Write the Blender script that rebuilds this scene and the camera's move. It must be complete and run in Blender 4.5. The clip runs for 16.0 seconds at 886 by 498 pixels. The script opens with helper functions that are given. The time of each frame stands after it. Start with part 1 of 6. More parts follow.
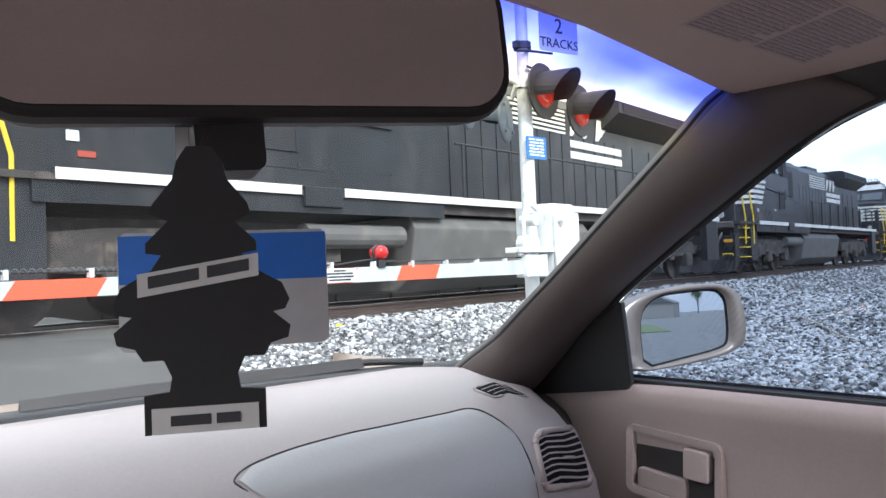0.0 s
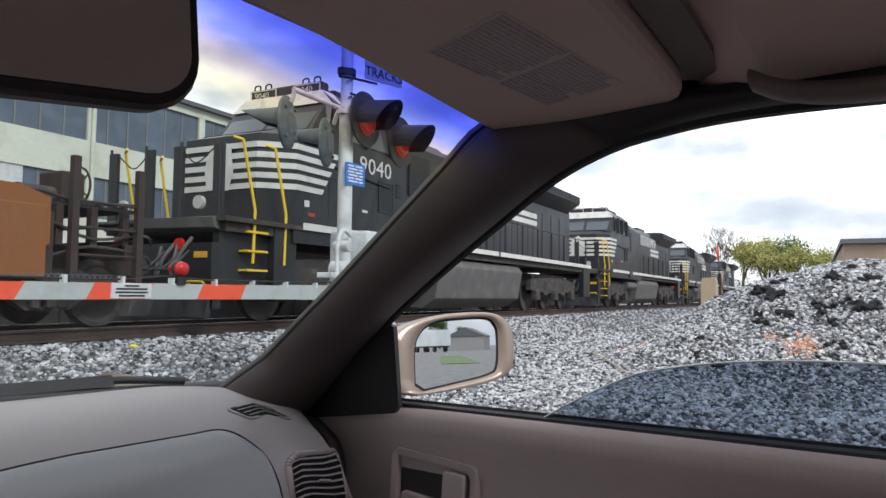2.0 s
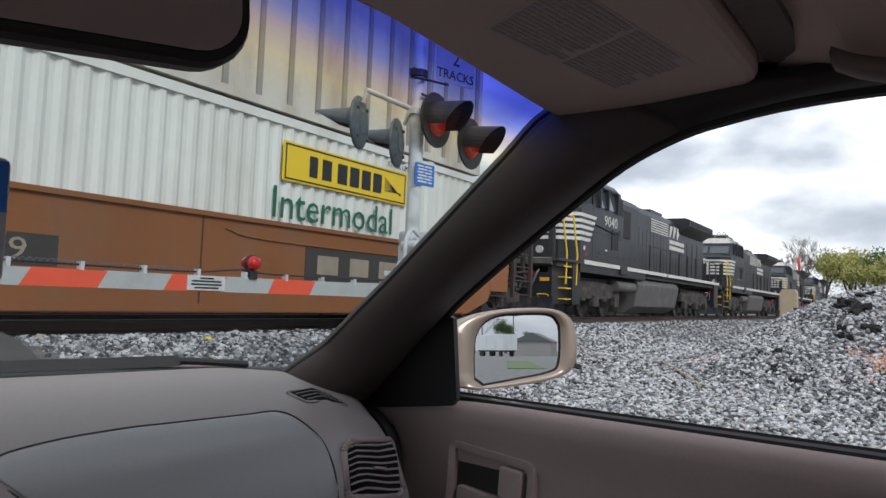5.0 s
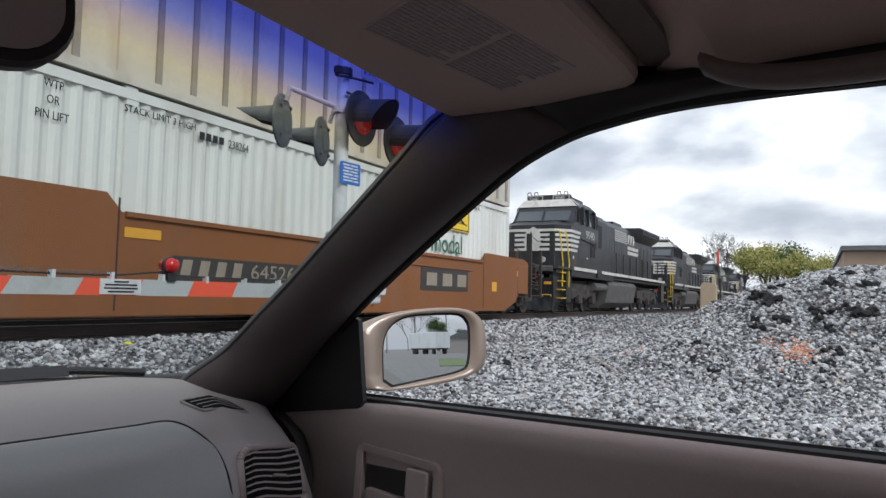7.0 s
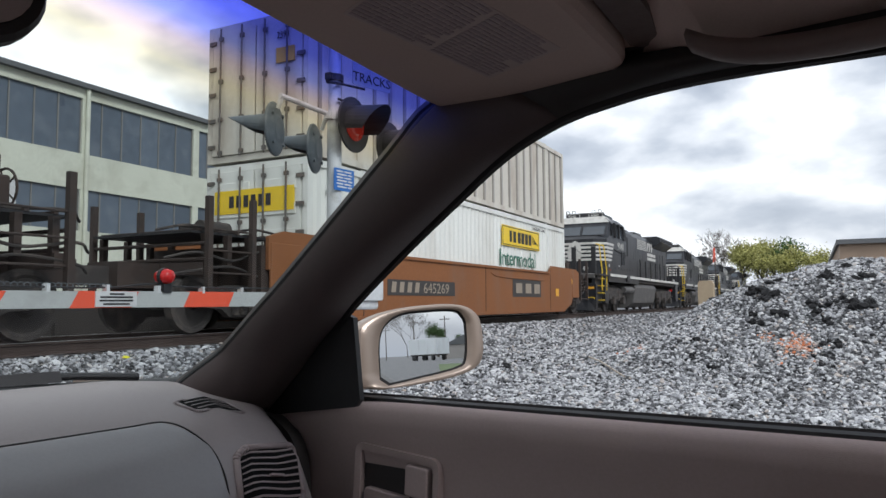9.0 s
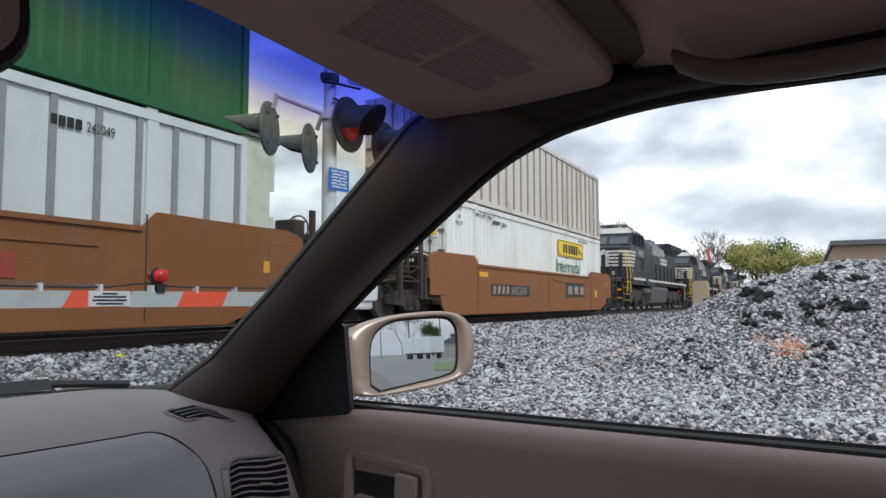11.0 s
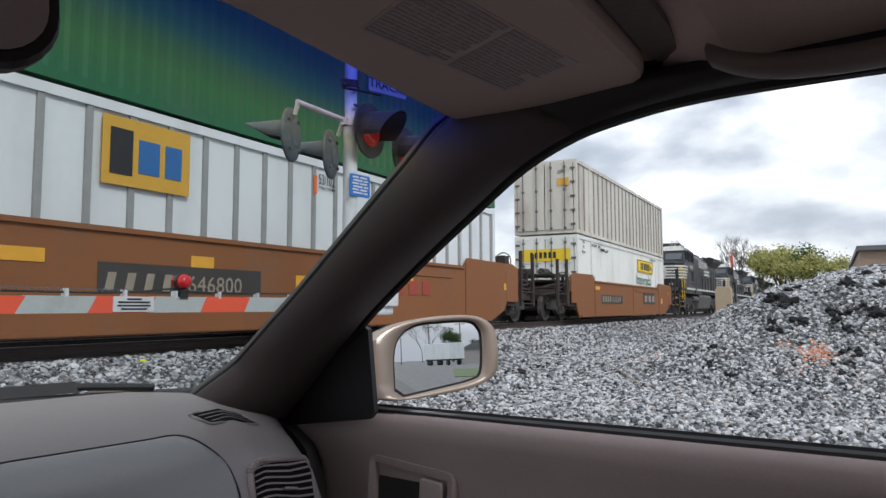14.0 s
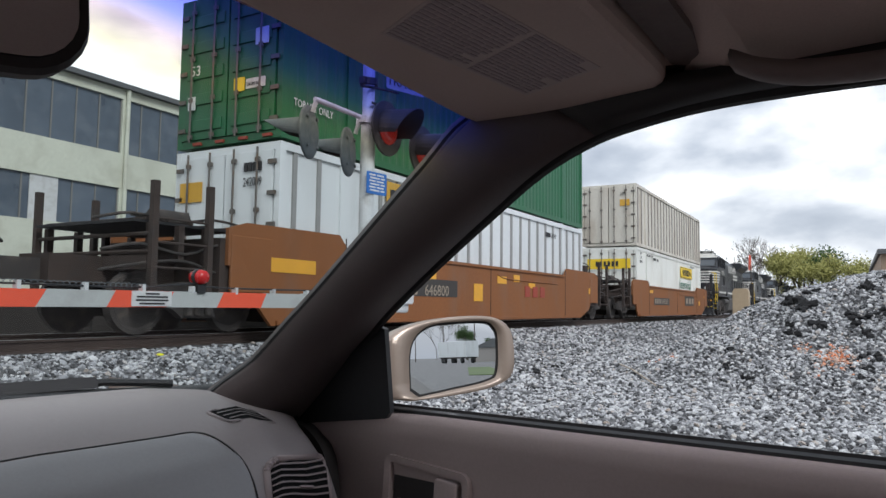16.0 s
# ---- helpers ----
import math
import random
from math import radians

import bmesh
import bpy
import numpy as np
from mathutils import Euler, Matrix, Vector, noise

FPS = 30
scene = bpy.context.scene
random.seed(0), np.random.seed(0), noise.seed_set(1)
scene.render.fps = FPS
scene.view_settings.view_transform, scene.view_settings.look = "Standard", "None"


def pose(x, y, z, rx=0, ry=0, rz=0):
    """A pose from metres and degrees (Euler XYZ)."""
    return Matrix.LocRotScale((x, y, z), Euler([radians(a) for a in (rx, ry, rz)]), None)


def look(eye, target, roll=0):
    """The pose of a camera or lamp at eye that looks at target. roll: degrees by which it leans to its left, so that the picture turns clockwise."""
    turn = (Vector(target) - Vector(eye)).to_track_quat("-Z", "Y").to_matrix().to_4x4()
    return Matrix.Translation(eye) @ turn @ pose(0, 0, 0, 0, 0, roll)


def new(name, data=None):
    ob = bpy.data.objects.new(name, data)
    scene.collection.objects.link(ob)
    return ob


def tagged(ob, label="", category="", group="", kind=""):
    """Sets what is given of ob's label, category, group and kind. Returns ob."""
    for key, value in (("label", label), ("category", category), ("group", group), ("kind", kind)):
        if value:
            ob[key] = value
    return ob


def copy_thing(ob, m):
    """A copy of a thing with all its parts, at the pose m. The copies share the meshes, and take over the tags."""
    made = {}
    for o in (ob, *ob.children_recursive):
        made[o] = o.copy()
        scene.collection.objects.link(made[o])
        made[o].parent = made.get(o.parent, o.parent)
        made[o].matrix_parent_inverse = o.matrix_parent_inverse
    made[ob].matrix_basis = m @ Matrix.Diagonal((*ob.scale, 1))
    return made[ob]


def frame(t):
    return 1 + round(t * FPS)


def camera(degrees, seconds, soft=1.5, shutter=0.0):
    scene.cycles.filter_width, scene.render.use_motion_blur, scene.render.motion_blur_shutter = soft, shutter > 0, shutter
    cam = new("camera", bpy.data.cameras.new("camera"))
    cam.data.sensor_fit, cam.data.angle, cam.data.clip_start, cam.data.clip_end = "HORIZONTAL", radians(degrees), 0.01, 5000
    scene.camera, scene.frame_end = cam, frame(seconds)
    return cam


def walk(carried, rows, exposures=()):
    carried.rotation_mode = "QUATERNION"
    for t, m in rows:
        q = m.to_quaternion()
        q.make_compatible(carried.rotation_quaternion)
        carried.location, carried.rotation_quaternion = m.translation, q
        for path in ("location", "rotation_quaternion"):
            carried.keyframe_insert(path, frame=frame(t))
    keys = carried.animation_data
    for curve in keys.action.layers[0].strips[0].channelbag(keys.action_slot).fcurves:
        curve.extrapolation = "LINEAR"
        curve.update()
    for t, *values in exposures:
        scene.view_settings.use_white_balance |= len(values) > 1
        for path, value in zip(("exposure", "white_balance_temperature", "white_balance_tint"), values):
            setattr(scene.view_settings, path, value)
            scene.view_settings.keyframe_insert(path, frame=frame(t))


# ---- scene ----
cam = camera(63.1, 16.0)
PATH = [
    (0, (-0.25, -0.001, 1.217), (1.251, 1.32, 1.276), -2.3),
    (0.5, (-0.221, -0.019, 1.208), (1.41, 1.135, 1.305), -1.4),
    (1, (-0.205, -0.045, 1.205), (1.501, 0.994, 1.305), -0.4),
    (1.5, (-0.197, -0.055, 1.208), (1.56, 0.893, 1.327), 1.2),
    (2, (-0.2, -0.057, 1.204), (1.575, 0.856, 1.332), 0.6),
    (2.5, (-0.192, -0.057, 1.198), (1.598, 0.827, 1.318), 0.1),
    (3, (-0.196, -0.054, 1.194), (1.581, 0.854, 1.317), -0.5),
    (3.5, (-0.206, -0.042, 1.188), (1.533, 0.935, 1.324), 2.6),
    (3.7, (-0.204, -0.033, 1.182), (1.462, 1.068, 1.308), 2.6),
    (5.8, (-0.167, -0.079, 1.19), (1.545, 0.945, 1.328), 2.1),
    (6, (-0.164, -0.081, 1.191), (1.565, 0.915, 1.327), 2.3),
    (6.5, (-0.162, -0.087, 1.186), (1.592, 0.866, 1.312), 1.3),
    (7, (-0.154, -0.097, 1.191), (1.62, 0.818, 1.325), 1.3),
    (7.5, (-0.154, -0.105, 1.189), (1.637, 0.772, 1.337), 0.8),
    (8, (-0.154, -0.108, 1.187), (1.642, 0.761, 1.333), 0.2),
    (8.5, (-0.155, -0.107, 1.184), (1.638, 0.766, 1.337), 0.1),
    (9, (-0.144, -0.098, 1.173), (1.633, 0.808, 1.323), -0.4),
    (9.2, (-0.142, -0.093, 1.175), (1.628, 0.828, 1.316), -0.3),
    (11.3, (-0.145, -0.108, 1.19), (1.639, 0.785, 1.336), -0.1),
    (11.5, (-0.142, -0.106, 1.187), (1.64, 0.792, 1.329), -0.2),
    (12, (-0.143, -0.102, 1.186), (1.629, 0.815, 1.326), 0.3),
    (12.5, (-0.139, -0.1, 1.186), (1.625, 0.83, 1.33), 0.1),
    (13, (-0.137, -0.096, 1.189), (1.625, 0.838, 1.339), 0.7),
    (13.5, (-0.141, -0.098, 1.187), (1.62, 0.839, 1.34), 0.4),
    (14, (-0.138, -0.095, 1.185), (1.618, 0.848, 1.348), -0.1),
    (14.5, (-0.142, -0.094, 1.181), (1.614, 0.847, 1.355), -0.2),
    (15, (-0.137, -0.089, 1.178), (1.607, 0.88, 1.321), -1.1),
    (15.5, (-0.148, -0.087, 1.182), (1.587, 0.896, 1.336), 0.5),
    (16, (-0.141, -0.093, 1.19), (1.595, 0.888, 1.347), 0.7),
]
walk(cam, [(t, look(eye, target, roll)) for t, eye, target, roll in PATH], ((0, 1.78, 6080, 10), (0.5, 1.65, 6080, 10), (1, 1.15, 6090, 10), (1.5, 0.68, 6120, 10), (2, 0.42, 6150, 10), (2.5, 0.25, 6160, 10), (3, 0.12, 6160, 10), (6, 0.04, 6100, 10), (16, 0.04, 6080, 10)))

# ---- world and light ----
def nodes_of(m):
    m.use_nodes = True
    nt = m.node_tree
    nt.nodes.clear()
    return nt, nt.nodes, nt.links


SUN_EL, SUN_AZ = 40.0, 205.0
world = bpy.data.worlds.new("sky")
scene.world = world
nt, N, L = nodes_of(world)
sky = N.new("ShaderNodeTexSky")
sky.sky_type, sky.sun_disc = "NISHITA", False
sky.sun_elevation, sky.sun_rotation = radians(SUN_EL), radians(SUN_AZ)
sky.dust_density, sky.air_density = 3.0, 1.4
tc = N.new("ShaderNodeTexCoord")
mp = N.new("ShaderNodeMapping")
mp.inputs["Scale"].default_value = (1.0, 1.0, 2.1)
mp.inputs["Location"].default_value = (0.35, 0.1, 0.2)
L.new(tc.outputs["Generated"], mp.inputs["Vector"])
n1 = N.new("ShaderNodeTexNoise")
n1.inputs["Scale"].default_value, n1.inputs["Detail"].default_value = 5.2, 8.0
n1.inputs["Roughness"].default_value, n1.inputs["Distortion"].default_value = 0.46, 0.05
L.new(mp.outputs["Vector"], n1.inputs["Vector"])
r1 = N.new("ShaderNodeValToRGB")
for p, c in ((0.31, (0.50, 0.54, 0.61, 1)), (0.41, (0.70, 0.735, 0.79, 1)), (0.50, (1.05, 1.06, 1.07, 1)), (0.60, (1.6, 1.6, 1.58, 1))):
    e = r1.color_ramp.elements.new(p)
    e.color = c
r1.color_ramp.elements.remove(r1.color_ramp.elements[0])
r1.color_ramp.elements.remove(r1.color_ramp.elements[-1])
lean = N.new("ShaderNodeVectorMath")       # the clouds are thinner over the railway's far side
lean.operation = "DOT_PRODUCT"
lean.inputs[1].default_value = (-0.055, 0.13, -0.06)
L.new(tc.outputs["Generated"], lean.inputs[0])
both = N.new("ShaderNodeMath")
L.new(n1.outputs["Fac"], both.inputs[0]), L.new(lean.outputs["Value"], both.inputs[1]), L.new(both.outputs[0], r1.inputs["Fac"])
b1, b2, mixs, wo = N.new("ShaderNodeBackground"), N.new("ShaderNodeBackground"), N.new("ShaderNodeMixShader"), N.new("ShaderNodeOutputWorld")
b1.inputs["Strength"].default_value = 0.12
b2.inputs["Strength"].default_value = 0.95
mixs.inputs["Fac"].default_value = 0.9
L.new(sky.outputs["Color"], b1.inputs["Color"])
L.new(r1.outputs["Color"], b2.inputs["Color"])
L.new(b1.outputs[0], mixs.inputs[1]), L.new(b2.outputs[0], mixs.inputs[2])
L.new(mixs.outputs[0], wo.inputs["Surface"])

sun_data = bpy.data.lights.new("sun", "SUN")
sun_data.energy, sun_data.angle, sun_data.color = 1.9, radians(16), (1.0, 0.975, 0.94)
sun = new("sun", sun_data)
az = radians(SUN_AZ)
sun.matrix_world = look((0, 0, 30), (-30 * math.sin(az) * math.cos(radians(SUN_EL)), -30 * math.cos(az) * math.cos(radians(SUN_EL)), 30 - 30 * math.sin(radians(SUN_EL))))


# ---- materials ----
def ramp(node, stops):
    el = node.color_ramp.elements
    (p0, c0), *mid, (p1, c1) = stops
    el[0].position, el[0].color = p0, (*c0, 1)
    el[1].position, el[1].color = p1, (*c1, 1)
    for p, c in mid:
        el.new(p).color = (*c, 1)


def mat(name, color, rough=0.6, metal=0.0, var=0.12, scale=6.0, fine=60.0, bump=0.1, bump_scale=None, dirt=None, dirt_amount=0.0, coords="Object", rnd=0.0, spec=0.5, streak=0.0):
    """Principled surface with coarse and fine variation, an optional dirt colour and relief."""
    m = bpy.data.materials.new(name)
    nt, N, L = nodes_of(m)
    out, bs = N.new("ShaderNodeOutputMaterial"), N.new("ShaderNodeBsdfPrincipled")
    L.new(bs.outputs[0], out.inputs["Surface"])
    tc = N.new("ShaderNodeTexCoord")
    a, f = N.new("ShaderNodeTexNoise"), N.new("ShaderNodeTexNoise")
    a.inputs["Scale"].default_value, a.inputs["Detail"].default_value = scale, 5.0
    f.inputs["Scale"].default_value, f.inputs["Detail"].default_value = fine, 3.0
    src = tc.outputs[coords]
    if streak:
        sm = N.new("ShaderNodeMapping")
        sm.inputs["Scale"].default_value = (1.0, 1.0, streak)
        L.new(src, sm.inputs["Vector"])
        L.new(sm.outputs["Vector"], a.inputs["Vector"])
    else:
        L.new(src, a.inputs["Vector"])
    L.new(src, f.inputs["Vector"])
    add = N.new("ShaderNodeMath")
    add.operation = "ADD"
    L.new(a.outputs["Fac"], add.inputs[0]), L.new(f.outputs["Fac"], add.inputs[1])
    fac = add.outputs[0]
    if rnd:
        oi = N.new("ShaderNodeObjectInfo")
        mu = N.new("ShaderNodeMath")
        mu.operation = "MULTIPLY_ADD"
        mu.inputs[1].default_value = rnd
        L.new(oi.outputs["Random"], mu.inputs[0]), L.new(fac, mu.inputs[2])
        fac = mu.outputs[0]
    mr = N.new("ShaderNodeMapRange")
    mr.inputs["From Min"].default_value, mr.inputs["From Max"].default_value = 0.6, 1.4 + rnd
    mr.inputs["To Min"].default_value, mr.inputs["To Max"].default_value = 1 - var, 1 + var
    L.new(fac, mr.inputs["Value"])
    hs = N.new("ShaderNodeHueSaturation")
    hs.inputs["Color"].default_value = (*color, 1)
    L.new(mr.outputs[0], hs.inputs["Value"])
    col = hs.outputs["Color"]
    if dirt:
        dn, dr, mx = N.new("ShaderNodeTexNoise"), N.new("ShaderNodeValToRGB"), N.new("ShaderNodeMix")
        mx.data_type = "RGBA"
        dn.inputs["Scale"].default_value, dn.inputs["Detail"].default_value = scale * 1.7, 8.0
        if streak:
            L.new(sm.outputs["Vector"], dn.inputs["Vector"])
        else:
            L.new(src, dn.inputs["Vector"])
        dr.color_ramp.elements[0].position, dr.color_ramp.elements[1].position = 0.5, 0.72
        dr.color_ramp.elements[1].color = (dirt_amount,) * 3 + (1,)
        L.new(dn.outputs["Fac"], dr.inputs["Fac"]), L.new(dr.outputs["Color"], mx.inputs["Factor"])
        L.new(col, mx.inputs["A"])
        mx.inputs["B"].default_value = (*dirt, 1)
        col = mx.outputs["Result"]
    L.new(col, bs.inputs["Base Color"])
    rr = N.new("ShaderNodeMapRange")
    rr.inputs["To Min"].default_value, rr.inputs["To Max"].default_value = max(0.02, rough - 0.08), min(1, rough + 0.08)
    L.new(a.outputs["Fac"], rr.inputs["Value"]), L.new(rr.outputs[0], bs.inputs["Roughness"])
    bs.inputs["Metallic"].default_value = metal
    bs.inputs["Specular IOR Level"].default_value = spec
    if bump:
        bn, bt = N.new("ShaderNodeBump"), N.new("ShaderNodeTexNoise")
        bt.inputs["Scale"].default_value, bt.inputs["Detail"].default_value = bump_scale or fine * 2, 4.0
        L.new(src, bt.inputs["Vector"])
        bn.inputs["Strength"].default_value, bn.inputs["Distance"].default_value = bump, 0.01
        L.new(bt.outputs["Fac"], bn.inputs["Height"]), L.new(bn.outputs[0], bs.inputs["Normal"])
    return m


def glow(name, color, strength, base=(0.3, 0.02, 0.02)):
    m = bpy.data.materials.new(name)
    nt, N, L = nodes_of(m)
    out, bs = N.new("ShaderNodeOutputMaterial"), N.new("ShaderNodeBsdfPrincipled")
    bs.inputs["Base Color"].default_value = (*base, 1)
    bs.inputs["Roughness"].default_value = 0.2
    bs.inputs["Emission Color"].default_value = (*color, 1)
    bs.inputs["Emission Strength"].default_value = strength
    L.new(bs.outputs[0], out.inputs["Surface"])
    return m


def mirror_mat(name, tint):
    m = bpy.data.materials.new(name)
    nt, N, L = nodes_of(m)
    out, g = N.new("ShaderNodeOutputMaterial"), N.new("ShaderNodeBsdfGlossy")
    g.inputs["Color"].default_value, g.inputs["Roughness"].default_value = (*tint, 1), 0.0
    L.new(g.outputs[0], out.inputs["Surface"])
    return m


def pane_mat(name, stops, reflect=0.04, z0=0.0, z1=1.0, tilt=0.0):
    """Clear glass whose tint follows its height, with a faint reflection."""
    m = bpy.data.materials.new(name)
    nt, N, L = nodes_of(m)
    out, tr, gl, mx = N.new("ShaderNodeOutputMaterial"), N.new("ShaderNodeBsdfTransparent"), N.new("ShaderNodeBsdfGlossy"), N.new("ShaderNodeMixShader")
    gl.inputs["Roughness"].default_value = 0.02
    tc, sp, mr, cr = N.new("ShaderNodeTexCoord"), N.new("ShaderNodeSeparateXYZ"), N.new("ShaderNodeMapRange"), N.new("ShaderNodeValToRGB")
    L.new(tc.outputs["Object"], sp.inputs[0])
    ma = N.new("ShaderNodeMath")
    ma.operation = "MULTIPLY_ADD"
    ma.inputs[1].default_value = tilt
    L.new(sp.outputs["X"], ma.inputs[0]), L.new(sp.outputs["Z"], ma.inputs[2]), L.new(ma.outputs[0], mr.inputs["Value"])
    mr.inputs["From Min"].default_value, mr.inputs["From Max"].default_value = z0, z1
    L.new(mr.outputs[0], cr.inputs["Fac"])
    ramp(cr, stops)
    L.new(cr.outputs[0], tr.inputs["Color"])
    mx.inputs["Fac"].default_value = reflect
    L.new(tr.outputs[0], mx.inputs[1]), L.new(gl.outputs[0], mx.inputs[2])
    L.new(mx.outputs[0], out.inputs["Surface"])
    return m


DASH = mat("dash_vinyl", (0.30, 0.258, 0.25), 0.4, var=0.06, scale=9, fine=250, bump=0.12, bump_scale=900)
# greyer than the dash: bluish sky sheen is put into the base colour
DASHLID = mat("airbag_lid_vinyl", (0.29, 0.278, 0.278), 0.33, var=0.05, scale=7, fine=250, bump=0.05, bump_scale=700)
TRIM = mat("trim_plastic", (0.285, 0.224, 0.216), 0.55, var=0.07, scale=8, fine=200, bump=0.1, bump_scale=800)
# taupe vinyl darkened in its base colour to carry the pillar's backlit shade
SHADEDPILLAR = mat("shaded_pillar_vinyl", (0.076, 0.060, 0.058), 0.5, var=0.07, scale=8, fine=200, bump=0.1, bump_scale=800)
HANDLEM = mat("grab_handle_plastic", (0.17, 0.135, 0.125), 0.6, var=0.1, scale=12, bump=0.08)
VISORSHADE = mat("visor_shadow_gap", (0.14, 0.112, 0.105), 0.9, var=0.1, scale=8, bump=0.2)
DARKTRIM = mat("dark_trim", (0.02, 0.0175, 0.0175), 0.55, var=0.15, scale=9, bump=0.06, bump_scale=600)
# flush black that stands in for the shade inside vent openings
VENTBLACK = mat("vent_opening_shade", (0.008, 0.008, 0.008), 0.9, var=0.1, scale=15, bump=0, spec=0.1)
BLACK = mat("black_rubber", (0.009, 0.009, 0.010), 0.55, var=0.2, scale=15, bump=0.05)
CLOTH = mat("headliner_cloth", (0.62, 0.505, 0.46), 0.95, var=0.08, scale=5, fine=400, bump=0.3, bump_scale=1200, spec=0.1)
VISORM = mat("visor_vinyl", (0.48, 0.39, 0.35), 0.8, var=0.06, scale=6, fine=300, bump=0.2, bump_scale=1000, spec=0.2)
LABELBASE = mat("visor_label_base", (0.43, 0.362, 0.345), 0.8, var=0.08, bump=0)
LABELM = mat("visor_label", (0.32, 0.27, 0.28), 0.8, var=0.1, bump=0)
PAINT = mat("champagne_paint", (0.36, 0.288, 0.236), 0.32, metal=0.35, var=0.03, scale=3, fine=500, bump=0.02)
MIRROR = mirror_mat("mirror_silver", (0.86, 0.88, 0.88))
DIMMIRROR = mirror_mat("dark_mirror", (0.62, 0.64, 0.66))
SHADEBAND = pane_mat("windshield_glass", ((0.0, (0.79, 0.82, 0.815)), (0.768, (0.79, 0.82, 0.80)), (0.826, (0.91, 0.83, 0.62)), (0.862, (0.72, 0.60, 0.65)), (0.893, (0.30, 0.34, 0.86)), (0.932, (0.11, 0.14, 0.78)), (1.0, (0.065, 0.08, 0.68))), 0.035, 1.098, 1.468, 0.06)
SIDEGLASS = pane_mat("tinted_side_glass", ((0.0, (0.30, 0.355, 0.44)), (1.0, (0.30, 0.355, 0.44))), 0.06)
ASPHALT = mat("asphalt", (0.075, 0.073, 0.07), 0.85, var=0.25, scale=0.8, fine=70, bump=0.5, bump_scale=150, dirt=(0.14, 0.135, 0.125), dirt_amount=0.6)
ROADPAINT = mat("road_paint", (0.6, 0.6, 0.57), 0.7, var=0.2, scale=5, dirt=(0.1, 0.1, 0.1), dirt_amount=0.7)
SOIL = mat("gravel_bed", (0.13, 0.13, 0.132), 0.95, var=0.8, scale=2.5, fine=42, bump=1.0, bump_scale=48)
GRASS = mat("grass", (0.07, 0.11, 0.025), 0.9, var=0.4, scale=0.3, fine=9, bump=0.6, bump_scale=20)


def stone_mat(name, stops, rough=0.8):
    m = bpy.data.materials.new(name)
    nt, N, L = nodes_of(m)
    out, bs, ge, cr = N.new("ShaderNodeOutputMaterial"), N.new("ShaderNodeBsdfPrincipled"), N.new("ShaderNodeNewGeometry"), N.new("ShaderNodeValToRGB")
    ramp(cr, stops)
    L.new(ge.outputs["Random Per Island"], cr.inputs["Fac"])
    tc, n, mx = N.new("ShaderNodeTexCoord"), N.new("ShaderNodeTexNoise"), N.new("ShaderNodeMix")
    mx.data_type, mx.blend_type = "RGBA", "MULTIPLY"
    mx.inputs["Factor"].default_value = 0.6
    n.inputs["Scale"].default_value, n.inputs["Detail"].default_value = 45.0, 6.0
    L.new(tc.outputs["Object"], n.inputs["Vector"])
    L.new(cr.outputs[0], mx.inputs["A"]), L.new(n.outputs["Fac"], mx.inputs["B"])
    L.new(mx.outputs["Result"], bs.inputs["Base Color"])
    bs.inputs["Roughness"].default_value = rough
    L.new(bs.outputs[0], out.inputs["Surface"])
    return m


STONE = stone_mat("limestone_gravel", ((0.0, (0.035, 0.035, 0.037)), (0.26, (0.16, 0.162, 0.17)), (0.50, (0.46, 0.466, 0.485)), (0.76, (0.66, 0.667, 0.68)), (0.95, (0.88, 0.885, 0.89)), (1.0, (0.50, 0.42, 0.35))))
DARKSTONE = stone_mat("asphalt_lumps", ((0.0, (0.006, 0.006, 0.007)), (1.0, (0.028, 0.028, 0.03))), 0.9)
ORANGESTONE = stone_mat("orange_sprayed_gravel", ((0.0, (0.85, 0.26, 0.10)), (0.35, (0.80, 0.36, 0.20)), (0.6, (0.72, 0.50, 0.40)), (1.0, (0.62, 0.58, 0.55))))


# ---- mesh helpers ----
def part(name, bm, material, parent=None, label="", smooth=False, bevel=0.0):
    me = bpy.data.meshes.new(name)
    bmesh.ops.recalc_face_normals(bm, faces=bm.faces)
    bm.to_mesh(me)
    bm.free()
    me.materials.append(material)
    if smooth:
        for p in me.polygons:
            p.use_smooth = True
    ob = new(name, me)
    if parent:
        ob.parent = parent
    if label:
        tagged(ob, label)
    if bevel:
        md = ob.modifiers.new("edge", "BEVEL")
        md.width, md.segments, md.limit_method, md.angle_limit = bevel, 2, "ANGLE", radians(40)
    return ob


def thing(name, label, category, group="", m=None, kind=""):
    ob = new(name)
    ob.empty_display_size = 0.1
    tagged(ob, label, category, group, kind)
    if m is not None:
        ob.matrix_basis = m
    return ob


def BM():
    return bmesh.new()


def box(bm, x0, x1, y0, y1, z0, z1):
    v = [bm.verts.new(p) for p in ((x0, y0, z0), (x1, y0, z0), (x1, y1, z0), (x0, y1, z0), (x0, y0, z1), (x1, y0, z1), (x1, y1, z1), (x0, y1, z1))]
    for f in ((0, 3, 2, 1), (4, 5, 6, 7), (0, 1, 5, 4), (1, 2, 6, 5), (2, 3, 7, 6), (3, 0, 4, 7)):
        bm.faces.new([v[i] for i in f])
    return bm


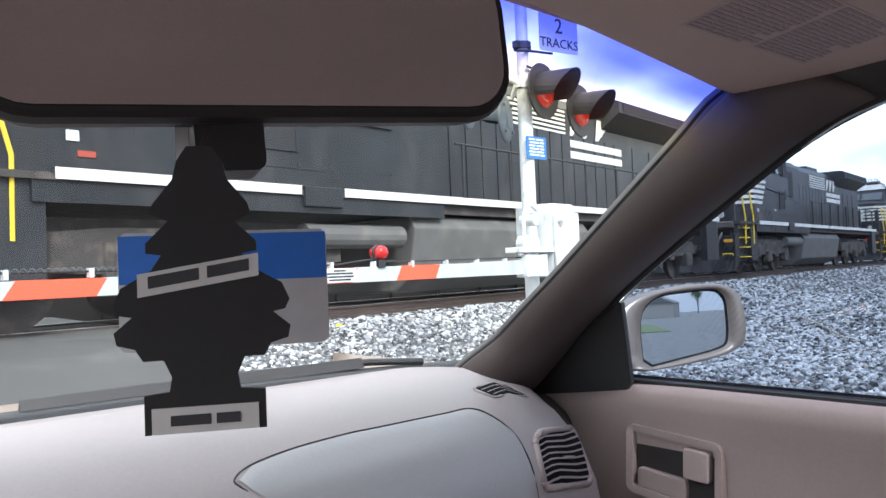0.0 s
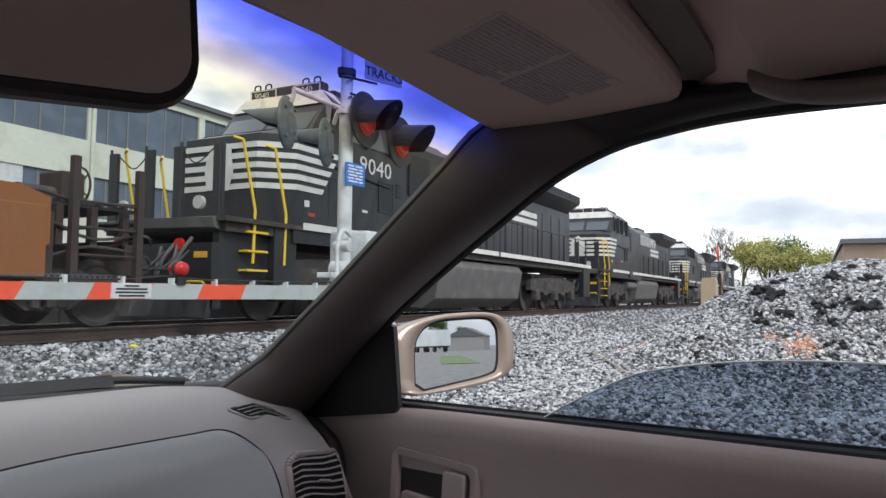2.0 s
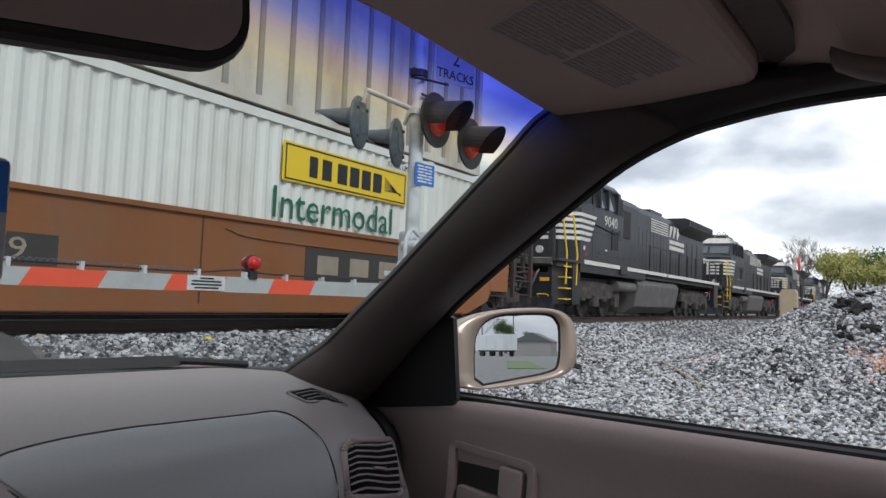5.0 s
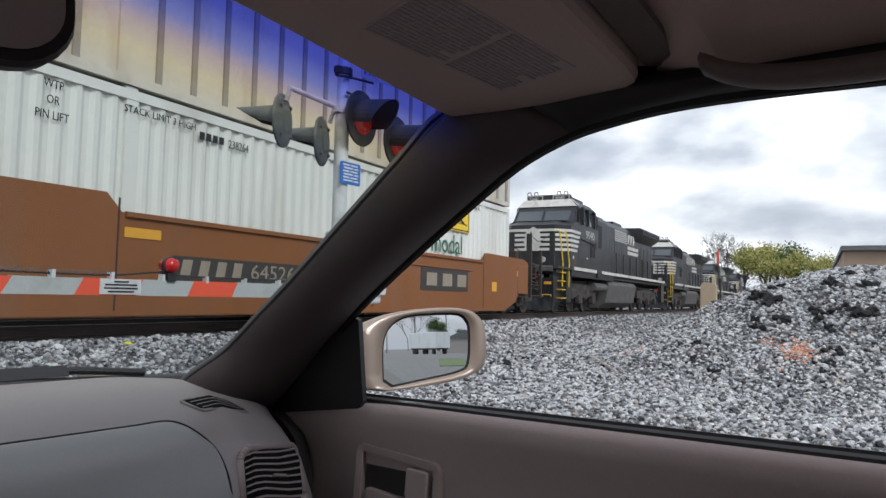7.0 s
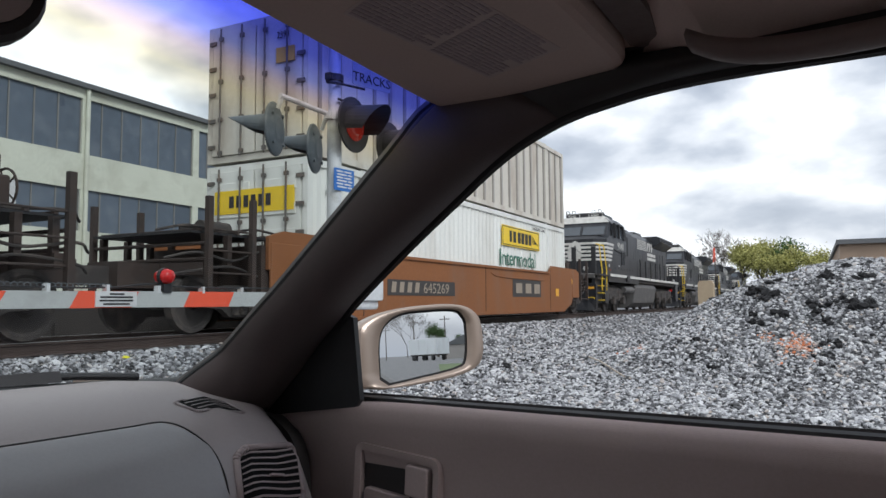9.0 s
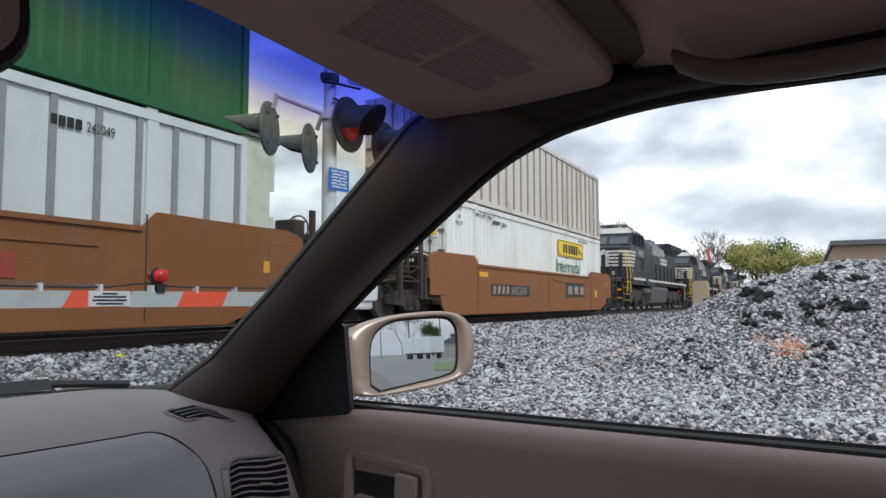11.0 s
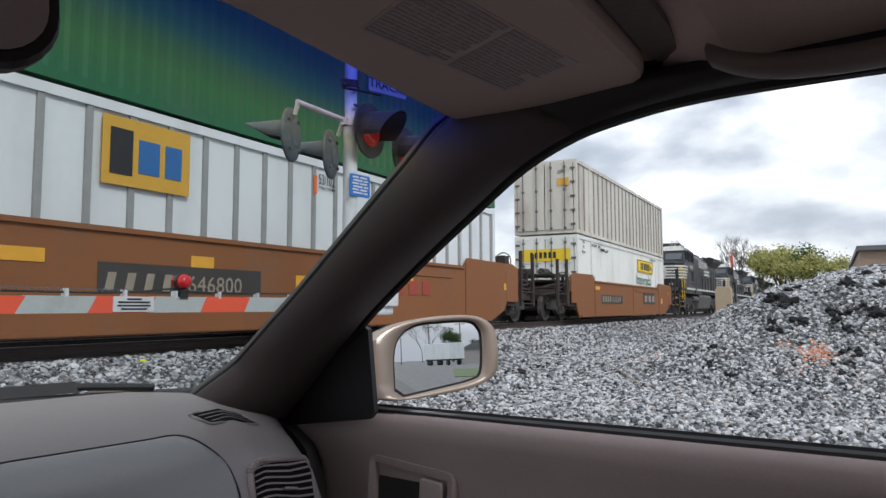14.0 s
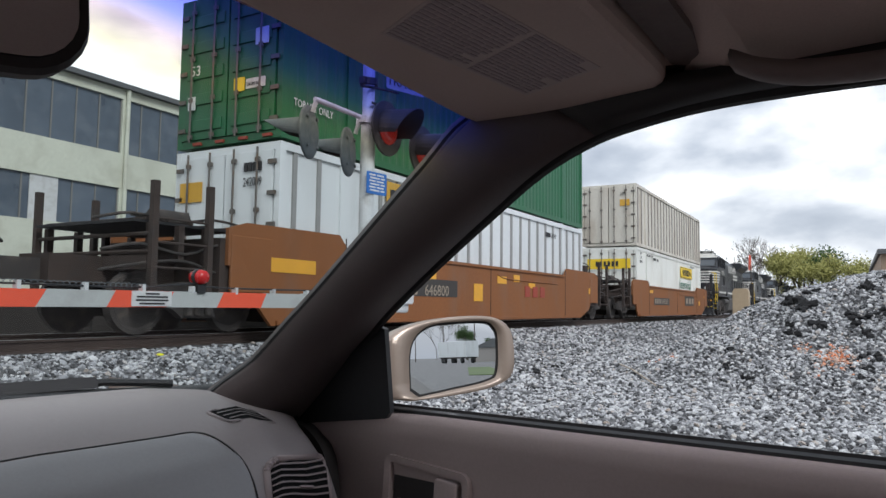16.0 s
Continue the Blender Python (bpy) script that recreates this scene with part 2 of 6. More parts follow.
def cyl(bm, p0, p1, r, n=12, r1=None):
    p0, p1 = Vector(p0), Vector(p1)
    r1 = r if r1 is None else r1
    d = (p1 - p0).normalized()
    a = d.orthogonal().normalized()
    b = d.cross(a)
    A, B = [], []
    for i in range(n):
        t = 2 * math.pi * i / n
        o = a * math.cos(t) + b * math.sin(t)
        A.append(bm.verts.new(p0 + o * r)), B.append(bm.verts.new(p1 + o * r1))
    for i in range(n):
        j = (i + 1) % n
        bm.faces.new((A[i], A[j], B[j], B[i]))
    bm.faces.new(A[::-1]), bm.faces.new(B)
    return bm


def tube(bm, pts, r, n=8):
    for p, q in zip(pts, pts[1:]):
        cyl(bm, p, q, r, n)
    return bm


def prism(bm, pts, axis, lo, hi):
    """A flat outline (pairs in the two other axes, in order) given thickness along axis."""
    def put(p, w):
        c = list(p)
        c.insert("xyz".index(axis), w)
        return c
    A, B = [bm.verts.new(put(p, lo)) for p in pts], [bm.verts.new(put(p, hi)) for p in pts]
    n = len(pts)
    for i in range(n):
        j = (i + 1) % n
        bm.faces.new((A[i], A[j], B[j], B[i]))
    bm.faces.new(A[::-1]), bm.faces.new(B)
    return bm


def loft(bm, rings, closed=True, caps=True):
    """Skin over rings of equally many points."""
    V = [[bm.verts.new(p) for p in r] for r in rings]
    n = len(V[0])
    for a, b in zip(V, V[1:]):
        for i in range(n if closed else n - 1):
            j = (i + 1) % n
            bm.faces.new((a[i], a[j], b[j], b[i]))
    if closed and caps:
        bm.faces.new(V[0][::-1]), bm.faces.new(V[-1])
    return bm


def rounded(w, h, r, n=5):
    """Outline of a rounded rectangle about the origin."""
    out = []
    for cx, cy, a0 in ((w / 2 - r, h / 2 - r, 0), (-w / 2 + r, h / 2 - r, 90), (-w / 2 + r, -h / 2 + r, 180), (w / 2 - r, -h / 2 + r, 270)):
        for i in range(n + 1):
            a = radians(a0 + 90 * i / n)
            out.append((cx + r * math.cos(a), cy + r * math.sin(a)))
    return out


def smoothed(pts, n=6):
    """Catmull-Rom through points of any dimension."""
    P = [Vector(p) for p in pts]
    P = [2 * P[0] - P[1]] + P + [2 * P[-1] - P[-2]]
    out = []
    for i in range(1, len(P) - 2):
        for k in range(n):
            t = k / n
            a, b, c, d = P[i - 1], P[i], P[i + 1], P[i + 2]
            out.append(0.5 * (2 * b + (c - a) * t + (2 * a - 5 * b + 4 * c - d) * t * t + (3 * b - a - 3 * c + d) * t ** 3))
    out.append(P[-2])
    return out


def writing(name, text, size, m, material, parent, label="", align="LEFT", stretch=1.0):
    """Flat lettering in the built-in font, in the plane of m (x along, y up)."""
    cu = bpy.data.curves.new(name, "FONT")
    cu.body, cu.size, cu.align_x, cu.extrude = text, size, align, 0.002
    cu.resolution_u = 2
    tmp = bpy.data.objects.new(name, cu)
    me = bpy.data.meshes.new_from_object(tmp)
    bpy.data.objects.remove(tmp)
    bpy.data.curves.remove(cu)
    me.transform(Matrix.Diagonal((stretch, 1, 1, 1)))
    me.materials.clear()
    me.materials.append(material)
    ob = new(name, me)
    ob.parent, ob.matrix_basis = parent, m
    if label:
        tagged(ob, label)
    return ob


# ---- ground ----
YC, ZR = 9.74, 0.70          # track centre and rail top
def sig(v):
    return 1 / (1 + math.exp(-max(-30, min(30, v))))


def road_side(x, y):
    """Distance to the right of the road's edge (negative: on the road)."""
    return x - (2.9 + 0.17 * (y - 3))


def height(x, y):
    rise = 0.52 * sig((y - 6.3) / 0.45) if y < 14 else 0.52 * sig((17 - y) / 0.8)
    pile = 1.95 * sig((x - 10.9) / 0.85) * sig((1.9 - y) / 0.95) * sig((22 - x) / 1.5) * sig((y + 12) / 1.5)
    lump = 0.09 * noise.noise((x * 0.55, y * 0.55, 3.1)) + 0.04 * noise.noise((x * 1.7, y * 1.7, 8.2))
    near = sig((road_side(x, y) - 0.6) / 0.25)
    heap = 0.22 * math.exp(-((x - 3.6) / 1.4) ** 2 - ((y - 2.2) / 1.1) ** 2)
    return rise + pile + (lump * (0.35 + 1.6 * min(1, pile)) + heap) * near * sig((60 - abs(x)) / 5)


xs = sorted(set([-600, -300, -150, -80, -50, -35, -25, -18, -12, -8, -6, -4, -2] + [i * 0.25 for i in range(0, 105)] + [28, 31, 35, 40, 46, 54, 64, 80, 110, 160, 250, 450, 800, 1500]))
ys = sorted(set([-1200, -600, -300, -150, -90, -60, -42, -30, -22, -16, -12, -9] + [-7 + i * 0.25 for i in range(0, 76)] + [13, 15, 18, 22, 26, 34, 45, 70, 120, 250, 600, 1200]))
bm = BM()
grid = [[bm.verts.new((x, y, height(x, y))) for y in ys] for x in xs]
for i in range(len(xs) - 1):
    for j in range(len(ys) - 1):
        bm.faces.new((grid[i][j], grid[i + 1][j], grid[i + 1][j + 1], grid[i][j + 1]))
ground = part("ground", bm, SOIL, smooth=True)
tagged(ground, "grey crushed stone ground rising to the railway ballast", "ground", kind="structure")

# road up to and across the track
bm = BM()
rows = []
for k in range(121):
    y = -60 + k * 0.8 if k < 70 else -4 + (k - 70) * 0.5
    w = 2.9 + 0.17 * (y - 3)
    z = 0.012 + 0.66 * sig((y - 6.4) / 0.5) * (1 if y < 14 else sig((17 - y) / 0.8))
    rows.append([bm.verts.new((w - dx, y, max(z, height(w - dx, y) + 0.012))) for dx in (0, 0.12, 2.5, 3.6, 6.2, 7.2)])
for a, b in zip(rows, rows[1:]):
    for i in range(5):
        bm.faces.new((a[i], a[i + 1], b[i + 1], b[i]))
road = part("road", bm, ASPHALT)
tagged(road, "worn grey asphalt road leading over the crossing", "road", kind="structure")
bm = BM()
for y0, y1 in ((-40, -33), (-28, -21), (-16, -9)):
    w = 2.9 + 0.17 * ((y0 + y1) / 2 - 3) - 3.4
    prism(bm, [(w - 0.6, y0), (w - 0.48, y0), (w + 0.7, y1), (w + 0.58, y1)], "z", 0.013, 0.018)
lines = part("road_marking", bm, ROADPAINT)
tagged(lines, "worn white painted lane line on the asphalt", "road marking", kind="structure")
bm = BM()
prism(bm, [(-1.3, -42), (1.0, -42), (-1.0, -75), (-3.3, -75)], "z", 0.0, 0.035)
lawn = part("grass_verge", bm, GRASS)
tagged(lawn, "strip of green grass beside the road", "grass", kind="structure")

# loose stones
ICO = BM()
bmesh.ops.create_icosphere(ICO, subdivisions=1, radius=1.0)
ico_v = np.array([v.co[:] for v in ICO.verts])
ico_f = np.array([[v.index for v in f.verts] for f in ICO.faces])
ICO.free()
TEMPL = []
for k in range(14):
    q = ico_v * (0.55 + 0.75 * np.random.rand(len(ico_v), 1))
    TEMPL.append(q * np.array([1.0, 0.55 + 0.4 * random.random(), 0.45 + 0.35 * random.random()]))


def stones(name, places, sizes, material, label, category, lift=0.25):
    """Many loose stones as one mesh."""
    n, nv, nf = len(places), len(ico_v), len(ico_f)
    V, Fc = np.empty((n, nv, 3)), np.empty((n, nf, 3), dtype=np.int64)
    for i in range(n):
        a, b, c = Euler((random.uniform(-0.6, 0.6), random.uniform(-0.6, 0.6), random.uniform(0, 6.28))).to_matrix()
        R = np.array((a, b, c))
        V[i] = TEMPL[i % 14] @ R.T * sizes[i] + places[i] + np.array((0, 0, sizes[i] * lift))
        Fc[i] = ico_f + i * nv
    me = bpy.data.meshes.new(name)
    me.from_pydata(V.reshape(-1, 3), [], Fc.reshape(-1, 3))
    me.materials.append(material)
    ob = new(name, me)
    return tagged(ob, label, category, kind="stuff")


pl_, sz_ = [], []
rg = random.Random(5)
while len(pl_) < 76000:
    r = 2.0 + 21 * rg.random() ** 1.25
    a = radians(rg.uniform(-17, 76))
    x, y = r * math.cos(a), r * math.sin(a)
    if road_side(x, y) < 0.15 + 0.3 * rg.random() or y > 8.6:
        continue
    pl_.append((x, y, height(x, y)))
    sz_.append(min(0.06, (0.010 + 0.024 * rg.random() ** 2.2 + 0.016 * (rg.random() > 0.96)) * (1 + 0.055 * max(0, r - 3))))
for k in range(14000):
    r = 18 + 30 * rg.random()
    a = radians(rg.uniform(3, 32))
    x, y = r * math.cos(a), r * math.sin(a)
    if 1.5 < y < 8.5:
        pl_.append((x, y, height(x, y)))
        sz_.append(rg.uniform(0.03, 0.06))
for k in range(42000):
    x, y = rg.uniform(7.5, 15), rg.uniform(-3.4, 3.6)
    pl_.append((x, y, height(x, y) + 0.006))
    sz_.append(0.014 + 0.026 * rg.random() ** 2)
stones("gravel", np.array(pl_), sz_, STONE, "heap and bed of loose pale grey crushed limestone", "gravel")
pl_, sz_ = [], []
for cx, cy, s, n, q in ((12.2, 0.72, 0.22, 13, 0.07), (11.75, 0.48, 0.2, 12, 0.07), (12.6, 0.45, 0.2, 8, 0.05), (12.1, -0.3, 0.22, 10, 0.06), (11.3, -0.18, 0.2, 9, 0.06), (11.15, -0.64, 0.25, 12, 0.06), (11.2, 0.3, 0.2, 8, 0.06), (11.1, 0.6, 0.28, 9, 0.045), (12.8, -0.6, 0.2, 6, 0.05), (12.0, -0.8, 0.2, 9, 0.06), (10.9, -0.2, 0.2, 6, 0.045), (10.74, 1.43, 0.06, 3, 0.045), (10.12, 1.38, 0.12, 5, 0.045), (9.74, 1.03, 0.12, 4, 0.04), (10.2, -0.3, 0.25, 12, 0.04), (9.9, -0.2, 0.3, 14, 0.03), (5.6, 2.0, 0.3, 14, 0.03), (12.3, 4.55, 0.6, 14, 0.035), (11.2, 4.6, 0.4, 9, 0.035)):
    for k in range(n):
        x, y = rg.gauss(cx, s * 0.36), rg.gauss(cy, s * 0.36)
        pl_.append((x, y, height(x, y) + 0.02))
        sz_.append(rg.uniform(0.5, 1.4) * q * 1.15)
stones("asphalt_rubble", np.array(pl_), sz_, DARKSTONE, "dark broken asphalt lumps lying on the gravel heap", "rubble", 0.3)
pl_, sz_ = [], []
for cx, cy, s, n in ((10.25, 0.12, 0.28, 150), (10.12, -0.02, 0.16, 45), (10.58, 0.46, 0.16, 22), (11.4, 2.45, 0.3, 26)):
    for k in range(n):
        x, y = rg.gauss(cx, s * 0.55), rg.gauss(cy, s * 0.42)
        pl_.append((x, y, height(x, y) + 0.016))
        sz_.append(rg.uniform(0.014, 0.032))
stones("sprayed_stones", np.array(pl_), sz_, ORANGESTONE, "gravel stones sprayed with faded orange marking paint", "gravel", 0.35)
stick = thing("stick", "thin pale dry stick lying on the gravel", "stick", m=pose(0, 0, 0))
bm = BM()
tube(bm, [(11.3, 3.15, height(11.3, 3.15) + 0.05), (10.6, 2.75, height(10.6, 2.75) + 0.06), (9.5, 2.15, height(9.5, 2.15) + 0.05)], 0.011, 6)
part("twig", bm, mat("dry_wood", (0.42, 0.36, 0.29), 0.85, var=0.2, scale=30), stick)


scrap = thing("litter", "small bright yellow scrap lying on the ballast", "litter", m=pose(6.06, 7.46, height(6.06, 7.46) + 0.045, 12, -8, 30))
bm = BM()
prism(bm, [(-0.05, -0.03), (0.02, -0.045), (0.055, 0.0), (0.03, 0.04), (-0.045, 0.03)], "z", 0.0, 0.012)
part("scrap", bm, mat("yellow_scrap", (0.75, 0.72, 0.02), 0.6, bump=0), scrap, bevel=0.004)


# ---- the car, seen from inside ----
CAR = pose(0, 0, 0, 0, 0, -10)
car = thing("car", "older champagne sedan with a taupe vinyl interior", "car", m=CAR)


def dash_ring(a):
    zc = np.interp(a, (-0.8, 0.42, 0.5, 0.56, 0.61, 0.67, 0.73), (1.068, 1.068, 1.060, 1.036, 1.020, 1.005, 0.985))
    s = np.interp(a, (0.44, 0.50, 0.56, 0.62, 0.66, 0.69, 0.715, 0.735, 0.745), (0, 0.010, 0.022, 0.040, 0.082, 0.118, 0.158, 0.21, 0.27))
    prof = ((1.0, -0.09), (0.955, -0.02), (0.90, -0.003), (0.85, 0.0), (0.79, -0.011), (0.725, -0.034), (0.675, -0.075), (0.645, -0.13), (0.63, -0.21), (0.635, -0.31), (0.69, -0.42), (0.95, -0.45))
    return [(a, b + (s * min(1, max(0, (0.93 - b) / 0.2)) if b < 0.93 else 0), zc + d) for b, d in prof]


bm = BM()
loft(bm, [dash_ring(a) for a in np.concatenate((np.linspace(-0.78, 0.40, 14), np.linspace(0.43, 0.745, 22)))])
dash = part("dashboard", bm, DASH, car, "taupe vinyl dashboard with an airbag lid", smooth=True)


def on_dash(a, k):
    """A point on the dashboard's skin: k runs along the profile."""
    r = dash_ring(a)
    i = int(k)
    p, q = Vector(r[i]), Vector(r[i + 1])
    return p.lerp(q, k - i)


bm = BM()
seam = [on_dash(0.19, 8.1), on_dash(0.135, 7.2), on_dash(0.085, 6.35), on_dash(0.056, 5.85), on_dash(0.052, 5.65), on_dash(0.075, 5.44), on_dash(0.13, 5.28)]
seam += [on_dash(a, 5.20 - 0.11 * (a - 0.2)) for a in np.linspace(0.2, 0.395, 6)]
seam += [on_dash(0.42, 5.4), on_dash(0.44, 5.9), on_dash(0.449, 6.36), on_dash(0.449, 6.9), on_dash(0.447, 7.6), on_dash(0.445, 8.2)]
tube(bm, smoothed(seam, 4), 0.0011, 6)
part("airbag_seam", bm, DARKTRIM, dash)


def lid_point(a, w):
    """A point just proud of the skin: w runs from the seam down to the lid's lower edge."""
    k0 = float(np.interp(a, (0.055, 0.075, 0.13, 0.2, 0.395, 0.42, 0.44, 0.447), (5.7, 5.47, 5.31, 5.23, 5.20, 5.44, 5.94, 6.4)))
    k = k0 + (8.1 - k0) * w
    a += float(np.interp(k, (5.7, 5.9, 6.35, 7.2, 8.1), (0, 0.006, 0.035, 0.085, 0.14))) * max(0, (0.445 - a) / 0.39)
    n = (on_dash(a + 0.01, k) - on_dash(a - 0.01, k)).cross(on_dash(a, k - 0.1) - on_dash(a, k + 0.1)).normalized()
    return on_dash(a, k) + n * (0.0022 if w > 0 else 0.0004)


bm = BM()
loft(bm, [[lid_point(a, w) for w in (0, 0.02, 0.1, 0.2, 0.3, 0.4, 0.5, 0.6, 0.8, 1.0)] for a in np.concatenate((np.linspace(0.056, 0.13, 8), np.linspace(0.15, 0.38, 10), np.linspace(0.395, 0.445, 8)))], closed=False)
part("airbag_lid", bm, DASHLID, dash, "smoother vinyl airbag lid, sky sheen put into its greyer colour", smooth=True)


def skin(q, u, v, n):
    """A point n above the dashboard's skin; u, v run over the patch with corners q (tl, tr, br, bl)."""
    def at(u, v):
        a = (q[0][0] * (1 - u) + q[1][0] * u) * (1 - v) + (q[3][0] * (1 - u) + q[2][0] * u) * v
        k = (q[0][1] * (1 - u) + q[1][1] * u) * (1 - v) + (q[3][1] * (1 - u) + q[2][1] * u) * v
        return on_dash(a, k)
    p = at(u, v)
    nn = (at(u + 0.05, v) - at(u - 0.05, v)).cross(at(u, v - 0.05) - at(u, v + 0.05)).normalized()
    return p + nn * n


def skin_bar(bm, q, u0, u1, v0, v1, n, steps=8):
    loft(bm, [[skin(q, u, v0, n), skin(q, u, v1, n), skin(q, u, v1, -0.004), skin(q, u, v0, -0.004)] for u in np.linspace(u0, u1, steps)])


def skin_frame(bm, q, r):
    P = [(0.5 + p[0], 0.5 + p[1]) for p in rounded(1.0, 1.0, 0.14, 5)]
    P = [skin(q, u, v, 0.001) for u, v in P]
    tube(bm, P + P[:2], r, 8)


# demister vent on top: flush black patch for the shaded slots
DQ = ((0.436, 4.53), (0.548, 4.1), (0.578, 4.45), (0.456, 5.02))
bm = BM()
for k in range(6):
    skin_bar(bm, DQ, 0.03, 0.97, k / 6 + (0.03 if k == 0 else 0), (k + 1) / 6 - (0.03 if k == 5 else 0), 0.0012)
o = part("demister_vent", bm, VENTBLACK, dash, "demister grille with a flush black patch for its shaded slots")
bm = BM()
skin_frame(bm, DQ, 0.0022)
part("vent_rim", bm, DASH, o, smooth=True)
for k in range(3):
    bm = BM()
    skin_bar(bm, DQ, 0.10, 0.88, 0.23 + k * 0.25, 0.265 + k * 0.25, 0.0018)
    part("slat", bm, DASH, o)
# side vent: bezel, flush black patch for the well's shade, and slats
VQ = ((0.478, 6.16), (0.632, 5.52), (0.597, 7.05), (0.462, 7.25))
def frame_ring(bm, w, h, r, t, y0, y1):
    A, B = rounded(w, h, r), rounded(w - 2 * t, h - 2 * t, max(0.002, r - t))
    loft(bm, [[(p[0], y1, p[1]) for p in A], [(p[0], y0, p[1]) for p in A], [(p[0], y0 + 0.002, p[1]) for p in B], [(p[0], y1, p[1]) for p in B]], caps=False)
    return bm


bm = BM()
skin_frame(bm, VQ, 0.0052)
vent = part("side_vent", bm, TRIM, dash, "taupe air vent with slats over a black patch for shade", smooth=True)
bm = BM()
for k in range(10):
    skin_bar(bm, VQ, 0.03, 0.97, k / 10 + (0.02 if k == 0 else 0), (k + 1) / 10 - (0.02 if k == 9 else 0), 0.0014)
part("vent_shade_patch", bm, VENTBLACK, vent)
for k in range(8):
    bm = BM()
    skin_bar(bm, VQ, 0.05, 0.95, 0.083 + k * 0.115, 0.114 + k * 0.115, 0.0030)
    part("slat", bm, TRIM, vent)
bm = BM()
skin_bar(bm, VQ, 0.42, 0.62, 0.535, 0.575, 0.0075)
part("vent_tab", bm, TRIM, vent)


bm = BM()
tube(bm, smoothed([on_dash(0.742, k) + Vector((0.004, -0.001, 0)) for k in (2.5, 3.5, 4.5, 5.3, 6.0, 6.6, 7.3, 8.2, 9.0)], 4), 0.0045, 8)
part("dash_end_gap", bm, BLACK, dash)


# passenger door
def sill(b):
    return 1.017 + 0.015 * (0.77 - b)


bm = BM()
rings = []
for b in np.concatenate((np.linspace(-1.1, 0.6, 18), np.linspace(0.64, 1.05, 8))):
    z, e = sill(b), max(0, b - 0.62)
    drop = 0.22 * e * e
    rings.append([(0.795, b, 0.3), (0.80, b, 0.70), (0.80, b, 0.80), (0.795, b, 0.90), (0.785, b, z - 0.075 - drop * 0.4), (0.776, b, z - 0.045 - drop), (0.775, b, z - 0.022 - drop), (0.780, b, z - 0.010 - drop), (0.796, b, z - 0.006 - drop), (0.84, b, z - 0.012 - drop), (0.86, b, z - 0.05 - drop), (0.86, b, 0.3)])
loft(bm, rings)
door = part("passenger_door", bm, TRIM, car, "taupe plastic inner door panel", smooth=True)
bm = BM()
loft(bm, [[(0.790, b, sill(b) - 0.008), (0.790, b, sill(b) - 0.003), (0.797, b, sill(b) + 0.0), (0.803, b, sill(b) - 0.002), (0.803, b, sill(b) - 0.012)] for b in np.linspace(-1.1, 0.80, 24)])
part("window_seal", bm, BLACK, door, "black rubber window seal")
bm = BM()
loft(bm, [[(0.835, b, sill(b) - 0.010), (0.835, b, sill(b) - 0.002), (0.850, b, sill(b) - 0.004), (0.850, b, sill(b) - 0.02)] for b in np.linspace(-1.1, 0.80, 20)])
part("outer_seal", bm, BLACK, door)
bm = BM()
loft(bm, [[(0.862, b, sill(b) - 0.02), (0.885, b, sill(b) - 0.05), (0.925, b, 0.8), (0.93, b, 0.62), (0.91, b, 0.35), (0.865, b, 0.30)] for b in np.linspace(-2.6, 1.9, 30)])
skin = part("body_side", bm, PAINT, car, "champagne metallic painted door skin", smooth=True)
bm = BM()
tube(bm, smoothed([(0.925, -0.62, 0.82), (0.955, -0.60, 0.825), (0.96, -0.52, 0.83), (0.955, -0.44, 0.835), (0.925, -0.42, 0.835)], 4), 0.011, 8)
part("outer_door_handle", bm, PAINT, skin)
hm = Matrix.Translation((0.794, 0.664, 0.876)) @ Euler((0, radians(3.5), radians(-90))).to_matrix().to_4x4()
bez = part("door_handle_bezel", frame_ring(BM(), 0.178, 0.118, 0.016, 0.012, -0.014, 0.02), TRIM, door)
bez.matrix_basis = hm
bm = BM()
box(bm, -0.077, 0.077, 0.0, 0.006, -0.047, 0.047)
part("handle_cup", bm, DARKTRIM, bez)
bm = BM()
prism(bm, rounded(0.095, 0.034, 0.008), "y", -0.010, 0.004)
lv = part("door_lever", bm, TRIM, bez, bevel=0.003)
lv.location = (-0.022, 0, -0.030)
bm = BM()
prism(bm, rounded(0.046, 0.050, 0.006), "y", -0.014, 0.004)
lk = part("lock_slide", bm, TRIM, bez, bevel=0.003)
lk.location = (0.044, 0, 0.016)
# dark gap between dashboard and door
bm = BM()
gap = smoothed([(0.752, 1.0, 0.972), (0.757, 0.955, 0.975), (0.763, 0.92, 0.962), (0.768, 0.885, 0.93), (0.772, 0.872, 0.88), (0.772, 0.868, 0.80), (0.772, 0.87, 0.66)], 5)
loft(bm, [[p + Vector((-0.012, -0.004, 0)), p + Vector((0.014, -0.004, 0.0)), p + Vector((0.02, 0.2, 0)), p + Vector((-0.02, 0.2, 0))] for p in gap])
part("door_gap_seal", bm, DARKTRIM, door)

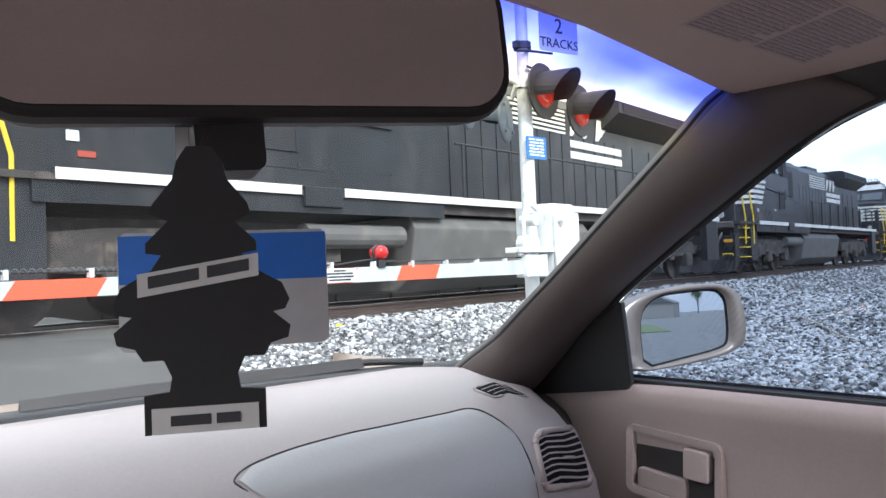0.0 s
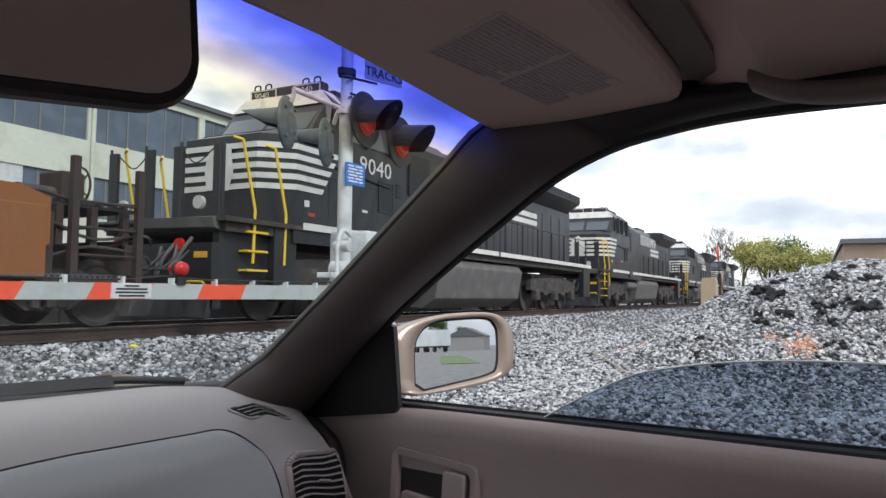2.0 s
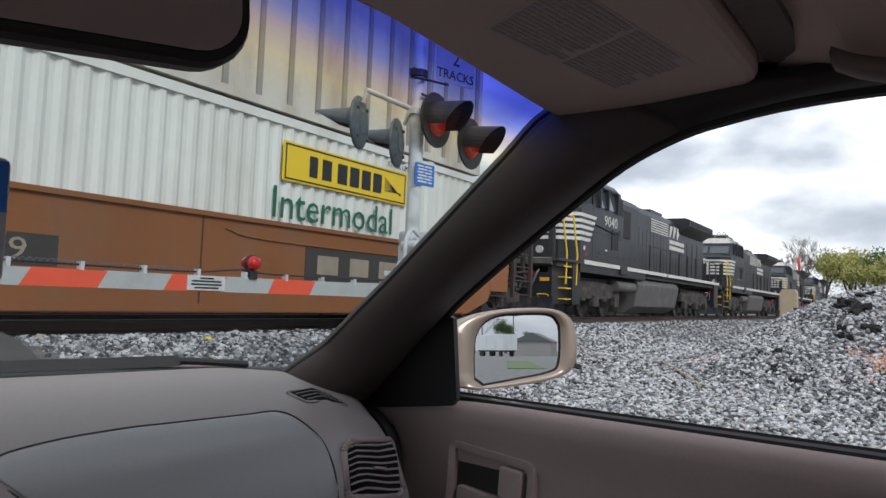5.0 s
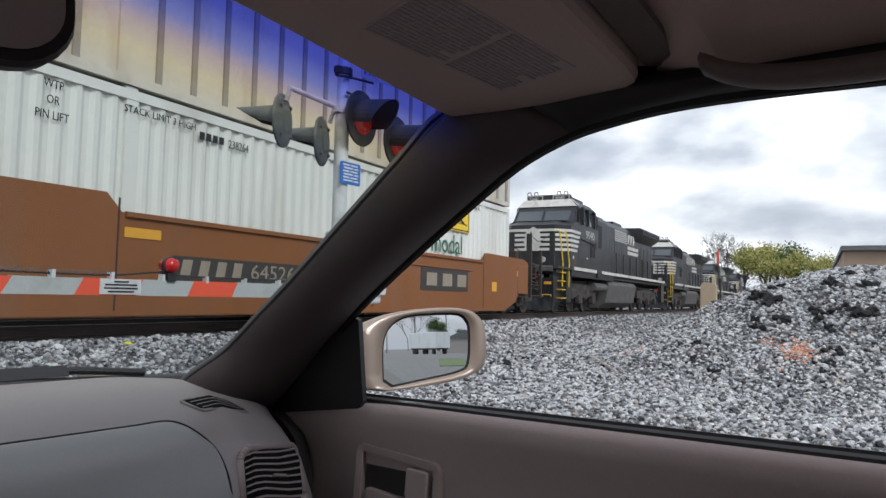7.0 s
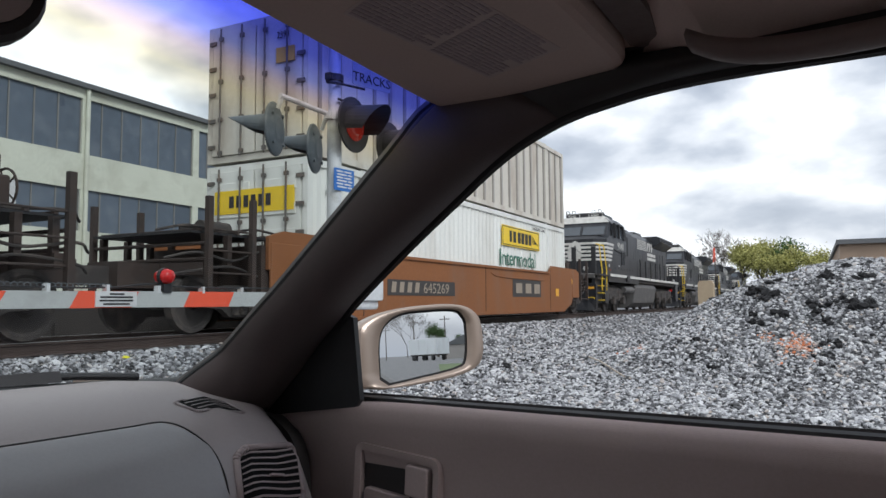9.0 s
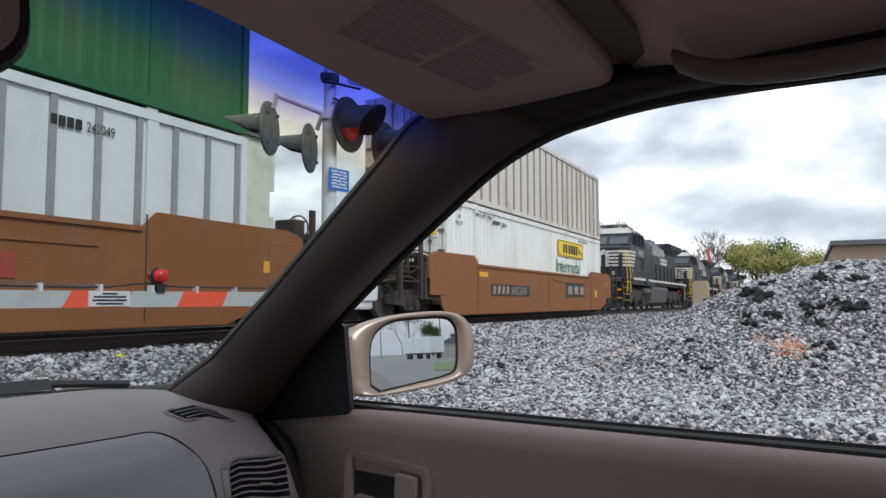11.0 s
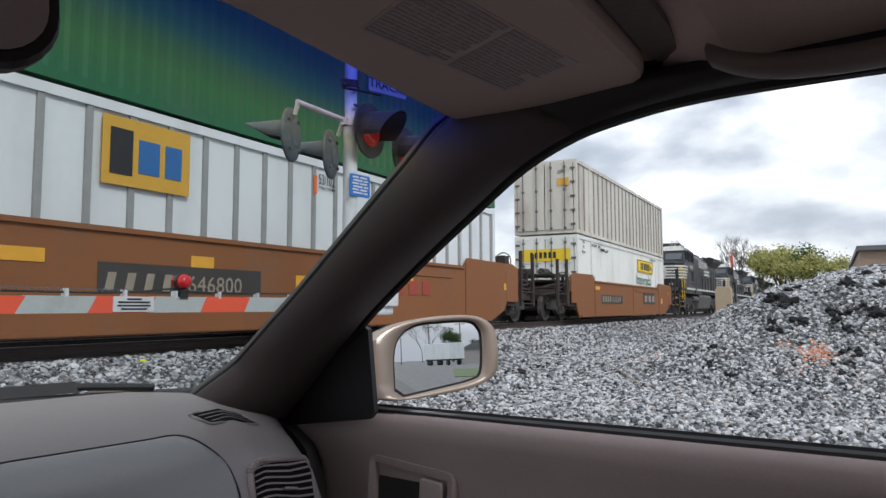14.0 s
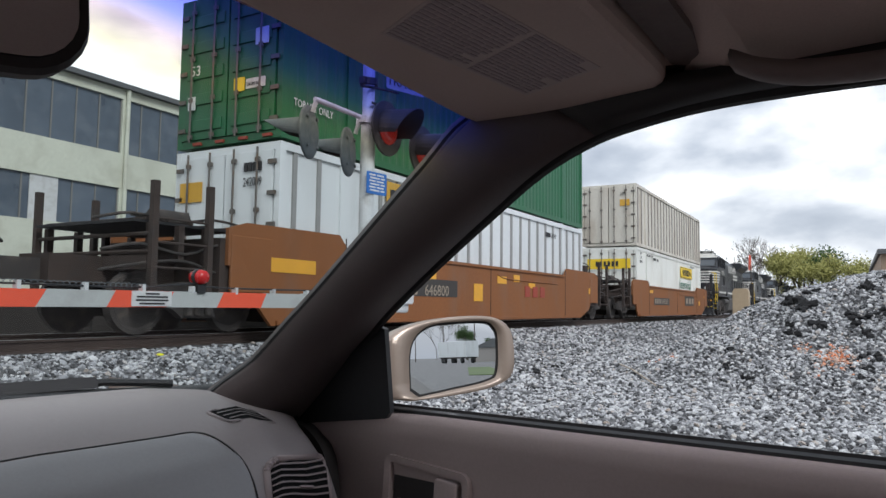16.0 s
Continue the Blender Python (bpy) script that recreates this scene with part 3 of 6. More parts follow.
# front pillar, roof rail
LR = [((0.540, 0.965, 1.005), (0.748, 0.965, 0.960)), ((0.566, 0.918, 1.050), (0.748, 0.905, 1.010)), ((0.590, 0.870, 1.088), (0.745, 0.845, 1.062)), ((0.592, 0.841, 1.109), (0.738, 0.795, 1.105)), ((0.590, 0.775, 1.157), (0.724, 0.735, 1.145)),
      ((0.588, 0.709, 1.204), (0.709, 0.681, 1.180)), ((0.580, 0.589, 1.291), (0.677, 0.564, 1.245)), ((0.572, 0.484, 1.366), (0.646, 0.444, 1.308)), ((0.571, 0.414, 1.417), (0.621, 0.345, 1.357)),
      ((0.590, 0.330, 1.432), (0.608, 0.264, 1.384)), ((0.582, 0.200, 1.424), (0.602, 0.195, 1.395)), ((0.576, 0.125, 1.417), (0.599, 0.135, 1.400)), ((0.574, 0.060, 1.415), (0.599, 0.060, 1.401)), ((0.572, -0.1, 1.412), (0.60, -0.08, 1.397)), ((0.57, -0.4, 1.404), (0.605, -0.4, 1.385)), ((0.55, -1.1, 1.36), (0.62, -1.1, 1.33))]
Ls, Rs = smoothed([p[0] for p in LR], 4), smoothed([p[1] for p in LR], 4)


def pillar_ring(l, r, i):
    m = (l + r) / 2 + Vector((-0.016, -0.022, -0.006)) * (1 if i < 32 else 0.4)
    q1, q2 = l.lerp(m, 0.55) + Vector((-0.003, -0.004, 0)), r.lerp(m, 0.55) + Vector((-0.003, -0.004, 0))
    return [l + Vector((0.006, 0.016, 0.012)), l, q1, m, q2, r, r + Vector((0.022, 0.014, 0.006)), (l + r) / 2 + Vector((0.035, 0.035, 0.03))]


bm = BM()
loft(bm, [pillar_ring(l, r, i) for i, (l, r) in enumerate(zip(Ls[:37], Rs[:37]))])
pillar = part("front_pillar", bm, SHADEDPILLAR, car, "taupe padded windshield pillar trim, backlit shade in its dark colour", smooth=True)
# the rail's backlit shade is put in with the near-black trim colour
bm = BM()
loft(bm, [pillar_ring(l, r, 40) for l, r in zip(Ls[36:], Rs[36:])])
part("roof_rail", bm, DARKTRIM, car, "roof rail above the side window, backlit shade in its near-black colour", smooth=True)
bm = BM()
tube(bm, [p + Vector((0.006, 0.008, 0.004)) for p in Ls[3:36]], 0.006, 6)
part("windshield_gasket", bm, BLACK, pillar)
bm = BM()
tube(bm, [p + Vector((0.014, 0.006, 0.0)) for p in Rs[14:]], 0.007, 6)
part("door_gasket", bm, BLACK, pillar)
# black patch in the window's front corner
bm = BM()
V = [((0.757 - 0.12 * (z - 1.0), b, z)) for b, z in ((0.735, 1.158), (0.716, 1.15), (0.716, 1.014), (0.728, 1.002), (0.96, 0.968), (0.965, 1.035), (0.865, 1.092), (0.80, 1.128))]
loft(bm, [V, [(v[0] + 0.014, v[1] + 0.004, v[2]) for v in V]])
part("mirror_patch", bm, BLACK, door, "black plastic triangular corner cover")

# headliner, visor, header
bm = BM()
hl = []
for b in np.concatenate((np.linspace(-1.6, -0.1, 10), np.linspace(0.0, 0.42, 22))):
    z = 1.462 - 0.05 * max(0, (b - 0.1) / 0.32) ** 2 * 0.6 - 0.03 * max(0, (-b) / 1.6) ** 2
    c = 0.02 + 0.030 * min(1, max(0, (0.17 - b) / 0.09))
    front = lambda a: min(b, 0.322 + 0.07 * (a + 0.72) / 1.32)     # stops short of the glass
    hl.append([(a, front(a), z - c * (abs(a) / 0.6) ** 4) for a in np.linspace(-0.75, 0.60, 19)] + [(a, front(a), z + 0.05) for a in np.linspace(0.62, -0.77, 19)])
loft(bm, hl)
part("headliner", bm, CLOTH, car, "taupe fabric headliner", smooth=False)
bm = BM()
vis = smoothed([(0.10, 0.336), (0.196, 0.348), (0.40, 0.386), (0.545, 0.414), (0.585, 0.417), (0.612, 0.405), (0.622, 0.36), (0.624, 0.29), (0.618, 0.225), (0.606, 0.192), (0.585, 0.172), (0.55, 0.161), (0.478, 0.151), (0.338, 0.134), (0.10, 0.105)], 3)
zv = lambda p: 1.424 - 0.012 * (p[1] - 0.25)
ctr = sum(vis, Vector((0, 0))) / len(vis)
loft(bm, [[(*p, zv(p) + 0.018) for p in vis], [(*p, zv(p) + 0.004) for p in vis], [(*(ctr + (p - ctr) * 0.975), zv(p) - 0.003) for p in vis], [(*(ctr + (p - ctr) * 0.92), zv(p) - 0.0065) for p in vis]])
visor = part("sun_visor", bm, VISORM, car, "folded taupe vinyl sun visor", smooth=False)
zl = lambda b: 1.4175 - 0.012 * (b - 0.25)
bm = BM()
loft(bm, [[(0.262 + 0.35 * (b - 0.2), b, zl(b) + dz) for dz in (-0.0004, 0.001)] + [(0.490 + 0.3 * (b - 0.2), b, zl(b) + dz) for dz in (0.001, -0.0004)] for b in (0.196, 0.30)])
lbl = part("warning_label", bm, LABELBASE, visor, "faded printed label with small dark lettering")
rg = random.Random(20)
bm = BM()
for k in range(17):
    b = 0.199 + k * 0.0058
    for a0, a1 in ((0.268, 0.372), (0.380, 0.484)):
        a, end = a0 + 0.33 * (b - 0.2), a1 + 0.33 * (b - 0.2) - rg.choice((0, 0, 0.004, 0.02))
        while a < end:
            w = min(rg.uniform(0.008, 0.024), end - a)
            box(bm, a, a + w, b, b + 0.0036, zl(b) - 0.0010, zl(b) - 0.0002)
            a += w + 0.0022
tagged(part("lettering", bm, LABELM, lbl), "rows of small faded lettering", kind="stuff")
bm = BM()
gh = smoothed([(0.532, 0.085, 1.412), (0.536, 0.06, 1.400), (0.545, 0.02, 1.393), (0.55, -0.05, 1.391), (0.55, -0.13, 1.395), (0.54, -0.18, 1.41)], 4)
loft(bm, [[p + Vector((0.022 * math.cos(t), 0, 0.011 * math.sin(t))) for t in np.linspace(0, 2 * math.pi, 9)[:-1]] for p in gh])
part("grab_handle", bm, HANDLEM, car, "taupe grab handle above the door", smooth=True)

# dark strip added in place of the shade behind the visor
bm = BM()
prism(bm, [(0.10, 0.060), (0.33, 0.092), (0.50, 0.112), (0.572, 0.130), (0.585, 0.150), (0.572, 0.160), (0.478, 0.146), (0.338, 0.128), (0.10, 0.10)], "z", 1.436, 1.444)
part("visor_shade_strip", bm, VISORSHADE, car, "dark strip put in for the shade behind the folded visor")

# filler added to block the light gap between visor and roof rail
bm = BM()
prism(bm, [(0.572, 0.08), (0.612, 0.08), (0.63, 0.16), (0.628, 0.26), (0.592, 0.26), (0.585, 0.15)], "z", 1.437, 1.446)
part("rail_gap_filler", bm, DARKTRIM, car, "dark filler strip added to block light between visor and roof rail")

# windshield and cowl
bm = BM()
wsv = [(-0.72, 0.935, 1.045), (0.60, 0.935, 1.045), (0.60, 0.33, 1.4781), (-0.72, 0.26, 1.4821)]
f = [bm.verts.new(p) for p in wsv]
bm.faces.new(f)
ws = part("windshield", bm, SHADEBAND, car, "clear windshield with a blue shade band along the top")
ws.visible_shadow = False
bm = BM()
cw = []
for a in np.linspace(-0.8, 0.74, 16):
    s = 0.02 * (a / 0.7) ** 2
    cw.append([(a, 0.93, 1.03 - s), (a, 0.955, 1.062 - s), (a, 1.0, 1.064 - s), (a, 1.10, 1.040 - s), (a, 1.10, 0.98), (a, 0.93, 0.98)])
loft(bm, cw)
part("cowl", bm, BLACK, car, "black plastic cowl under the windshield", smooth=True)
bm = BM()
tube(bm, [(-0.05, 1.03, 1.066), (0.20, 1.025, 1.068), (0.42, 1.0, 1.066), (0.52, 0.985, 1.058)], 0.006, 8)
wiper = part("wiper", bm, BLACK, car, "black wiper arm resting on the cowl")
bm = BM()
prism(bm, [(0.985, 1.060), (0.995, 1.076), (1.005, 1.060)], "x", -0.10, 0.40)
part("wiper_blade", bm, DARKTRIM, wiper)
bm = BM()
hd = []
for b in np.linspace(1.10, 2.1, 9):
    d = 0.09 * ((b - 1.1) / 1.0) ** 2
    hd.append([(a, b, 1.005 - d - 0.06 * (abs(a) / 0.8) ** 3) for a in np.linspace(-0.82, 0.82, 11)] + [(a, b, 0.7) for a in (0.86, -0.86)])
loft(bm, hd)
part("hood", bm, PAINT, car, "champagne metallic hood", smooth=True)

# inside rear-view mirror
rm = Matrix.Translation((-0.093, 0.275, 1.336)) @ Euler((radians(-3), radians(-3.0), radians(-14))).to_matrix().to_4x4()
bm = BM()
O = rounded(0.262, 0.090, 0.028, 6)
sc = lambda k, y: [(p[0] * (1 - (1 - k) * 0.35), y, p[1] * k) for p in O]
loft(bm, [sc(0.9, -0.003), sc(0.97, -0.004), sc(1.0, 0.002), sc(0.97, 0.014), sc(0.75, 0.028), sc(0.4, 0.034)])
rvm = part("rear_view_mirror", bm, DARKTRIM, car, "black inside mirror hanging from the windshield", smooth=False)
rvm.matrix_basis = rm
bm = BM()
prism(bm, rounded(0.250, 0.077, 0.023, 6), "y", -0.0062, -0.0035)
part("mirror_glass", bm, DIMMIRROR, rvm)
bm = BM()
tube(bm, [(0.0, 0.03, 0.0), (0.01, 0.06, 0.03), (0.012, 0.10, 0.055)], 0.011, 8)
part("mirror_stem", bm, BLACK, rvm)
bm = BM()
prism(bm, rounded(0.032, 0.030, 0.005), "y", 0.0, 0.025)
o = part("dimming_lever", bm, BLACK, rvm)
o.location = (-0.022, 0.004, -0.052)

# outside mirror
mc, md_, mn = Vector((0.957, 0.738, 1.09)), Vector((0.921, -0.389, 0)), Vector((0.387, 0.921, -0.04)).normalized()
up = mn.cross(md_) * -1
if up.z < 0:
    up = -up
def on_mirror(s, z, n):
    return mc + md_ * s + up * z + mn * n
hous = smoothed([(-0.150, -0.066), (-0.151, 0.02), (-0.134, 0.047), (-0.089, 0.066), (-0.017, 0.078), (0.059, 0.081), (0.104, 0.070), (0.124, 0.040), (0.123, -0.028), (0.078, -0.055), (-0.013, -0.068), (-0.097, -0.074)], 4)
hc = Vector((0.0, 0.004))
bm = BM()
HR = lambda k, n: [on_mirror(*(hc + (p - hc) * k), n) for p in hous]
inner = smoothed([(-0.100, -0.055), (-0.101, 0.01), (-0.088, 0.044), (-0.055, 0.064), (0.0, 0.070), (0.066, 0.071), (0.088, 0.058), (0.095, 0.036), (0.093, -0.026), (0.070, -0.044), (-0.013, -0.058), (-0.080, -0.068)], 4)
loft(bm, [[on_mirror(*p, 0.006) for p in inner], [on_mirror(*p, -0.008) for p in inner], HR(0.97, -0.012), HR(1.0, -0.004), HR(1.0, 0.02), HR(0.93, 0.06), HR(0.72, 0.09), HR(0.4, 0.104)])
smir = part("door_mirror", bm, PAINT, car, "champagne painted outside mirror", smooth=True)
bm = BM()
foot = [on_mirror(-0.125, -0.070, -0.002), on_mirror(-0.125, 0.046, -0.002), on_mirror(-0.12, 0.044, 0.05), on_mirror(-0.12, -0.06, 0.05)]
loft(bm, [foot, [Vector((0.79, 0.770, 1.018)), Vector((0.785, 0.770, 1.112)), Vector((0.79, 0.90, 1.09)), Vector((0.81, 0.92, 0.99))]])
part("mirror_foot", bm, PAINT, smir)
bm = BM()
loft(bm, [[on_mirror(*p, 0.003) for p in inner], [on_mirror(*p, 0.008) for p in inner]])
part("mirror_rim", bm, BLACK, smir)
bm = BM()
g2 = [hc + (p - hc) * 0.93 for p in inner]
loft(bm, [[on_mirror(*p, 0.0018) for p in g2], [on_mirror(*p, 0.004) for p in g2]])
part("mirror_glass", bm, MIRROR, smir)

# the moving window pane: its arched top edge sinks into the door
bm = BM()
edge = smoothed([(0.84, 0.0), (0.725, 0.13), (0.564, 0.225), (0.444, 0.288), (0.345, 0.332), (0.264, 0.356), (0.10, 0.374), (-0.15, 0.374), (-0.45, 0.36), (-1.0, 0.30)], 5)
def on_pane(b, z):
    return (-0.18 + math.sqrt(1.012 ** 2 - (z - 0.75) ** 2), b, z)


A = [on_pane(p[0], 1.03 + p[1]) for p in edge]
loft(bm, [[on_pane(p[0], 0.75 + (0.28 + p[1]) * k) for p in edge] for k in (1.0, 0.8, 0.6, 0.4, 0.2, 0.0)], closed=False)
window_glass = part("window_glass", bm, SIDEGLASS, car, "tinted passenger window being lowered")
window_glass.visible_shadow = False
bm = BM()
tube(bm, A, 0.0013, 6)
part("glass_edge", bm, mat("glass_edge", (0.5, 0.55, 0.55), 0.2, bump=0), window_glass)

# the rest of the cabin behind the camera
bm = BM()
for a in (-0.42, 0.42):
    box(bm, a - 0.25, a + 0.25, -0.95, -0.82, 0.35, 1.12)
    box(bm, a - 0.13, a + 0.13, -0.97, -0.87, 1.13, 1.30)
part("seat_backs", bm, CLOTH, car, bevel=0.03)
bm = BM()
box(bm, -0.85, -0.78, -2.2, 1.0, 0.3, 1.0)
box(bm, -0.78, 0.78, -2.25, -2.15, 0.3, 1.05)
box(bm, -0.80, 0.80, -2.2, 1.0, 0.26, 0.30)
box(bm, -0.70, -0.62, -0.60, -0.50, 1.0, 1.43)
box(bm, 0.60, 0.70, -1.22, -1.10, 1.0, 1.40)
box(bm, -0.66, 0.64, -1.62, -1.5, 1.30, 1.45)
part("cabin_shell", bm, TRIM, car, bevel=0.01)
bm = BM()
loft(bm, [[(-0.62, 0.40, 1.43), (-0.70, 0.40, 1.40), (-0.70, 0.46, 1.42)], [(-0.78, 0.98, 1.03), (-0.84, 0.98, 1.0), (-0.84, 1.02, 1.03)]])
part("driver_pillar", bm, TRIM, car)


# ---- hanging on the inside mirror ----
CARD = mat("black_card", (0.012, 0.011, 0.012), 0.75, var=0.15, scale=40, bump=0.05)
WHITECARD = mat("white_card", (0.55, 0.54, 0.52), 0.7, var=0.05, bump=0)
FADED = mat("dark_ink", (0.03, 0.03, 0.035), 0.7, bump=0)
half = [(0.0, 0.052), (0.005, 0.052), (0.009, 0.046), (0.011, 0.038), (0.019, 0.028), (0.020, 0.024), (0.016, 0.022), (0.013, 0.021), (0.022, 0.012), (0.022, 0.008), (0.016, 0.007), (0.020, 0.001), (0.032, -0.006), (0.035, -0.013), (0.033, -0.017), (0.028, -0.018), (0.035, -0.024), (0.034, -0.029), (0.027, -0.031), (0.024, -0.036), (0.016, -0.036), (0.013, -0.043), (0.014, -0.049), (0.024, -0.050), (0.024, -0.066), (0.0, -0.066)]
half = [(x * 0.95, z * 0.95) for x, z in half]
out = [(-x, z) for x, z in half[::-1]] + half[1:-1]
tree = thing("air_freshener", "black tree-shaped card air freshener hanging from the mirror", "air freshener", m=CAR @ pose(-0.1425, 0.2375, 1.2205, 0, 0, -28))
bm = BM()
prism(bm, out, "y", -0.0012, 0.0012)
part("card", bm, CARD, tree)
bm = BM()
prism(bm, [(-0.024, -0.0095), (0.0215, -0.0025), (0.0215, 0.0065), (-0.024, -0.0005)], "y", -0.0022, -0.0010)
lab = part("name_strip", bm, WHITECARD, tree, "white strip with dark lettering")
bm = BM()
for x0, x1 in ((-0.020, -0.001), (0.002, 0.018)):
    prism(bm, [(x0, -0.0062 + 0.0070 * (x0 + 0.02) / 0.0455 * 1.0), (x1, -0.0062 + 0.0070 * (x1 + 0.02) / 0.0455), (x1, -0.0015 + 0.0070 * (x1 + 0.02) / 0.0455), (x0, -0.0015 + 0.0070 * (x0 + 0.02) / 0.0455)], "y", -0.0028, -0.0018)
part("lettering", bm, FADED, lab)
bm = BM()
box(bm, -0.020, 0.020, -0.0022, -0.0010, -0.0625, -0.0525)
lab = part("scent_strip", bm, WHITECARD, tree)
bm = BM()
for x0, x1 in ((-0.013, 0.002), (0.004, 0.013)):
    box(bm, x0, x1, -0.0028, -0.0018, -0.0595, -0.0555)
part("lettering", bm, FADED, lab)
bm = BM()
tube(bm, [(0, 0, 0.048), (0.001, 0.006, 0.053), (0.002, 0.016, 0.060)], 0.0006, 5)
part("string", bm, CARD, tree)
plac = thing("placard", "blue and white plastic placard hanging behind the air freshener", "placard", m=CAR @ pose(-0.106, 0.305, 1.212, 0, 0, -26))
bm = BM()
prism(bm, rounded(0.100, 0.058, 0.004), "y", -0.0008, 0.0008)
part("card", bm, mat("grey_plastic", (0.50, 0.50, 0.52), 0.5, bump=0), plac)
bm = BM()
prism(bm, [(-0.0495, 0.004), (0.0495, 0.004), (0.0495, 0.0275), (-0.0495, 0.0275)], "y", -0.0018, -0.0006)
part("blue_field", bm, mat("blue_plastic", (0.02, 0.15, 0.58), 0.5, bump=0), plac)
bm = BM()
box(bm, -0.022, -0.008, -0.0006, 0.0006, 0.0275, 0.085)
part("hook_strap", bm, WHITECARD, plac)


# ---- railway ----
STEEL = mat("rail_steel", (0.07, 0.05, 0.042), 0.6, metal=0.4, var=0.3, scale=4, bump=0.2)
RAILTOP = mat("polished_rail", (0.45, 0.44, 0.43), 0.3, metal=0.9, var=0.1)
TIE = mat("creosote_timber", (0.045, 0.035, 0.028), 0.9, var=0.3, scale=3, bump=0.5, rnd=0.5)
track = thing("railway_track", "steel rails on dark timber ties in stone ballast", "railway track", kind="structure")
for dy in (-0.755, 0.755):
    bm = BM()
    prism(bm, [(YC + dy - 0.07, ZR - 0.17), (YC + dy + 0.07, ZR - 0.17), (YC + dy + 0.06, ZR - 0.15), (YC + dy + 0.012, ZR - 0.13), (YC + dy + 0.012, ZR - 0.045), (YC + dy + 0.036, ZR - 0.035), (YC + dy + 0.036, ZR - 0.004), (YC + dy - 0.036, ZR - 0.004), (YC + dy - 0.036, ZR - 0.035), (YC + dy - 0.012, ZR - 0.045), (YC + dy - 0.012, ZR - 0.13), (YC + dy - 0.06, ZR - 0.15)], "x", -60, 200)
    rail = part("rail", bm, STEEL, track)
    bm = BM()
    box(bm, -60, 200, YC + dy - 0.034, YC + dy + 0.034, ZR - 0.006, ZR)
    part("rail_head", bm, RAILTOP, rail)
tie_bm = BM()
box(tie_bm, -0.115, 0.115, -1.3, 1.3, -0.09, 0.09)
tie0 = part("tie", tie_bm, TIE, track)
tie0.location = (4.0, YC, ZR - 0.262)
for k in range(1, 130):
    o = new("tie", tie0.data)
    o.parent, o.location = track, (4.0 + k * 0.51, YC, ZR - 0.262)

# ---- crossing signal with its gate ----
GALV = mat("galvanised_paint", (0.62, 0.64, 0.65), 0.45, metal=0.1, var=0.1, scale=5, dirt=(0.30, 0.27, 0.24), dirt_amount=0.5, bump=0.05)
SIGBLACK = mat("signal_black", (0.020, 0.020, 0.022), 0.5, var=0.2, scale=8, bump=0.05)
SIGGREY = mat("weathered_signal_back", (0.085, 0.102, 0.115), 0.55, var=0.2, scale=9, dirt=(0.22, 0.23, 0.235), dirt_amount=0.35)
REDLENS = glow("red_lens_lit", (1.0, 0.06, 0.03), 0.12, (0.12, 0.01, 0.01))
REDOFF = mat("red_lens", (0.50, 0.015, 0.015), 0.25, var=0.15, scale=20, bump=0)
WHITE = mat("white_sheeting", (0.62, 0.63, 0.63), 0.4, var=0.06, scale=3, dirt=(0.4, 0.38, 0.36), dirt_amount=0.5, bump=0.02)
# white sheeting, greyed to hold the shadow on arm and haze on plate
DIMWHITE = mat("dimmed_white_sheeting", (0.44, 0.46, 0.45), 0.4, var=0.1, scale=3, dirt=(0.3, 0.29, 0.27), dirt_amount=0.5, bump=0.02)
RED = mat("red_orange_sheeting", (0.78, 0.10, 0.045), 0.4, var=0.08, scale=3, bump=0.02)
BLUESIGN = mat("blue_sign", (0.03, 0.16, 0.52), 0.4, var=0.05, bump=0)
INK = mat("black_ink", (0.02, 0.02, 0.022), 0.6, bump=0)
PALEINK = mat("pale_ink", (0.70, 0.72, 0.75), 0.6, bump=0)
MX, MY = 5.154, 3.70
sig_ = thing("crossing_signal", "galvanised railroad crossing signal mast with red flashing lights", "crossing signal", m=pose(MX, MY, 0))
bm = BM()
cyl(bm, (0, 0, 0.1), (0, 0, 2.86), 0.066, 20)
cyl(bm, (0, 0, 2.84), (0, 0, 4.6), 0.056, 20)
cyl(bm, (0, 0, 4.6), (0, 0, 4.66), 0.075, 16, 0.02)
mast = part("mast", bm, GALV, sig_, smooth=False)
bm = BM()
cyl(bm, (0, 0, 0.02), (0, 0, 0.28), 0.19, 20, 0.12)
part("mast_base", bm, GALV, sig_)
for z in (1.62, 2.86, 3.22):
    bm = BM()
    cyl(bm, (0, 0, z - 0.03), (0, 0, z + 0.03), 0.082, 16)
    box(bm, -0.11, -0.06, -0.03, 0.03, z - 0.03, z + 0.03)
    part("clamp", bm, GALV if z < 3 else SIGBLACK, mast)


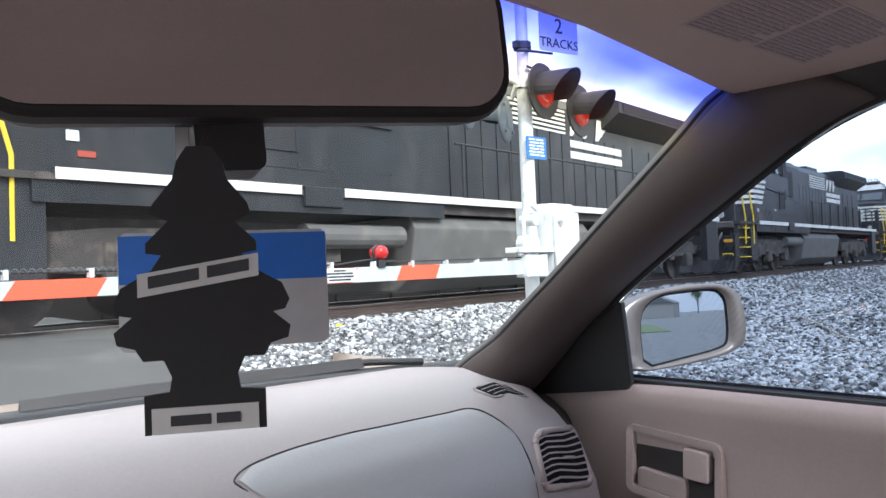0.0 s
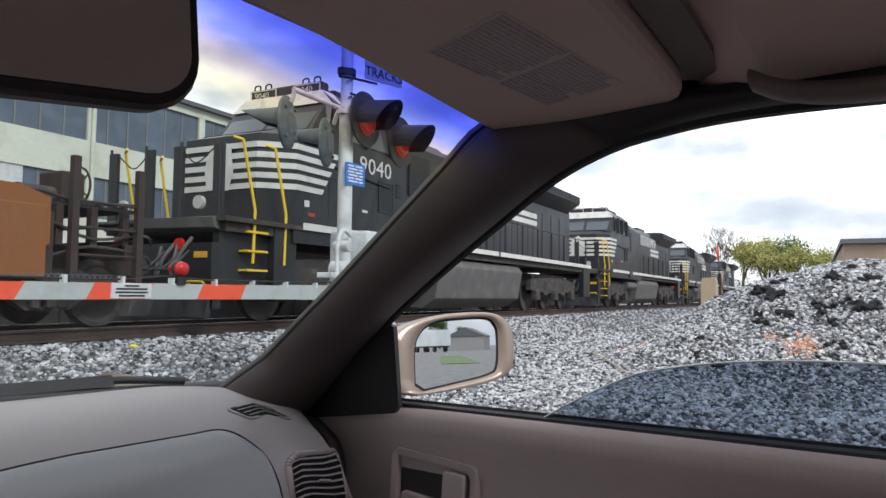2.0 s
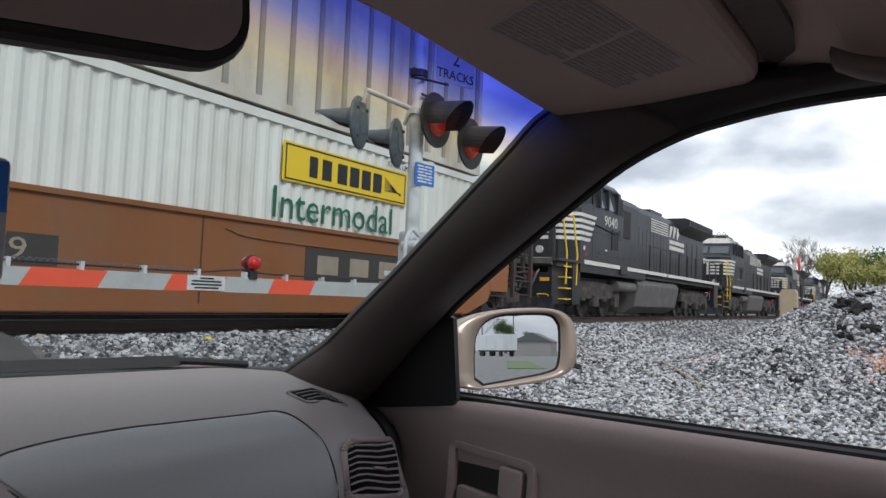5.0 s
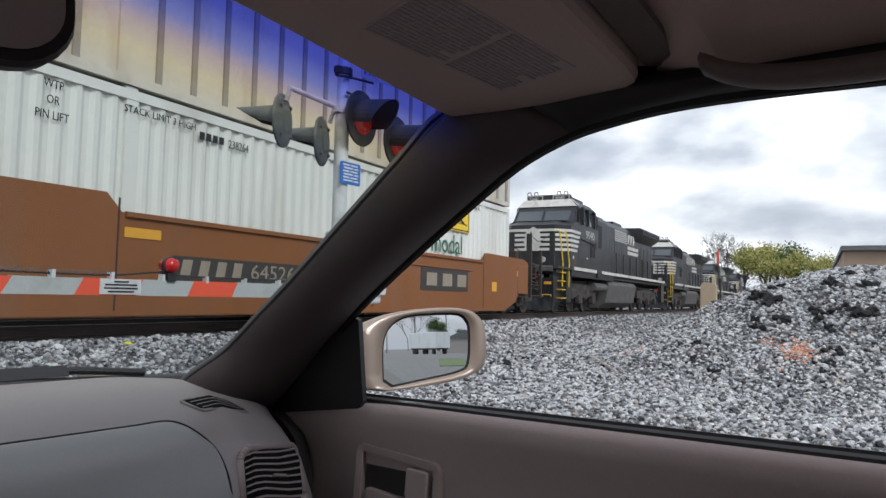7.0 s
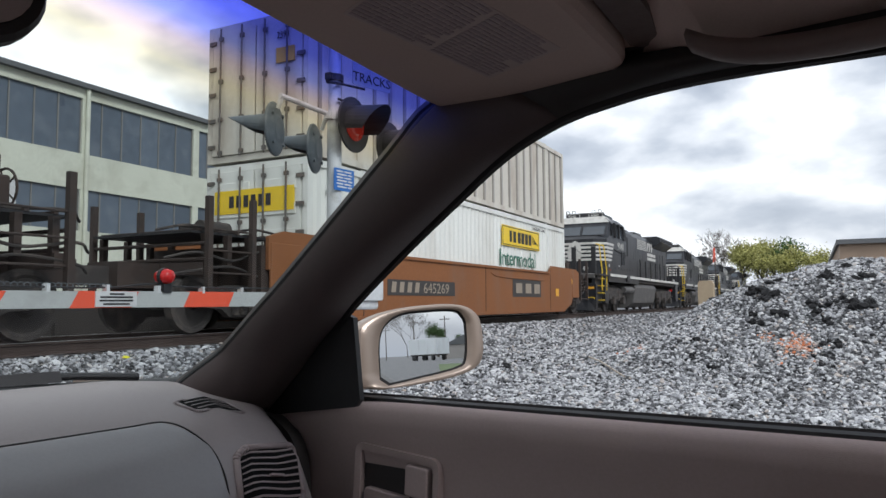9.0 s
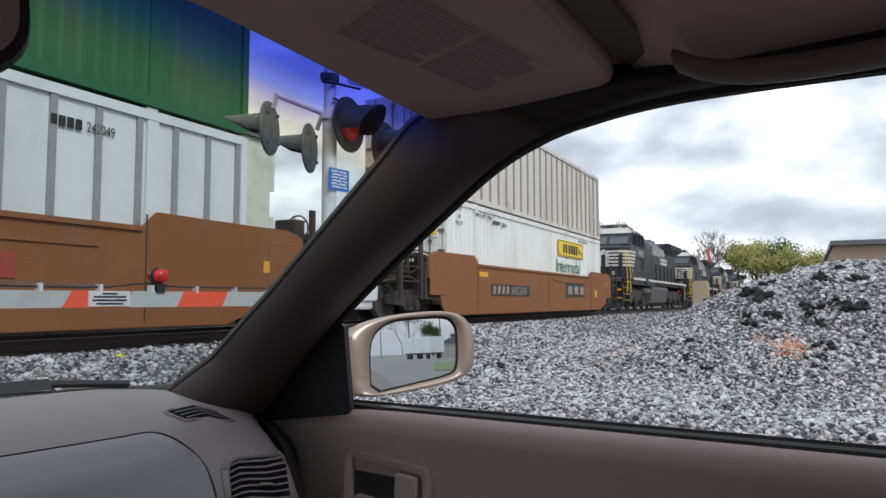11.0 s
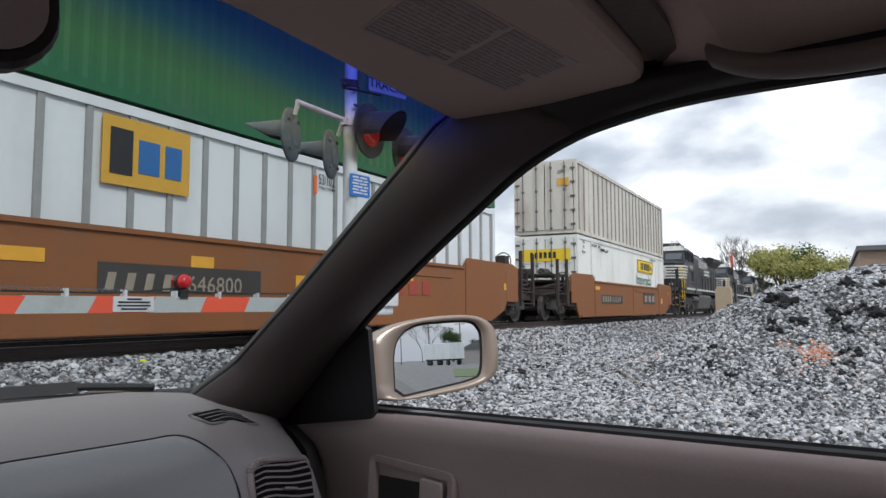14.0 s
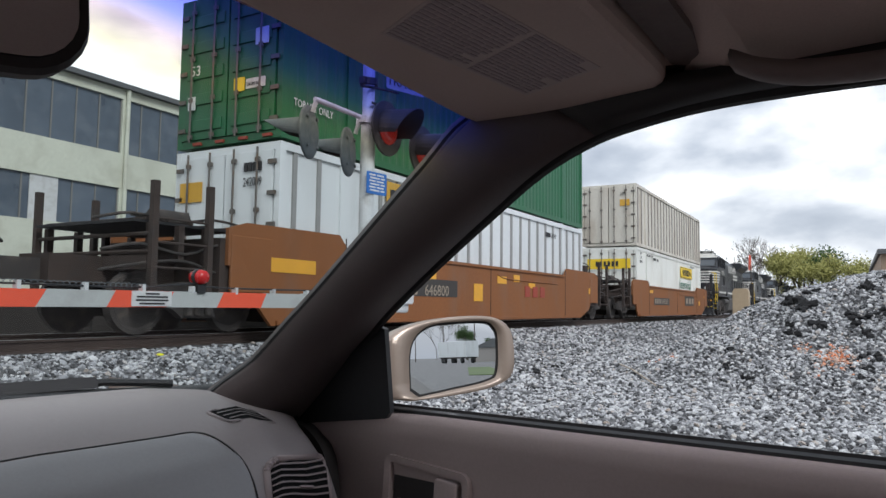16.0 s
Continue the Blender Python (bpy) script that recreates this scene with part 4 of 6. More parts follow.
def signal_head(p, turn, back, lit):
    """A round black-backed flasher with its long hood; turn: where it faces (0: towards -y)."""
    bm = BM()
    n = 28
    ring = lambda r, y: [(r * math.cos(2 * math.pi * i / n), y, r * math.sin(2 * math.pi * i / n)) for i in range(n)]
    q = 1.0 if back is SIGBLACK else 0.9
    loft(bm, [ring(0.250 * q, -0.012), ring(0.254 * q, 0.0), ring(0.250 * q, 0.010), ring(0.22 * q, 0.022), ring(0.12, 0.034), ring(0.09, 0.045)])
    for a_ in (40, 130, 220, 310):
        x_, z_ = 0.17 * math.cos(radians(a_)), 0.17 * math.sin(radians(a_))
        cyl(bm, (x_, 0.01, z_), (x_, 0.042, z_), 0.016, 8)
    h = part("signal_head", bm, back, sig_, "round signal background with a long visor", smooth=False)
    h.matrix_basis = pose(*p, 0, 0, turn)
    bm = BM()
    m = 18
    A, B, C, D = [], [], [], []
    for i in range(m + 1):
        t = radians(-22 + 224 * i / m)
        top = max(0.0, math.sin(t))
        L = (0.10 + 0.26 * (0.5 + 0.5 * math.sin(t))) * (1.0 if back is SIGBLACK else 1.12)
        c, s = math.cos(t), math.sin(t)
        g, e = (1.0, 1.0) if back is SIGBLACK else (0.78, 0.52)
        A.append((0.172 * g * c, -0.01, 0.172 * g * s)), B.append((0.162 * e * c, -L, 0.162 * e * s + (-0.02 if e == 1 else 0.03)))
        C.append((0.156 * e * c, -L, 0.156 * e * s + (-0.02 if e == 1 else 0.03))), D.append((0.166 * g * c, -0.01, 0.166 * g * s))
    loft(bm, [A, B, C, D], closed=False)
    part("hood", bm, back, h)
    bm = BM()
    loft(bm, [[(r * math.cos(2 * math.pi * i / 20), y, r * math.sin(2 * math.pi * i / 20)) for i in range(20)] for r, y in ((0.150, -0.012), (0.148, -0.022), (0.10, -0.036), (0.03, -0.041))])
    part("lens", bm, lit, h, smooth=True)
    return h


signal_head((0.07, -0.16, 2.79), 2, SIGBLACK, REDLENS)
signal_head((0.70, -0.16, 2.70), 2, SIGBLACK, REDLENS)
signal_head((-0.63, 0.16, 2.64), 201, SIGGREY, REDOFF)
signal_head((-0.03, 0.20, 2.59), 201, SIGGREY, REDOFF)
bm = BM()
tube(bm, [(-0.68, 0.06, 2.90), (-0.06, 0.02, 2.88)], 0.022, 10)
tube(bm, [(-0.66, 0.06, 2.90), (-0.66, 0.10, 2.80)], 0.02, 8)
tube(bm, [(-0.03, 0.06, 2.90), (-0.03, 0.12, 2.75)], 0.02, 8)
tube(bm, [(0.05, -0.02, 2.92), (0.84, -0.04, 2.92)], 0.022, 10)
part("light_arm", bm, GALV, sig_)
bm = BM()
box(bm, -0.06, 0.24, -0.085, -0.075, 3.0, 3.02)
cyl(bm, (0.0, -0.08, 3.16), (0.34, -0.10, 3.20), 0.012, 8)
cyl(bm, (-0.16, -0.05, 3.14), (0.0, -0.08, 3.16), 0.012, 8)
part("sign_bracket", bm, SIGBLACK, sig_)
bm = BM()
prism(bm, rounded(0.26, 0.20, 0.012), "y", -0.004, 0.004)
bs_ = part("notice_sign", bm, BLUESIGN, sig_, "small blue notice sign with white lettering")
bs_.matrix_basis = pose(0.035, -0.082, 2.285, 0, 0, -8)
for k in range(6):
    for x0, x1 in (((-0.10, -0.02), (0.0, 0.09)), ((-0.09, 0.03), (0.05, 0.10)))[k % 2]:
        bm = BM()
        z = 0.075 - k * 0.028
        box(bm, x0, x1, -0.0075, -0.003, z - 0.008, z + 0.006)
        part("lettering", bm, PALEINK, bs_)
# track count plate and crossbuck above
bm = BM()
prism(bm, rounded(0.46, 0.36, 0.02), "y", -0.004, 0.004)
tp = part("track_count_plate", bm, DIMWHITE, sig_, "white plate with the number of tracks")
tp.matrix_basis = pose(0.42, -0.13, 3.40, 0, 0, -18)
writing("lettering", "TRACKS", 0.125, pose(0, -0.006, -0.14, 90), INK, tp, align="CENTER")
writing("lettering", "2", 0.20, pose(0, -0.006, 0.0, 90), INK, tp, align="CENTER")
for s in (-1, 1):
    bm = BM()
    prism(bm, [(-0.61, -0.11), (0.61, -0.11), (0.61, 0.11), (-0.61, 0.11)], "y", -0.004, 0.004)
    b_ = part("crossbuck_blade", bm, WHITE, sig_)
    b_.matrix_basis = pose(0.0, -0.09 - 0.006 * s, 4.15, 0, 45 * s, -6)
# gate mechanism
bm = BM()
box(bm, 0.08, 0.44, -0.20, 0.22, 1.12, 1.78)
mech = part("gate_mechanism", bm, GALV, sig_, "white painted gate motor housing", bevel=0.025)
bm = BM()
prism(bm, rounded(0.40, 0.5, 0.03), "y", -0.03, 0)
o = part("housing_door", bm, GALV, mech, bevel=0.008)
o.location = (0.27, -0.2, 1.45)
for x, y, z, r in ((-0.16, -0.10, 1.42, 0.075), (-0.16, -0.12, 1.62, 0.05), (0.12, -0.23, 1.63, 0.03)):
    bm = BM()
    cyl(bm, (x, y - 0.06, z), (x, y + 0.1, z), r, 16)
    part("bearing_cap", bm, GALV, mech, bevel=0.006)
bm = BM()
tube(bm, smoothed([(-0.04, -0.1, 1.72), (-0.18, -0.12, 1.76), (-0.26, -0.12, 1.66), (-0.27, -0.12, 1.45), (-0.26, -0.12, 1.32)], 4), 0.018, 8)
part("conduit", bm, GALV, mech)
bm = BM()
box(bm, -0.46, 0.32, -0.20, -0.05, 1.34, 1.385)
part("base_plate", bm, GALV, mech, bevel=0.006)

# gate arm along the track side, over the road
AY, AZ0 = 3.56, 1.160
gate = thing("gate_arm", "lowered crossing gate arm with red and white stripes", "crossing gate")
edges = [3.278 + 0.406 * i for i in range(-11, 3)]
for i, (e0, e1) in enumerate(zip(edges, edges[1:])):
    bm = BM()
    h = 0.100 + 0.006 * (e0 - 3)
    sl = 0.055
    prism(bm, [(e0, AZ0), (e1, AZ0), (e1 + sl, AZ0 + h), (e0 + sl, AZ0 + h)], "y", AY - 0.018, AY + 0.018)
    part("stripe", bm, RED if i % 2 else DIMWHITE, gate)
bm = BM()
prism(bm, [(edges[-1], AZ0), (edges[-1] + 0.055, AZ0 + 0.11), (4.98, AZ0 + 0.12), (4.98, AZ0 - 0.005)], "y", AY - 0.019, AY + 0.019)
part("arm_root", bm, DIMWHITE, gate)
bm = BM()
box(bm, 4.80, 5.12, AY - 0.06, AY + 0.06, AZ0 - 0.03, AZ0 + 0.16)
part("arm_bracket", bm, GALV, gate, bevel=0.01)
bm = BM()
box(bm, 2.624, 2.905, AY - 0.026, AY - 0.0175, AZ0 + 0.006, AZ0 + 0.096)
st_ = part("sticker", bm, WHITE, gate, "white notice sticker with small lettering")
for z, w in ((0.080, 0.10), (0.062, 0.22), (0.042, 0.23), (0.022, 0.18)):
    bm = BM()
    box(bm, 2.764 - w / 2, 2.764 + w / 2, AY - 0.0285, AY - 0.0255, AZ0 + z - 0.005, AZ0 + z + 0.005)
    part("lettering", bm, INK, st_)
for lx in (3.135, 1.42, -0.4):
    bm = BM()
    n = 16
    loft(bm, [[(lx + r * math.cos(2 * math.pi * i / n), AY + y, AZ0 + 0.195 + r * math.sin(2 * math.pi * i / n)) for i in range(n)] for r, y in ((0.016, -0.062), (0.040, -0.052), (0.048, -0.02), (0.048, 0.02), (0.040, 0.052), (0.016, 0.062))])
    l_ = part("gate_lamp", bm, REDOFF, gate, "red gate lamp on a black foot", smooth=True)
    bm = BM()
    box(bm, lx - 0.032, lx + 0.032, AY - 0.03, AY + 0.03, AZ0 + 0.09, AZ0 + 0.145)
    cyl(bm, (lx - 0.002, AY - 0.012, AZ0 + 0.195), (lx - 0.002, AY + 0.012, AZ0 + 0.195), 0.054, 14)
    part("lamp_foot", bm, SIGBLACK, l_)
bm = BM()
tube(bm, smoothed([(-1.2, AY, AZ0 + 0.125), (1.4, AY, AZ0 + 0.12), (2.6, AY, AZ0 + 0.115), (2.95, AY, AZ0 + 0.14), (3.13, AY, AZ0 + 0.15), (3.35, AY, AZ0 + 0.13), (4.8, AY, AZ0 + 0.14)], 3), 0.006, 6)
part("lamp_cable", bm, SIGBLACK, gate)
bm = BM()
tube(bm, [(-1.0 + 3.75 * i / 640, AY + 0.014 * math.cos(i * 1.05), AZ0 + 0.128 + 0.012 * math.sin(i * 1.05)) for i in range(641)], 0.0022, 3)
part("coiled_wire", bm, SIGGREY, gate, "thin wire coiled round the lamp cable")
for k in range(16):
    bm = BM()
    box(bm, -1.0 + k * 0.37, -0.98 + k * 0.37, AY - 0.02, AY + 0.02, AZ0 + 0.09, AZ0 + 0.135)
    part("cable_clip", bm, GALV, gate)


# ---- train ----
BLACKLOCO = mat("locomotive_black", (0.021, 0.0225, 0.026), 0.36, var=0.35, scale=1.2, fine=20, dirt=(0.085, 0.08, 0.076), dirt_amount=0.3, spec=0.3, bump=0.06, streak=0.4)
UNDER = mat("dusty_running_gear", (0.042, 0.037, 0.034), 0.8, var=0.35, scale=3, dirt=(0.15, 0.12, 0.10), dirt_amount=0.6, bump=0.3)
TANKM = mat("dusty_fuel_tank", (0.10, 0.096, 0.092), 0.65, var=0.25, scale=1.5, dirt=(0.2, 0.18, 0.16), dirt_amount=0.5)
LWHITE = mat("stripe_white", (0.60, 0.59, 0.55), 0.5, var=0.1, scale=2, dirt=(0.3, 0.28, 0.25), dirt_amount=0.5)
YELLOW = mat("safety_yellow", (0.72, 0.50, 0.03), 0.5, var=0.1, scale=8, bump=0)
CABGLASS = mat("cab_glass", (0.05, 0.06, 0.07), 0.08, var=0.05, bump=0, spec=0.8)
GRILLE = mat("dark_grille", (0.018, 0.018, 0.02), 0.7, var=0.3, scale=20, fine=120, bump=0.4)
AMBER = mat("amber_reflector", (0.72, 0.36, 0.03), 0.45, var=0.1, scale=6)
LIGHTM = glow("headlight", (1, 0.95, 0.85), 0.05, (0.35, 0.35, 0.34))
LOCO_U = 3.4


def locomotive(number):
    lo = thing("locomotive", "black wide-nosed diesel freight locomotive with white nose stripes", "locomotive", "coupled locomotives")
    P = lambda n, bm, m, par=lo, lab="", **kw: part(n, bm, m, par, lab, **kw)
    bm = BM()
    box(bm, 1.0, 21.9, -1.42, 1.42, 1.50, 1.72)
    box(bm, 0.9, 22.0, -1.52, 1.52, 1.66, 1.74)
    frame_ = P("frame", bm, UNDER)
    for s in (-1, 1):
        for u0, u1 in ((2.82, 6.1), (6.9, 12.0), (12.15, 21.9)):
            bm = BM()
            box(bm, u0, u1, s * 1.535 - 0.008, s * 1.535 + 0.008, 1.67, 1.80)
            P("sill_stripe", bm, LWHITE, frame_)
        bm = BM()
        box(bm, 2.6, 9.2, s * 1.46 - 0.03, s * 1.46 + 0.03, 1.42, 1.66)
        P("side_skirt", bm, BLACKLOCO, frame_)
    # nose and cab
    bm = BM()
    rings = []
    for z, f, w in ((1.74, 2.25, 1.30), (2.9, 2.25, 1.30), (3.42, 2.30, 1.28), (3.62, 2.9, 1.2)):
        rings.append([(f + 0.52, -1.412, z), (f - 0.02 + 0.50, -1.412, z), (f + 0.0, -0.9, z), (f, 0.9, z), (f + 0.48, 1.412, z), (3.80, 1.412, z), (3.80, -1.412, z)])
    loft(bm, rings)
    P("nose", bm, BLACKLOCO, lab="black nose with five white stripes")
    for k in range(5):
        z0 = 2.40 + k * 0.188
        tip = 3.50 + 0.12 * k
        bm = BM()
        for s in (-1, 1):
            y = s * 1.424
            q = [(2.73, z0), (tip, z0), (tip + 0.07, z0 + 0.105), (2.73, z0 + 0.105)]
            prism(bm, q, "y", y - 0.006, y + 0.006)
        loft(bm, [[(2.735, -1.432, z), (2.238, -0.905, z), (2.238, 0.905, z), (2.735, 1.432, z)] for z in (z0, z0 + 0.105)], closed=False)
        P("nose_stripe", bm, LWHITE)
    bm = BM()
    prism(bm, [(-0.25, 2.38), (0.28, 2.42), (0.34, 2.8), (0.24, 3.18), (-0.05, 3.34), (-0.3, 3.2), (-0.36, 2.7)], "x", 2.222, 2.232)
    P("nose_emblem", bm, LWHITE)
    bm = BM()
    loft(bm, [[(u, y, z) for y, z in ((-1.42, 1.74), (-1.42, 3.55), (-1.30, 4.35), (-1.02, 4.62), (1.02, 4.62), (1.30, 4.35), (1.42, 3.55), (1.42, 1.74))] for u in (3.75, 6.7)])
    bmesh.ops.translate(bm, verts=[v for v in bm.verts if v.co.x < 4 and v.co.z > 3.7], vec=(0.25, 0, 0))
    cab = P("cab", bm, BLACKLOCO)
    bm = BM()
    loft(bm, [[(3.3, -1.25, 3.6), (3.3, 1.25, 3.6), (3.76, 1.36, 3.58), (3.76, -1.36, 3.58)], [(3.86, -1.2, 4.3), (3.86, 1.2, 4.3), (3.98, 1.28, 4.32), (3.98, -1.28, 4.32)]])
    P("windshield_frame", bm, BLACKLOCO, cab)
    for y0, y1 in ((-1.12, -0.06), (0.06, 1.12)):
        bm = BM()
        loft(bm, [[(3.36, y0, 3.70), (3.36, y1, 3.70), (3.40, y1, 3.70), (3.40, y0, 3.70)], [(3.80, y0, 4.22), (3.80, y1, 4.22), (3.86, y1, 4.22), (3.86, y0, 4.22)]])
        P("windshield_pane", bm, CABGLASS, cab)
    for s in (-1, 1):
        for u0, u1 in ((4.3, 4.95), (5.1, 5.9)):
            bm = BM()
            loft(bm, [[(u0, s * 1.405, 3.62), (u1, s * 1.405, 3.62), (u1, s * 1.43, 3.62), (u0, s * 1.43, 3.62)], [(u0, s * 1.315, 4.22), (u1, s * 1.315, 4.22), (u1, s * 1.34, 4.22), (u0, s * 1.34, 4.22)]])
            P("side_window", bm, CABGLASS, cab)
        bm = BM()
        box(bm, 4.25, 5.95, s * 1.41 - 0.05, s * 1.41 + 0.05, 4.26, 4.32)
        P("rain_guard", bm, BLACKLOCO, cab)
        bm = BM()
        box(bm, 3.3, 5.6, s * 1.425 - 0.004, s * 1.425 + 0.004, 2.76, 2.775)
        box(bm, 5.2, 6.6, s * 1.425 - 0.004, s * 1.425 + 0.004, 2.05, 2.065)
        P("panel_seam", bm, SIGBLACK, cab)
    for k in range(7):
        bm = BM()
        u = 4.3 + k * 0.62
        cyl(bm, (u, -1.428, 2.12), (u, -1.419, 2.12), 0.035, 10)
        P("access_plug", bm, SIGBLACK, cab)
    for q, mt in (((2.98, 3.12, 2.12, 2.24), WHITE), ((4.9, 5.1, 2.22, 2.27), WHITE), ((3.1, 3.3, 1.95, 2.02), REDMARK)):
        bm = BM()
        box(bm, q[0], q[1], -1.428, -1.419, q[2], q[3])
        P("placard", bm, mt, cab)
    for k in range(5):
        bm = BM()
        box(bm, 6.25, 6.5, -1.44, -1.419, 2.70 + k * 0.07, 2.735 + k * 0.07)
        P("louvre", bm, SIGBLACK, cab)
    bm = BM()
    box(bm, 6.15, 6.85, -1.56, -1.45, 1.50, 1.80)
    P("jacking_pad", bm, BLACKLOCO, frame_, bevel=0.02)
    bm = BM()
    tube(bm, [(3.9, -1.45, 3.0), (5.9, -1.45, 2.86)], 0.018, 6)
    P("cab_grab_iron", bm, SIGBLACK, cab)
    for u0, u1, z0_, z1_ in ((6.02, 6.55, 3.55, 4.12), (5.55, 6.1, 2.32, 2.95)):
        bm = BM()
        box(bm, u0, u1, -1.436 if z1_ < 3 else -1.425, -1.30, z0_, z1_)
        P("dark_hatch", bm, GRILLE, cab)
        bm = BM()
        for q in ((u0 - 0.03, u1 + 0.03, z0_ - 0.03, z0_), (u0 - 0.03, u1 + 0.03, z1_, z1_ + 0.03), (u0 - 0.03, u0, z0_, z1_), (u1, u1 + 0.03, z0_, z1_)):
            box(bm, q[0], q[1], -1.445 if z1_ < 3 else -1.43, -1.30, q[2], q[3])
        P("hatch_frame", bm, BLACKLOCO, cab)
    for u in (4.25, 5.0, 5.95):
        bm = BM()
        box(bm, u - 0.04, u + 0.04, -1.50, -1.32, 3.58, 4.26)
        P("window_wind_wing", bm, SIGBLACK, cab)
    bm = BM()
    loft(bm, [[(3.05, -1.28, 3.56), (3.05, 1.28, 3.56), (3.7, 1.42, 3.52), (3.7, -1.42, 3.52)], [(2.86, -1.05, 3.62), (2.86, 1.05, 3.62), (3.7, 1.2, 3.70), (3.7, -1.2, 3.70)]])
    P("anti_glare_top", bm, SIGBLACK, cab)
    if number:
        writing("number", number, 0.50, pose(4.75, -1.432, 3.06, 90, 0, 0), LWHITE, cab, "white cab number", stretch=1.3)
    bm = BM()
    box(bm, 4.05, 4.32, -0.95, 0.95, 4.56, 4.86)
    nb = P("number_board", bm, SIGBLACK, cab, bevel=0.05)
    bm = BM()
    loft(bm, [[(3.84, -1.24, 4.33), (3.84, 1.24, 4.33), (4.3, 1.30, 4.36), (4.3, -1.30, 4.36)], [(4.00, -1.0, 4.64), (4.00, 1.0, 4.64), (4.35, 1.02, 4.64), (4.35, -1.02, 4.64)]])
    P("roof_fascia", bm, LWHITE, cab, "white painted front edge of the cab roof")
    for y0, y1 in ((-0.92, -0.22), (0.22, 0.92)):
        bm = BM()
        for q in ((y0, y1, 4.60, 4.625), (y0, y1, 4.805, 4.83), (y0, y0 + 0.025, 4.60, 4.83), (y1 - 0.025, y1, 4.60, 4.83)):
            box(bm, 4.036, 4.052, *q)
        P("board_rim", bm, LWHITE, nb)
    if number:
        for y_ in (0.82, -0.32):
            writing("number", number, 0.20, pose(4.044, y_, 4.64, 90, 0, -90), LWHITE, nb, stretch=1.0)
    for y in (-0.8, -0.5, 0.5, 0.8):
        bm = BM()
        tube(bm, smoothed([(4.2, y, 4.84), (4.2, y, 4.98), (4.2, y + 0.14, 4.98), (4.2, y + 0.14, 4.84)], 3), 0.018, 6)
        P("roof_rail", bm, BLACKLOCO, cab)
    bm = BM()
    box(bm, 4.7, 6.5, -0.8, 0.8, 4.6, 4.86)
    P("cab_air_unit", bm, BLACKLOCO, cab, bevel=0.06)
    # long hood
    bm = BM()
    loft(bm, [[(u, y, z) for y, z in ((-1.30, 1.74), (-1.30, 2.75), (-1.10, 2.80), (-1.10, 4.15), (-0.85, 4.42), (0.85, 4.42), (1.10, 4.15), (1.10, 2.8), (1.30, 2.75), (1.30, 1.74))] for u in (6.7, 9.4)])
    P("equipment_cab", bm, BLACKLOCO)
    bm = BM()
    loft(bm, [[(u, y, z) for y, z in ((-0.92, 1.74), (-0.92, 4.15), (-0.72, 4.42), (0.72, 4.42), (0.92, 4.15), (0.92, 1.74))] for u in (9.4, 20.9)])
    hood_ = P("long_hood", bm, BLACKLOCO)
    for s in (-1, 1):
        for k in range(22):
            u = 9.55 + k * 0.5
            if 16.4 < u < 20.5 and k % 2:
                continue
            bm = BM()
            box(bm, u, u + 0.46, s * 0.925 - 0.012, s * 0.925 + 0.012, 1.85, 3.55)
            P("hood_door", bm, BLACKLOCO, hood_)
        bm = BM()
        box(bm, 7.35, 8.35, s * 1.115 - 0.03, s * 1.115 + 0.03, 2.92, 3.92)
        P("blower_grille", bm, GRILLE, hood_)
        for k in range(6):
            bm = BM()
            box(bm, 11.6, 14.2, s * 0.94 - 0.008, s * 0.94 + 0.008, 3.55 + k * 0.10, 3.60 + k * 0.10)
            P("hood_stripe", bm, LWHITE, hood_)
        bm = BM()
        for k, (u0, u1) in enumerate(((14.4, 14.9), (15.0, 15.5), (15.6, 16.3))):
            prism(bm, [(u0, 3.55), (u0 + 0.12, 3.55), (u1, 4.0), (u1, 4.08), (u0 + 0.1, 4.08)], "y", s * 0.94 - 0.008, s * 0.94 + 0.008)
        P("hood_emblem", bm, LWHITE, hood_)
        for z in (3.02, 3.28):
            bm = BM()
            box(bm, 14.4, 16.9, s * 0.945 - 0.008, s * 0.945 + 0.008, z, z + 0.17)
            P("lettering", bm, LWHITE, hood_)
    bm = BM()
    box(bm, 12.6, 14.4, -0.6, 0.6, 4.42, 4.62)
    cyl(bm, (11.6, 0, 4.4), (11.6, 0, 4.66), 0.3, 14)
    P("roof_stack", bm, BLACKLOCO, bevel=0.03)
    bm = BM()
    loft(bm, [[(u, y, z) for y, z in ((-0.92, 3.85), (-1.46, 4.22), (-1.46, 4.50), (-1.25, 4.58), (1.25, 4.58), (1.46, 4.50), (1.46, 4.22), (0.92, 3.85))] for u in (15.9, 20.6)])
    rad = P("radiator", bm, BLACKLOCO, lab="overhanging radiator section at the hood's end")
    for s in (-1, 1):
        bm = BM()
        box(bm, 16.1, 20.4, s * 1.465 - 0.01, s * 1.465 + 0.01, 4.26, 4.47)
        P("radiator_grille", bm, GRILLE, rad)
    # handrails and steps
    for s in (-1, 1):
        bm = BM()
        for u in np.arange(9.8, 21.6, 1.45):
            cyl(bm, (u, s * 1.46, 1.74), (u, s * 1.46, 2.78), 0.03, 6)
        cyl(bm, (9.6, s * 1.46, 2.78), (21.4, s * 1.46, 2.78), 0.02, 6)
        P("side_handrail", bm, SIGBLACK)
        for u in (1.62, 2.42):
            bm = BM()
            tube(bm, [(u, s * 1.44, 1.0), (u, s * 1.46, 1.9), (u - 0.28, s * 1.42, 3.05), (u - 0.36, s * 1.28, 3.1)], 0.026, 7)
            P("step_handrail", bm, YELLOW, lab="yellow step handrail")
